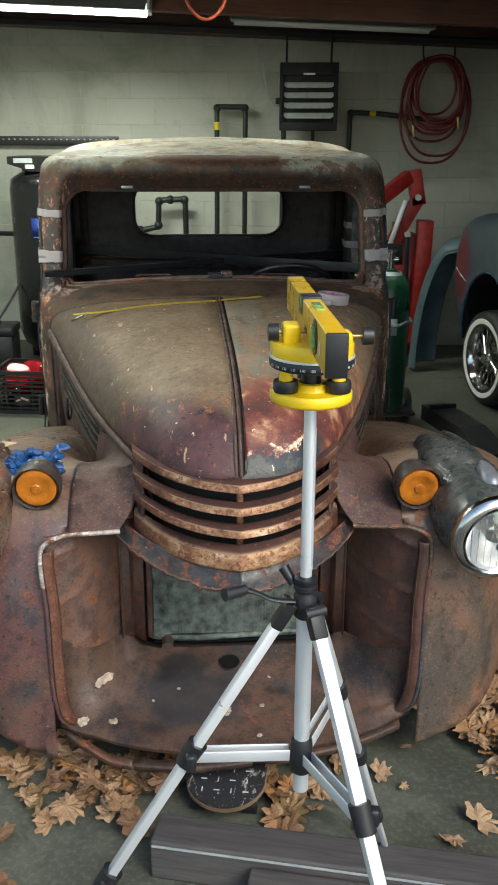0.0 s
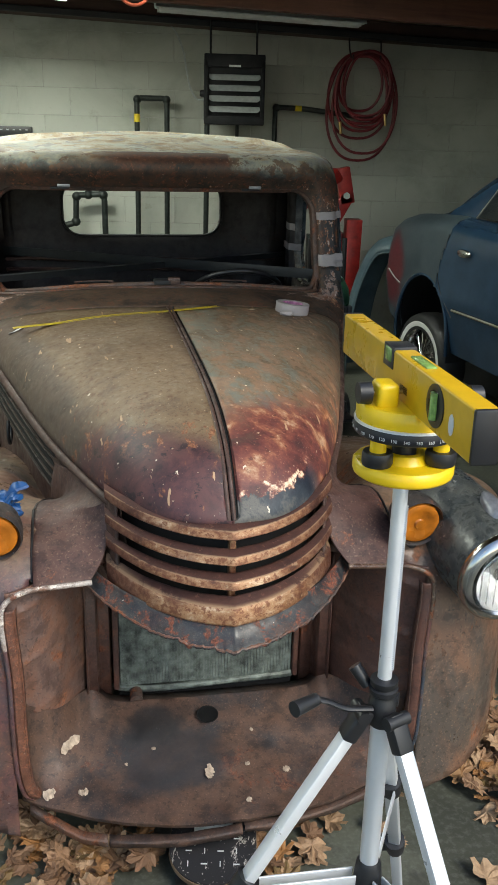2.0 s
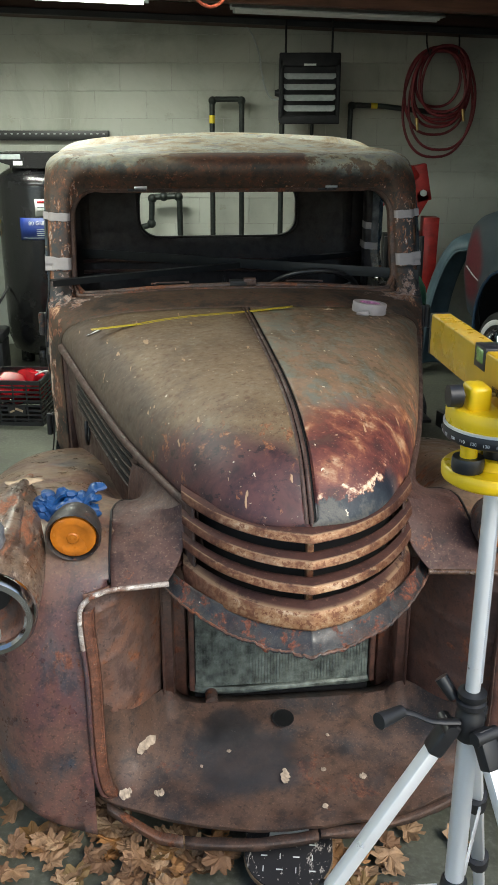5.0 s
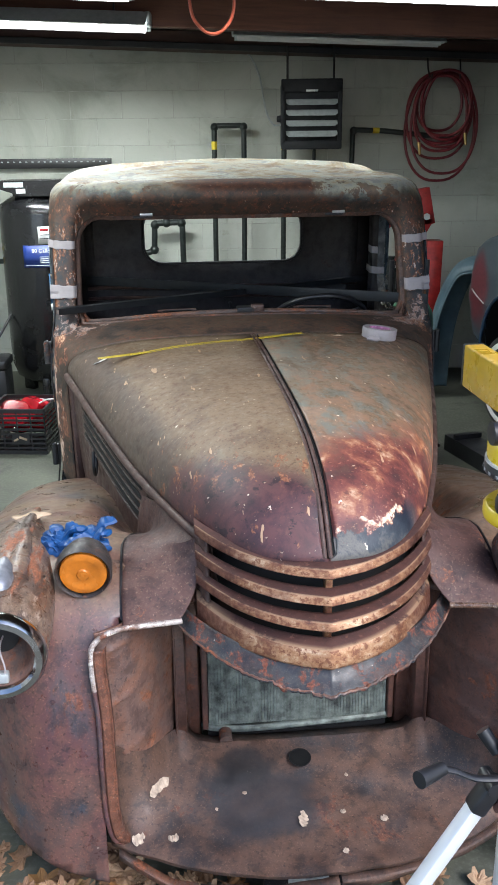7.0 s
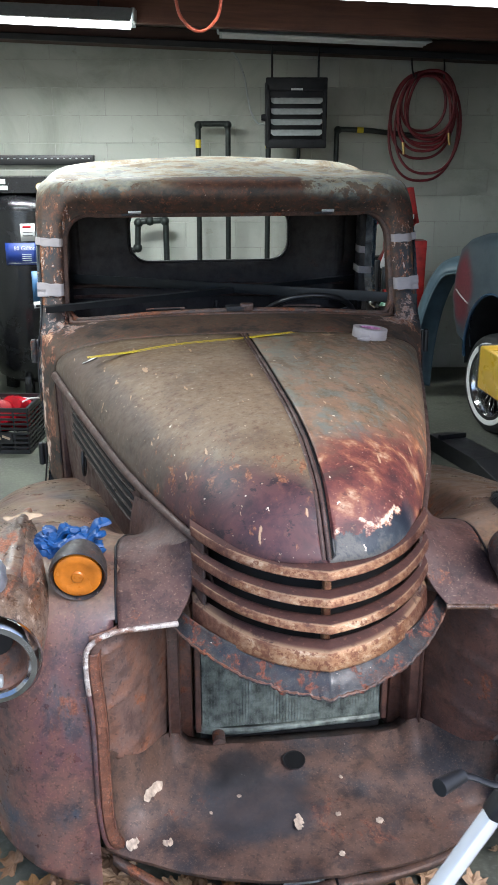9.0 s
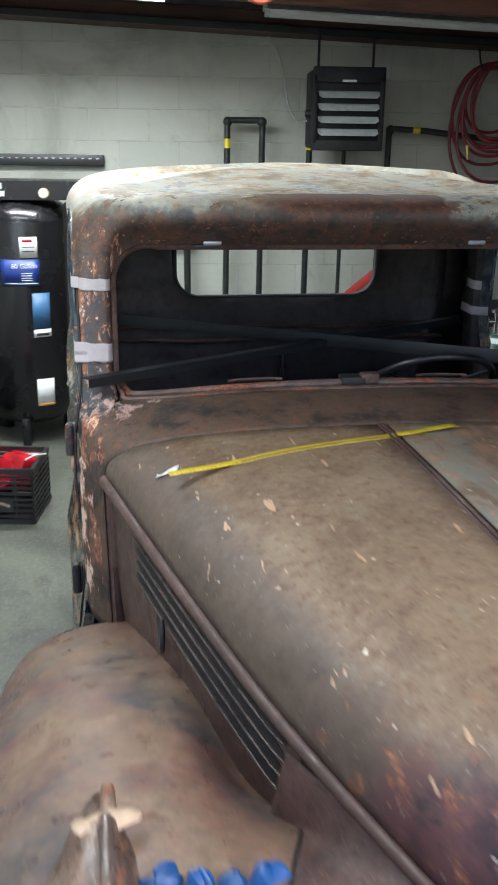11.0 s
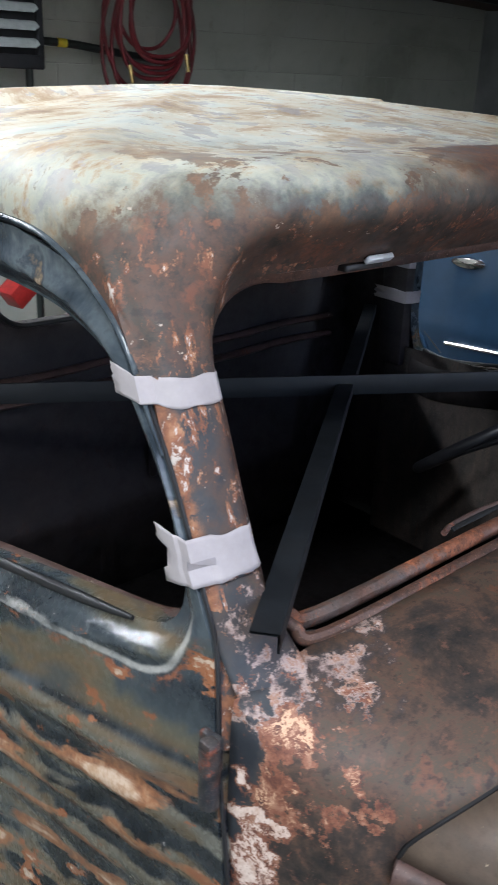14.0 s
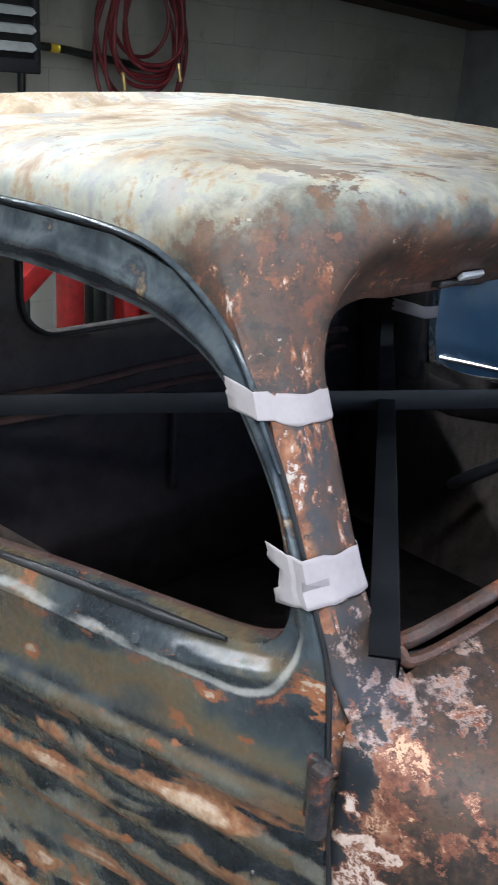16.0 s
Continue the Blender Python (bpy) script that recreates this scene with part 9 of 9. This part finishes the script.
def scrap(name, u, v, w, h, rz, mat, label, category, lift=0.003, rx=0):
    bm = bmesh.new()
    rng = random.Random(hash((round(u * 100), round(v * 100))) % 997)
    rows = [[(w * (i / 4 - 0.5), h * (j / 3 - 0.5), rng.uniform(0, 0.004)) for i in range(5)] for j in range(4)]
    sheet(bm, rows)
    z = on_hood(u, v)
    return single(name, bm, mat, label, category, m=TM @ pose(u, v, z + lift, rx, math.degrees(math.atan2(on_hood(u - 0.02, v) - on_hood(u + 0.02, v), 0.04)), rz), solid=0.0008)


scrap("paper_tag", -0.545, 1.348, 0.055, 0.028, -12, M_WHITE, "white paper tag under the rule's end on the hood", "paper")
scrap("paper_scrap", 0.30, 1.44, 0.035, 0.018, 10, M_CARD, "small pale paper scrap on the hood", "paper")
roll = thing("tape_roll", "white roll of masking tape lying on the hood", "tape roll", TM @ pose(0.455, 1.46, on_hood(0.455, 1.46) + 0.001, 0, 6, 0))
bm = bmesh.new()
turned(bm, [(0.040, 0.0), (0.062, 0.0), (0.063, 0.002), (0.063, 0.036), (0.062, 0.038), (0.040, 0.038), (0.040, 0.0)], None, 40, False)
part("tape_body", bm, M_TAPE, roll)
bm = bmesh.new()
turned(bm, [(0.0385, 0.0015), (0.0395, 0.0015), (0.0395, 0.0365), (0.0385, 0.0365), (0.0385, 0.0015)], None, 32, False)
part("core", bm, plain("pink_print_core", (0.50, 0.20, 0.36), 0.6, 0, 0.4, 70), roll, "pink printed core")
bm = bmesh.new()
bmesh.ops.create_icosphere(bm, subdivisions=3, radius=0.018)
for v in bm.verts:
    v.co = Vector((v.co.x * 1.4, v.co.y, v.co.z * 0.6)) * (1 + 0.25 * noise.noise(v.co * 90))
single("tape_wad", bm, M_TAPE, "crumpled wad of masking tape on the hood", "tape", m=TM @ pose(0.42, 1.385, on_hood(0.42, 1.385) + 0.010), smooth=20)


def tape_on_pillar(z0, z1, side, label, ragged):
    """A strip that runs over the front of the pillar and round onto the door's frame."""
    bm = bmesh.new()
    rows = []
    for k in range(11):
        z = z0 + (z1 - z0) * k / 10
        path = [pillar_point(s, z) for s in [i / 14 for i in range(15)]]
        path = [path[0] + Vector((-0.001, 0.014, 0))] + [q + Vector((-0.0008, -0.0026 - (0.004 * max(0, (1.262 - z) / 0.034) if ragged > 1 else 0), 0)) for q in path]
        gap_v = float(np.interp(z, [q[1] for q in DOOR[3:13]], [q[0] for q in DOOR[3:13]]))
        for q in path:
            if q.y > gap_v - 0.010 and q.x > 0.70:
                q.x = max(q.x, side_u(1.9, z) + 0.0085)
        last = path[-1]
        wide = (0.046 if ragged < 1 else 0.034) + 0.004 * noise.noise(Vector((k * 0.9, ragged * 9, 0))) - (0.012 if ragged > 1 and k in (4, 5) else 0)
        path += [Vector((side_u(last.y + dv, z) + 0.0115, last.y + dv, last.z)) for dv in (0.005, 0.3 * wide, 0.65 * wide, wide)]
        rows.append([(side * q.x, q.y, q.z + 0.0012 * math.sin(i * 0.9 + k * 0.3) * (1 if k in (0, 10) else 0) + (0.010 if ragged < 1 else 0.0) * max(0, (i - 14) / 5) - (0.010 if ragged > 1 and k < 5 else -0.008 if ragged > 1 else 0) * max(0, (i - 10) / 9)) for i, q in enumerate(path)])
    sheet(bm, rows)
    return single("masking_tape_strip", bm, M_TAPE, label, "masking tape", "tape strips", m=TM, solid=0.0004, smooth=18)


for side in (-1, 1):
    tape_on_pillar(1.421, 1.452, side, "strip of masking tape round the upper pillar", 0.3)
    tape_on_pillar(1.240, 1.286, side, "wide strip of masking tape round the lower pillar", 1.4)
# tape on the rear posts inside
for z, w in ((1.312, 0.07), (1.213, 0.105)):
    bm = bmesh.new()
    rows = []
    for k in range(7):
        dz = 0.034 * (k / 6 - 0.5)
        rows.append([(u, v, z + dz + 0.002 * noise.noise(Vector((v * 60, k * 0.4, z * 9))) + dip) for u, v, dip in ((0.782, 2.7065, -0.004), (0.745, 2.7065, -0.003), (0.719, 2.7070, 0.0), (0.7145, 2.712, 0.0), (0.7145, 2.75, 0.002), (0.7145, 2.71 + w * (1 + 0.06 * math.sin(k * 2.3)), 0.004))])
    sheet(bm, rows)
    single("masking_tape_strip", bm, M_TAPE, "strip of masking tape holding a brace bar to the door post", "masking tape", "tape strips", m=TM, solid=0.0006)

# blue gloves behind the marker lamp
rng = random.Random(9)
for i, (u, v, z, sx, rz) in enumerate(((-0.535, 0.300, 0.886, 1.0, 20), (-0.605, 0.33, 0.878, 0.9, -40))):
    g = bmesh.new()
    bmesh.ops.create_icosphere(g, subdivisions=4, radius=0.045)
    for vert in g.verts:
        p = vert.co.copy()
        k = 1 + 0.5 * noise.noise(p * 24 + Vector((i * 7, 0, 0))) - 0.45 * abs(noise.noise(p * 60 + Vector((0, i * 3, 0)))) + 0.12 * noise.noise(p * 140)
        vert.co = Vector((p.x * 1.35 * k, p.y * 0.8 * k, p.z * 0.8 * k))
    for f in range(3):
        a = radians(-50 + 62 * f + 60 * i)
        tip = Vector((0.072 * math.cos(a), 0.05 * math.sin(a), 0.034 + 0.022 * math.sin(f * 2.2 + i)))
        tube(g, bezier([(0.018 * math.cos(a), 0.018 * math.sin(a), 0.004), tip * 0.55 + Vector((0.004, 0, 0.014)), tip * 0.85 + Vector((0, 0.006 * (-1) ** f, 0.004)), tip], 5), [(0.0175 + 0.0030 * math.sin(q * 1.1 + f)) * (1 if q < 13 else 0.7) for q in range(16)], 9, flat=0.5)
    single("rubber_glove", g, M_GLOVE, "crumpled blue nitrile glove lying on the fender", "glove", "gloves", m=TM @ pose(u, v, z, 0, 0, rz), smooth=35)
bm = bmesh.new()
rows = [[(0.080 * (i / 5 - 0.5) * (1 + 0.3 * math.sin(j)), 0.040 * (j / 3 - 0.5), 0.004 * math.sin(i * 1.7 + j)) for i in range(6)] for j in range(4)]
sheet(bm, rows)
single("cardboard_scrap", bm, M_CARD, "torn tan cardboard scrap on the fender", "cardboard", m=TM @ pose(-0.69, 0.50, 0.885, 0, 0, 15), solid=0.002)
# flakes lying on the apron
for i, (u, t, rz, w, h) in enumerate(((-0.389, 0.66, 55, 0.080, 0.026), (-0.032, 0.40, 70, 0.055, 0.024), (-0.356, 0.20, 10, 0.026, 0.018), (-0.44, 0.12, 20, 0.034, 0.026), (0.055, 0.13, 80, 0.017, 0.013),
                                      (0.17, 0.34, 20, 0.020, 0.016), (-0.17, 0.62, 5, 0.012, 0.008), (0.10, 0.70, 35, 0.010, 0.008), (0.07, 0.42, 15, 0.014, 0.010), (-0.245, 0.50, 75, 0.010, 0.006))):
    bm = bmesh.new()
    r2 = random.Random(i + 3)
    n, bend_k = 10, r2.uniform(-0.35, 0.35)
    top, low = [], []
    for j in range(n + 1):
        x = w * (j / n - 0.5)
        mid = bend_k * (x / w) ** 2 * w
        wide = h / 2 * (1 - (2 * j / n - 1) ** 4) ** 0.5 + 0.001
        top.append(bm.verts.new((x, mid + wide * r2.uniform(0.6, 1.15), r2.uniform(0, 0.003))))
        low.append(bm.verts.new((x, mid - wide * r2.uniform(0.6, 1.15), r2.uniform(0, 0.003))))
    for j in range(n):
        bm.faces.new((low[j], low[j + 1], top[j + 1], top[j]))
    p = apron_point(u, t)
    along = apron_point(u, t + 0.03) - apron_point(u, t - 0.03)
    single("paint_flake", bm, M_FLAKE, "pale paint flake lying on the apron", "paint flake", "paint flakes", m=TM @ pose(p.x, p.y, p.z + 0.004, math.degrees(math.atan2(along.z, along.y)), 0, rz), smooth=0, solid=0.001)

# ---------------------------------------------------------------- floor in front
bm = bmesh.new()
prism(bm, [(0.11 * math.cos(a) * (1 if abs(math.sin(a)) < 2 else 1), (0.26 if math.sin(a) > 0 else 0.12) * math.sin(a)) for a in [2 * math.pi * i / 40 for i in range(40)]], Matrix(), 0.011)
deck_m = pose(-0.03, 2.13, 0.062, 3, 0, -4)
deck = thing("skateboard", "worn black skateboard deck on the floor under the truck's apron", "skateboard", deck_m)
part("deck", bm, M_GRIP, deck, "scraped black deck", smooth=30)
bm = bmesh.new()
prism(bm, [(0.112 * math.cos(a), (0.262 if math.sin(a) > 0 else 0.122) * math.sin(a)) for a in [2 * math.pi * i / 40 for i in range(40)]], pose(0, 0, -0.006), 0.012)
part("deck_ply", bm, wood("ply_edge", (0.16, 0.10, 0.06), (0.26, 0.18, 0.11)), deck, smooth=30)
bm = bmesh.new()
box(bm, (0.0, 0.055, 0.013), (0.10, 0.035, 0.003))
part("white_sticker", bm, M_WHITE, deck, smooth=0)
bm = bmesh.new()
for i in range(4):
    for j in range(3):
        x, y = -0.06 + 0.04 * i, -0.06 + 0.04 * j
        box(bm, (x, y, 0.0125), (0.016, 0.0025, 0.002)) if (i + j) % 2 else box(bm, (x, y, 0.0125), (0.0025, 0.016, 0.002))
tagged(part("white_tick", bm, M_WHITE, deck, smooth=0), kind="stuff")
for y in (-0.05, 0.16):
    for x in (-0.072, 0.072):
        bm = bmesh.new()
        rod(bm, (x - 0.018, y, -0.034), (x + 0.018, y, -0.034), 0.027, seg=16)
        part("wheel", bm, M_RUBBER, deck)

timber = thing("timber_beam", "dark weathered timber beam lying on the concrete", "timber", pose(0.46, 1.79, 0, 0, 0, -7.5))
bm = bmesh.new()
box(bm, (0, 0, 0.06), (1.32, 0.10, 0.115), None, 0.006)
part("beam_body", bm, M_TIMBER, timber, smooth=0)
bm = bmesh.new()
box(bm, (0, -0.052, 0.105), (1.31, 0.004, 0.004))
part("pale_edge", bm, M_GALV, timber, smooth=0)
bm = bmesh.new()
box(bm, (0.12, -0.105, 0.045), (1.05, 0.10, 0.085), None, 0.006)
part("lower_beam", bm, M_TIMBER, timber, smooth=0)

# fallen leaves
rng = random.Random(21)


def leaf_mesh(i):
    r = random.Random(100 + i)
    bm = bmesh.new()
    spikes = [(0, 1.0), (10, 0.80), (22, 0.70), (34, 0.90), (44, 0.84), (58, 0.60), (72, 0.86), (84, 0.90), (98, 0.62), (114, 0.70), (128, 0.66), (150, 0.42), (172, 0.22)]
    outline = []
    for a, q in spikes:
        outline.append((90 - a, q * r.uniform(0.85, 1.1)))
    for a, q in reversed(spikes[1:]):
        outline.append((90 + a, q * r.uniform(0.85, 1.1)))
    curl, tw = r.uniform(0.15, 0.55), r.uniform(-0.3, 0.3)

    def lift(x, y):
        return 0.06 * curl * ((x / 0.05) ** 2 * 0.5 + (y / 0.06) ** 2 * 0.25) * 0.35 + 0.012 * noise.noise(Vector((x * 40, y * 40, i))) + tw * x * y * 4
    S = 0.062
    cv = bm.verts.new((0, 0, lift(0, 0) * 0))
    inner, outer = [], []
    for a, q in outline:
        x, y = S * q * math.cos(radians(a)), S * q * math.sin(radians(a))
        inner.append(bm.verts.new((x * 0.5, y * 0.5, lift(x * 0.5, y * 0.5))))
        outer.append(bm.verts.new((x, y, lift(x, y))))
    n = len(outline)
    for j in range(n):
        k = (j + 1) % n
        bm.faces.new((cv, inner[j], inner[k]))
        bm.faces.new((inner[j], outer[j], outer[k], inner[k]))
    me = bpy.data.meshes.new("fallen_leaf")
    bm.to_mesh(me)
    bm.free()
    me.materials.append(M_LEAF)
    return me


LEAVES = [leaf_mesh(i) for i in range(10)]


def drop_leaf(x, y, z, s):
    ob = new("fallen_leaf", rng.choice(LEAVES))
    ob.matrix_world = pose(x, y, z, rng.uniform(-24, 24), rng.uniform(-24, 24), rng.uniform(0, 360)) @ Matrix.Diagonal((0.88 * s, 0.80 * s, 1.1 * s, 1))
    return tagged(ob, "dry curled brown maple leaf on the concrete", "leaf", "fallen leaves")


for (cx, cy, sx, sy, n) in ((-0.38, 2.17, 0.22, 0.13, 60), (-0.62, 2.25, 0.22, 0.16, 40), (0.13, 2.13, 0.10, 0.12, 24), (0.80, 2.42, 0.14, 0.22, 60), (0.78, 2.68, 0.16, 0.15, 40),
                            (-0.10, 2.28, 0.30, 0.06, 26), (1.05, 2.2, 0.2, 0.3, 20), (-0.95, 2.2, 0.2, 0.25, 24)):
    for _ in range(n):
        drop_leaf(rng.gauss(cx, sx * 0.6), rng.gauss(cy, sy * 0.6), 0.012 + abs(rng.gauss(0, 0.018)), rng.uniform(0.55, 1.25))
for x, y, s in ((-0.62, 1.93, 1.2), (-0.56, 1.79, 0.9), (0.58, 1.98, 0.8), (0.66, 2.05, 1.2), (0.36, 2.45, 0.8), (-0.36, 2.11, 1.7), (0.12, 2.06, 1.3), (0.14, 1.98, 1.2), (-0.50, 1.99, 1.0), (0.33, 2.02, 0.5),
                (0.50, 2.35, 0.45), (0.47, 2.18, 0.4), (0.29, 2.26, 1.1), (1.7, 5.5, 1.0), (1.62, 5.4, 1.0), (1.55, 5.3, 0.9), (1.6, 5.15, 0.9)):
    drop_leaf(x, y, 0.015, s)

# ---------------------------------------------------------------- blocks of the back wall
BW, BH, GAP = 0.405, 0.203, 0.005


def block_mesh(w, i):
    bm = bmesh.new()
    box(bm, (0, 0, 0), (w - GAP, 0.012, BH - GAP), None, 0.0015, 1)
    me = bpy.data.meshes.new("block")
    bm.to_mesh(me)
    bm.free()
    me.materials.append(M_BLOCK)
    return me


FULL, HALF = block_mesh(BW, 0), block_mesh(BW / 2, 1)
for row in range(13):
    z = BH * (row + 0.5)
    x = -3.42 + (0 if row % 2 else -BW / 2)
    while x < 4.2:
        ob = new("block", FULL)
        ob.parent = wall_back
        ob.location = (x + BW / 2, ROOM["y1"] + 0.0045 - 0.0010 * ((row * 7 + int(x * 10)) % 3), z)
        x += BW
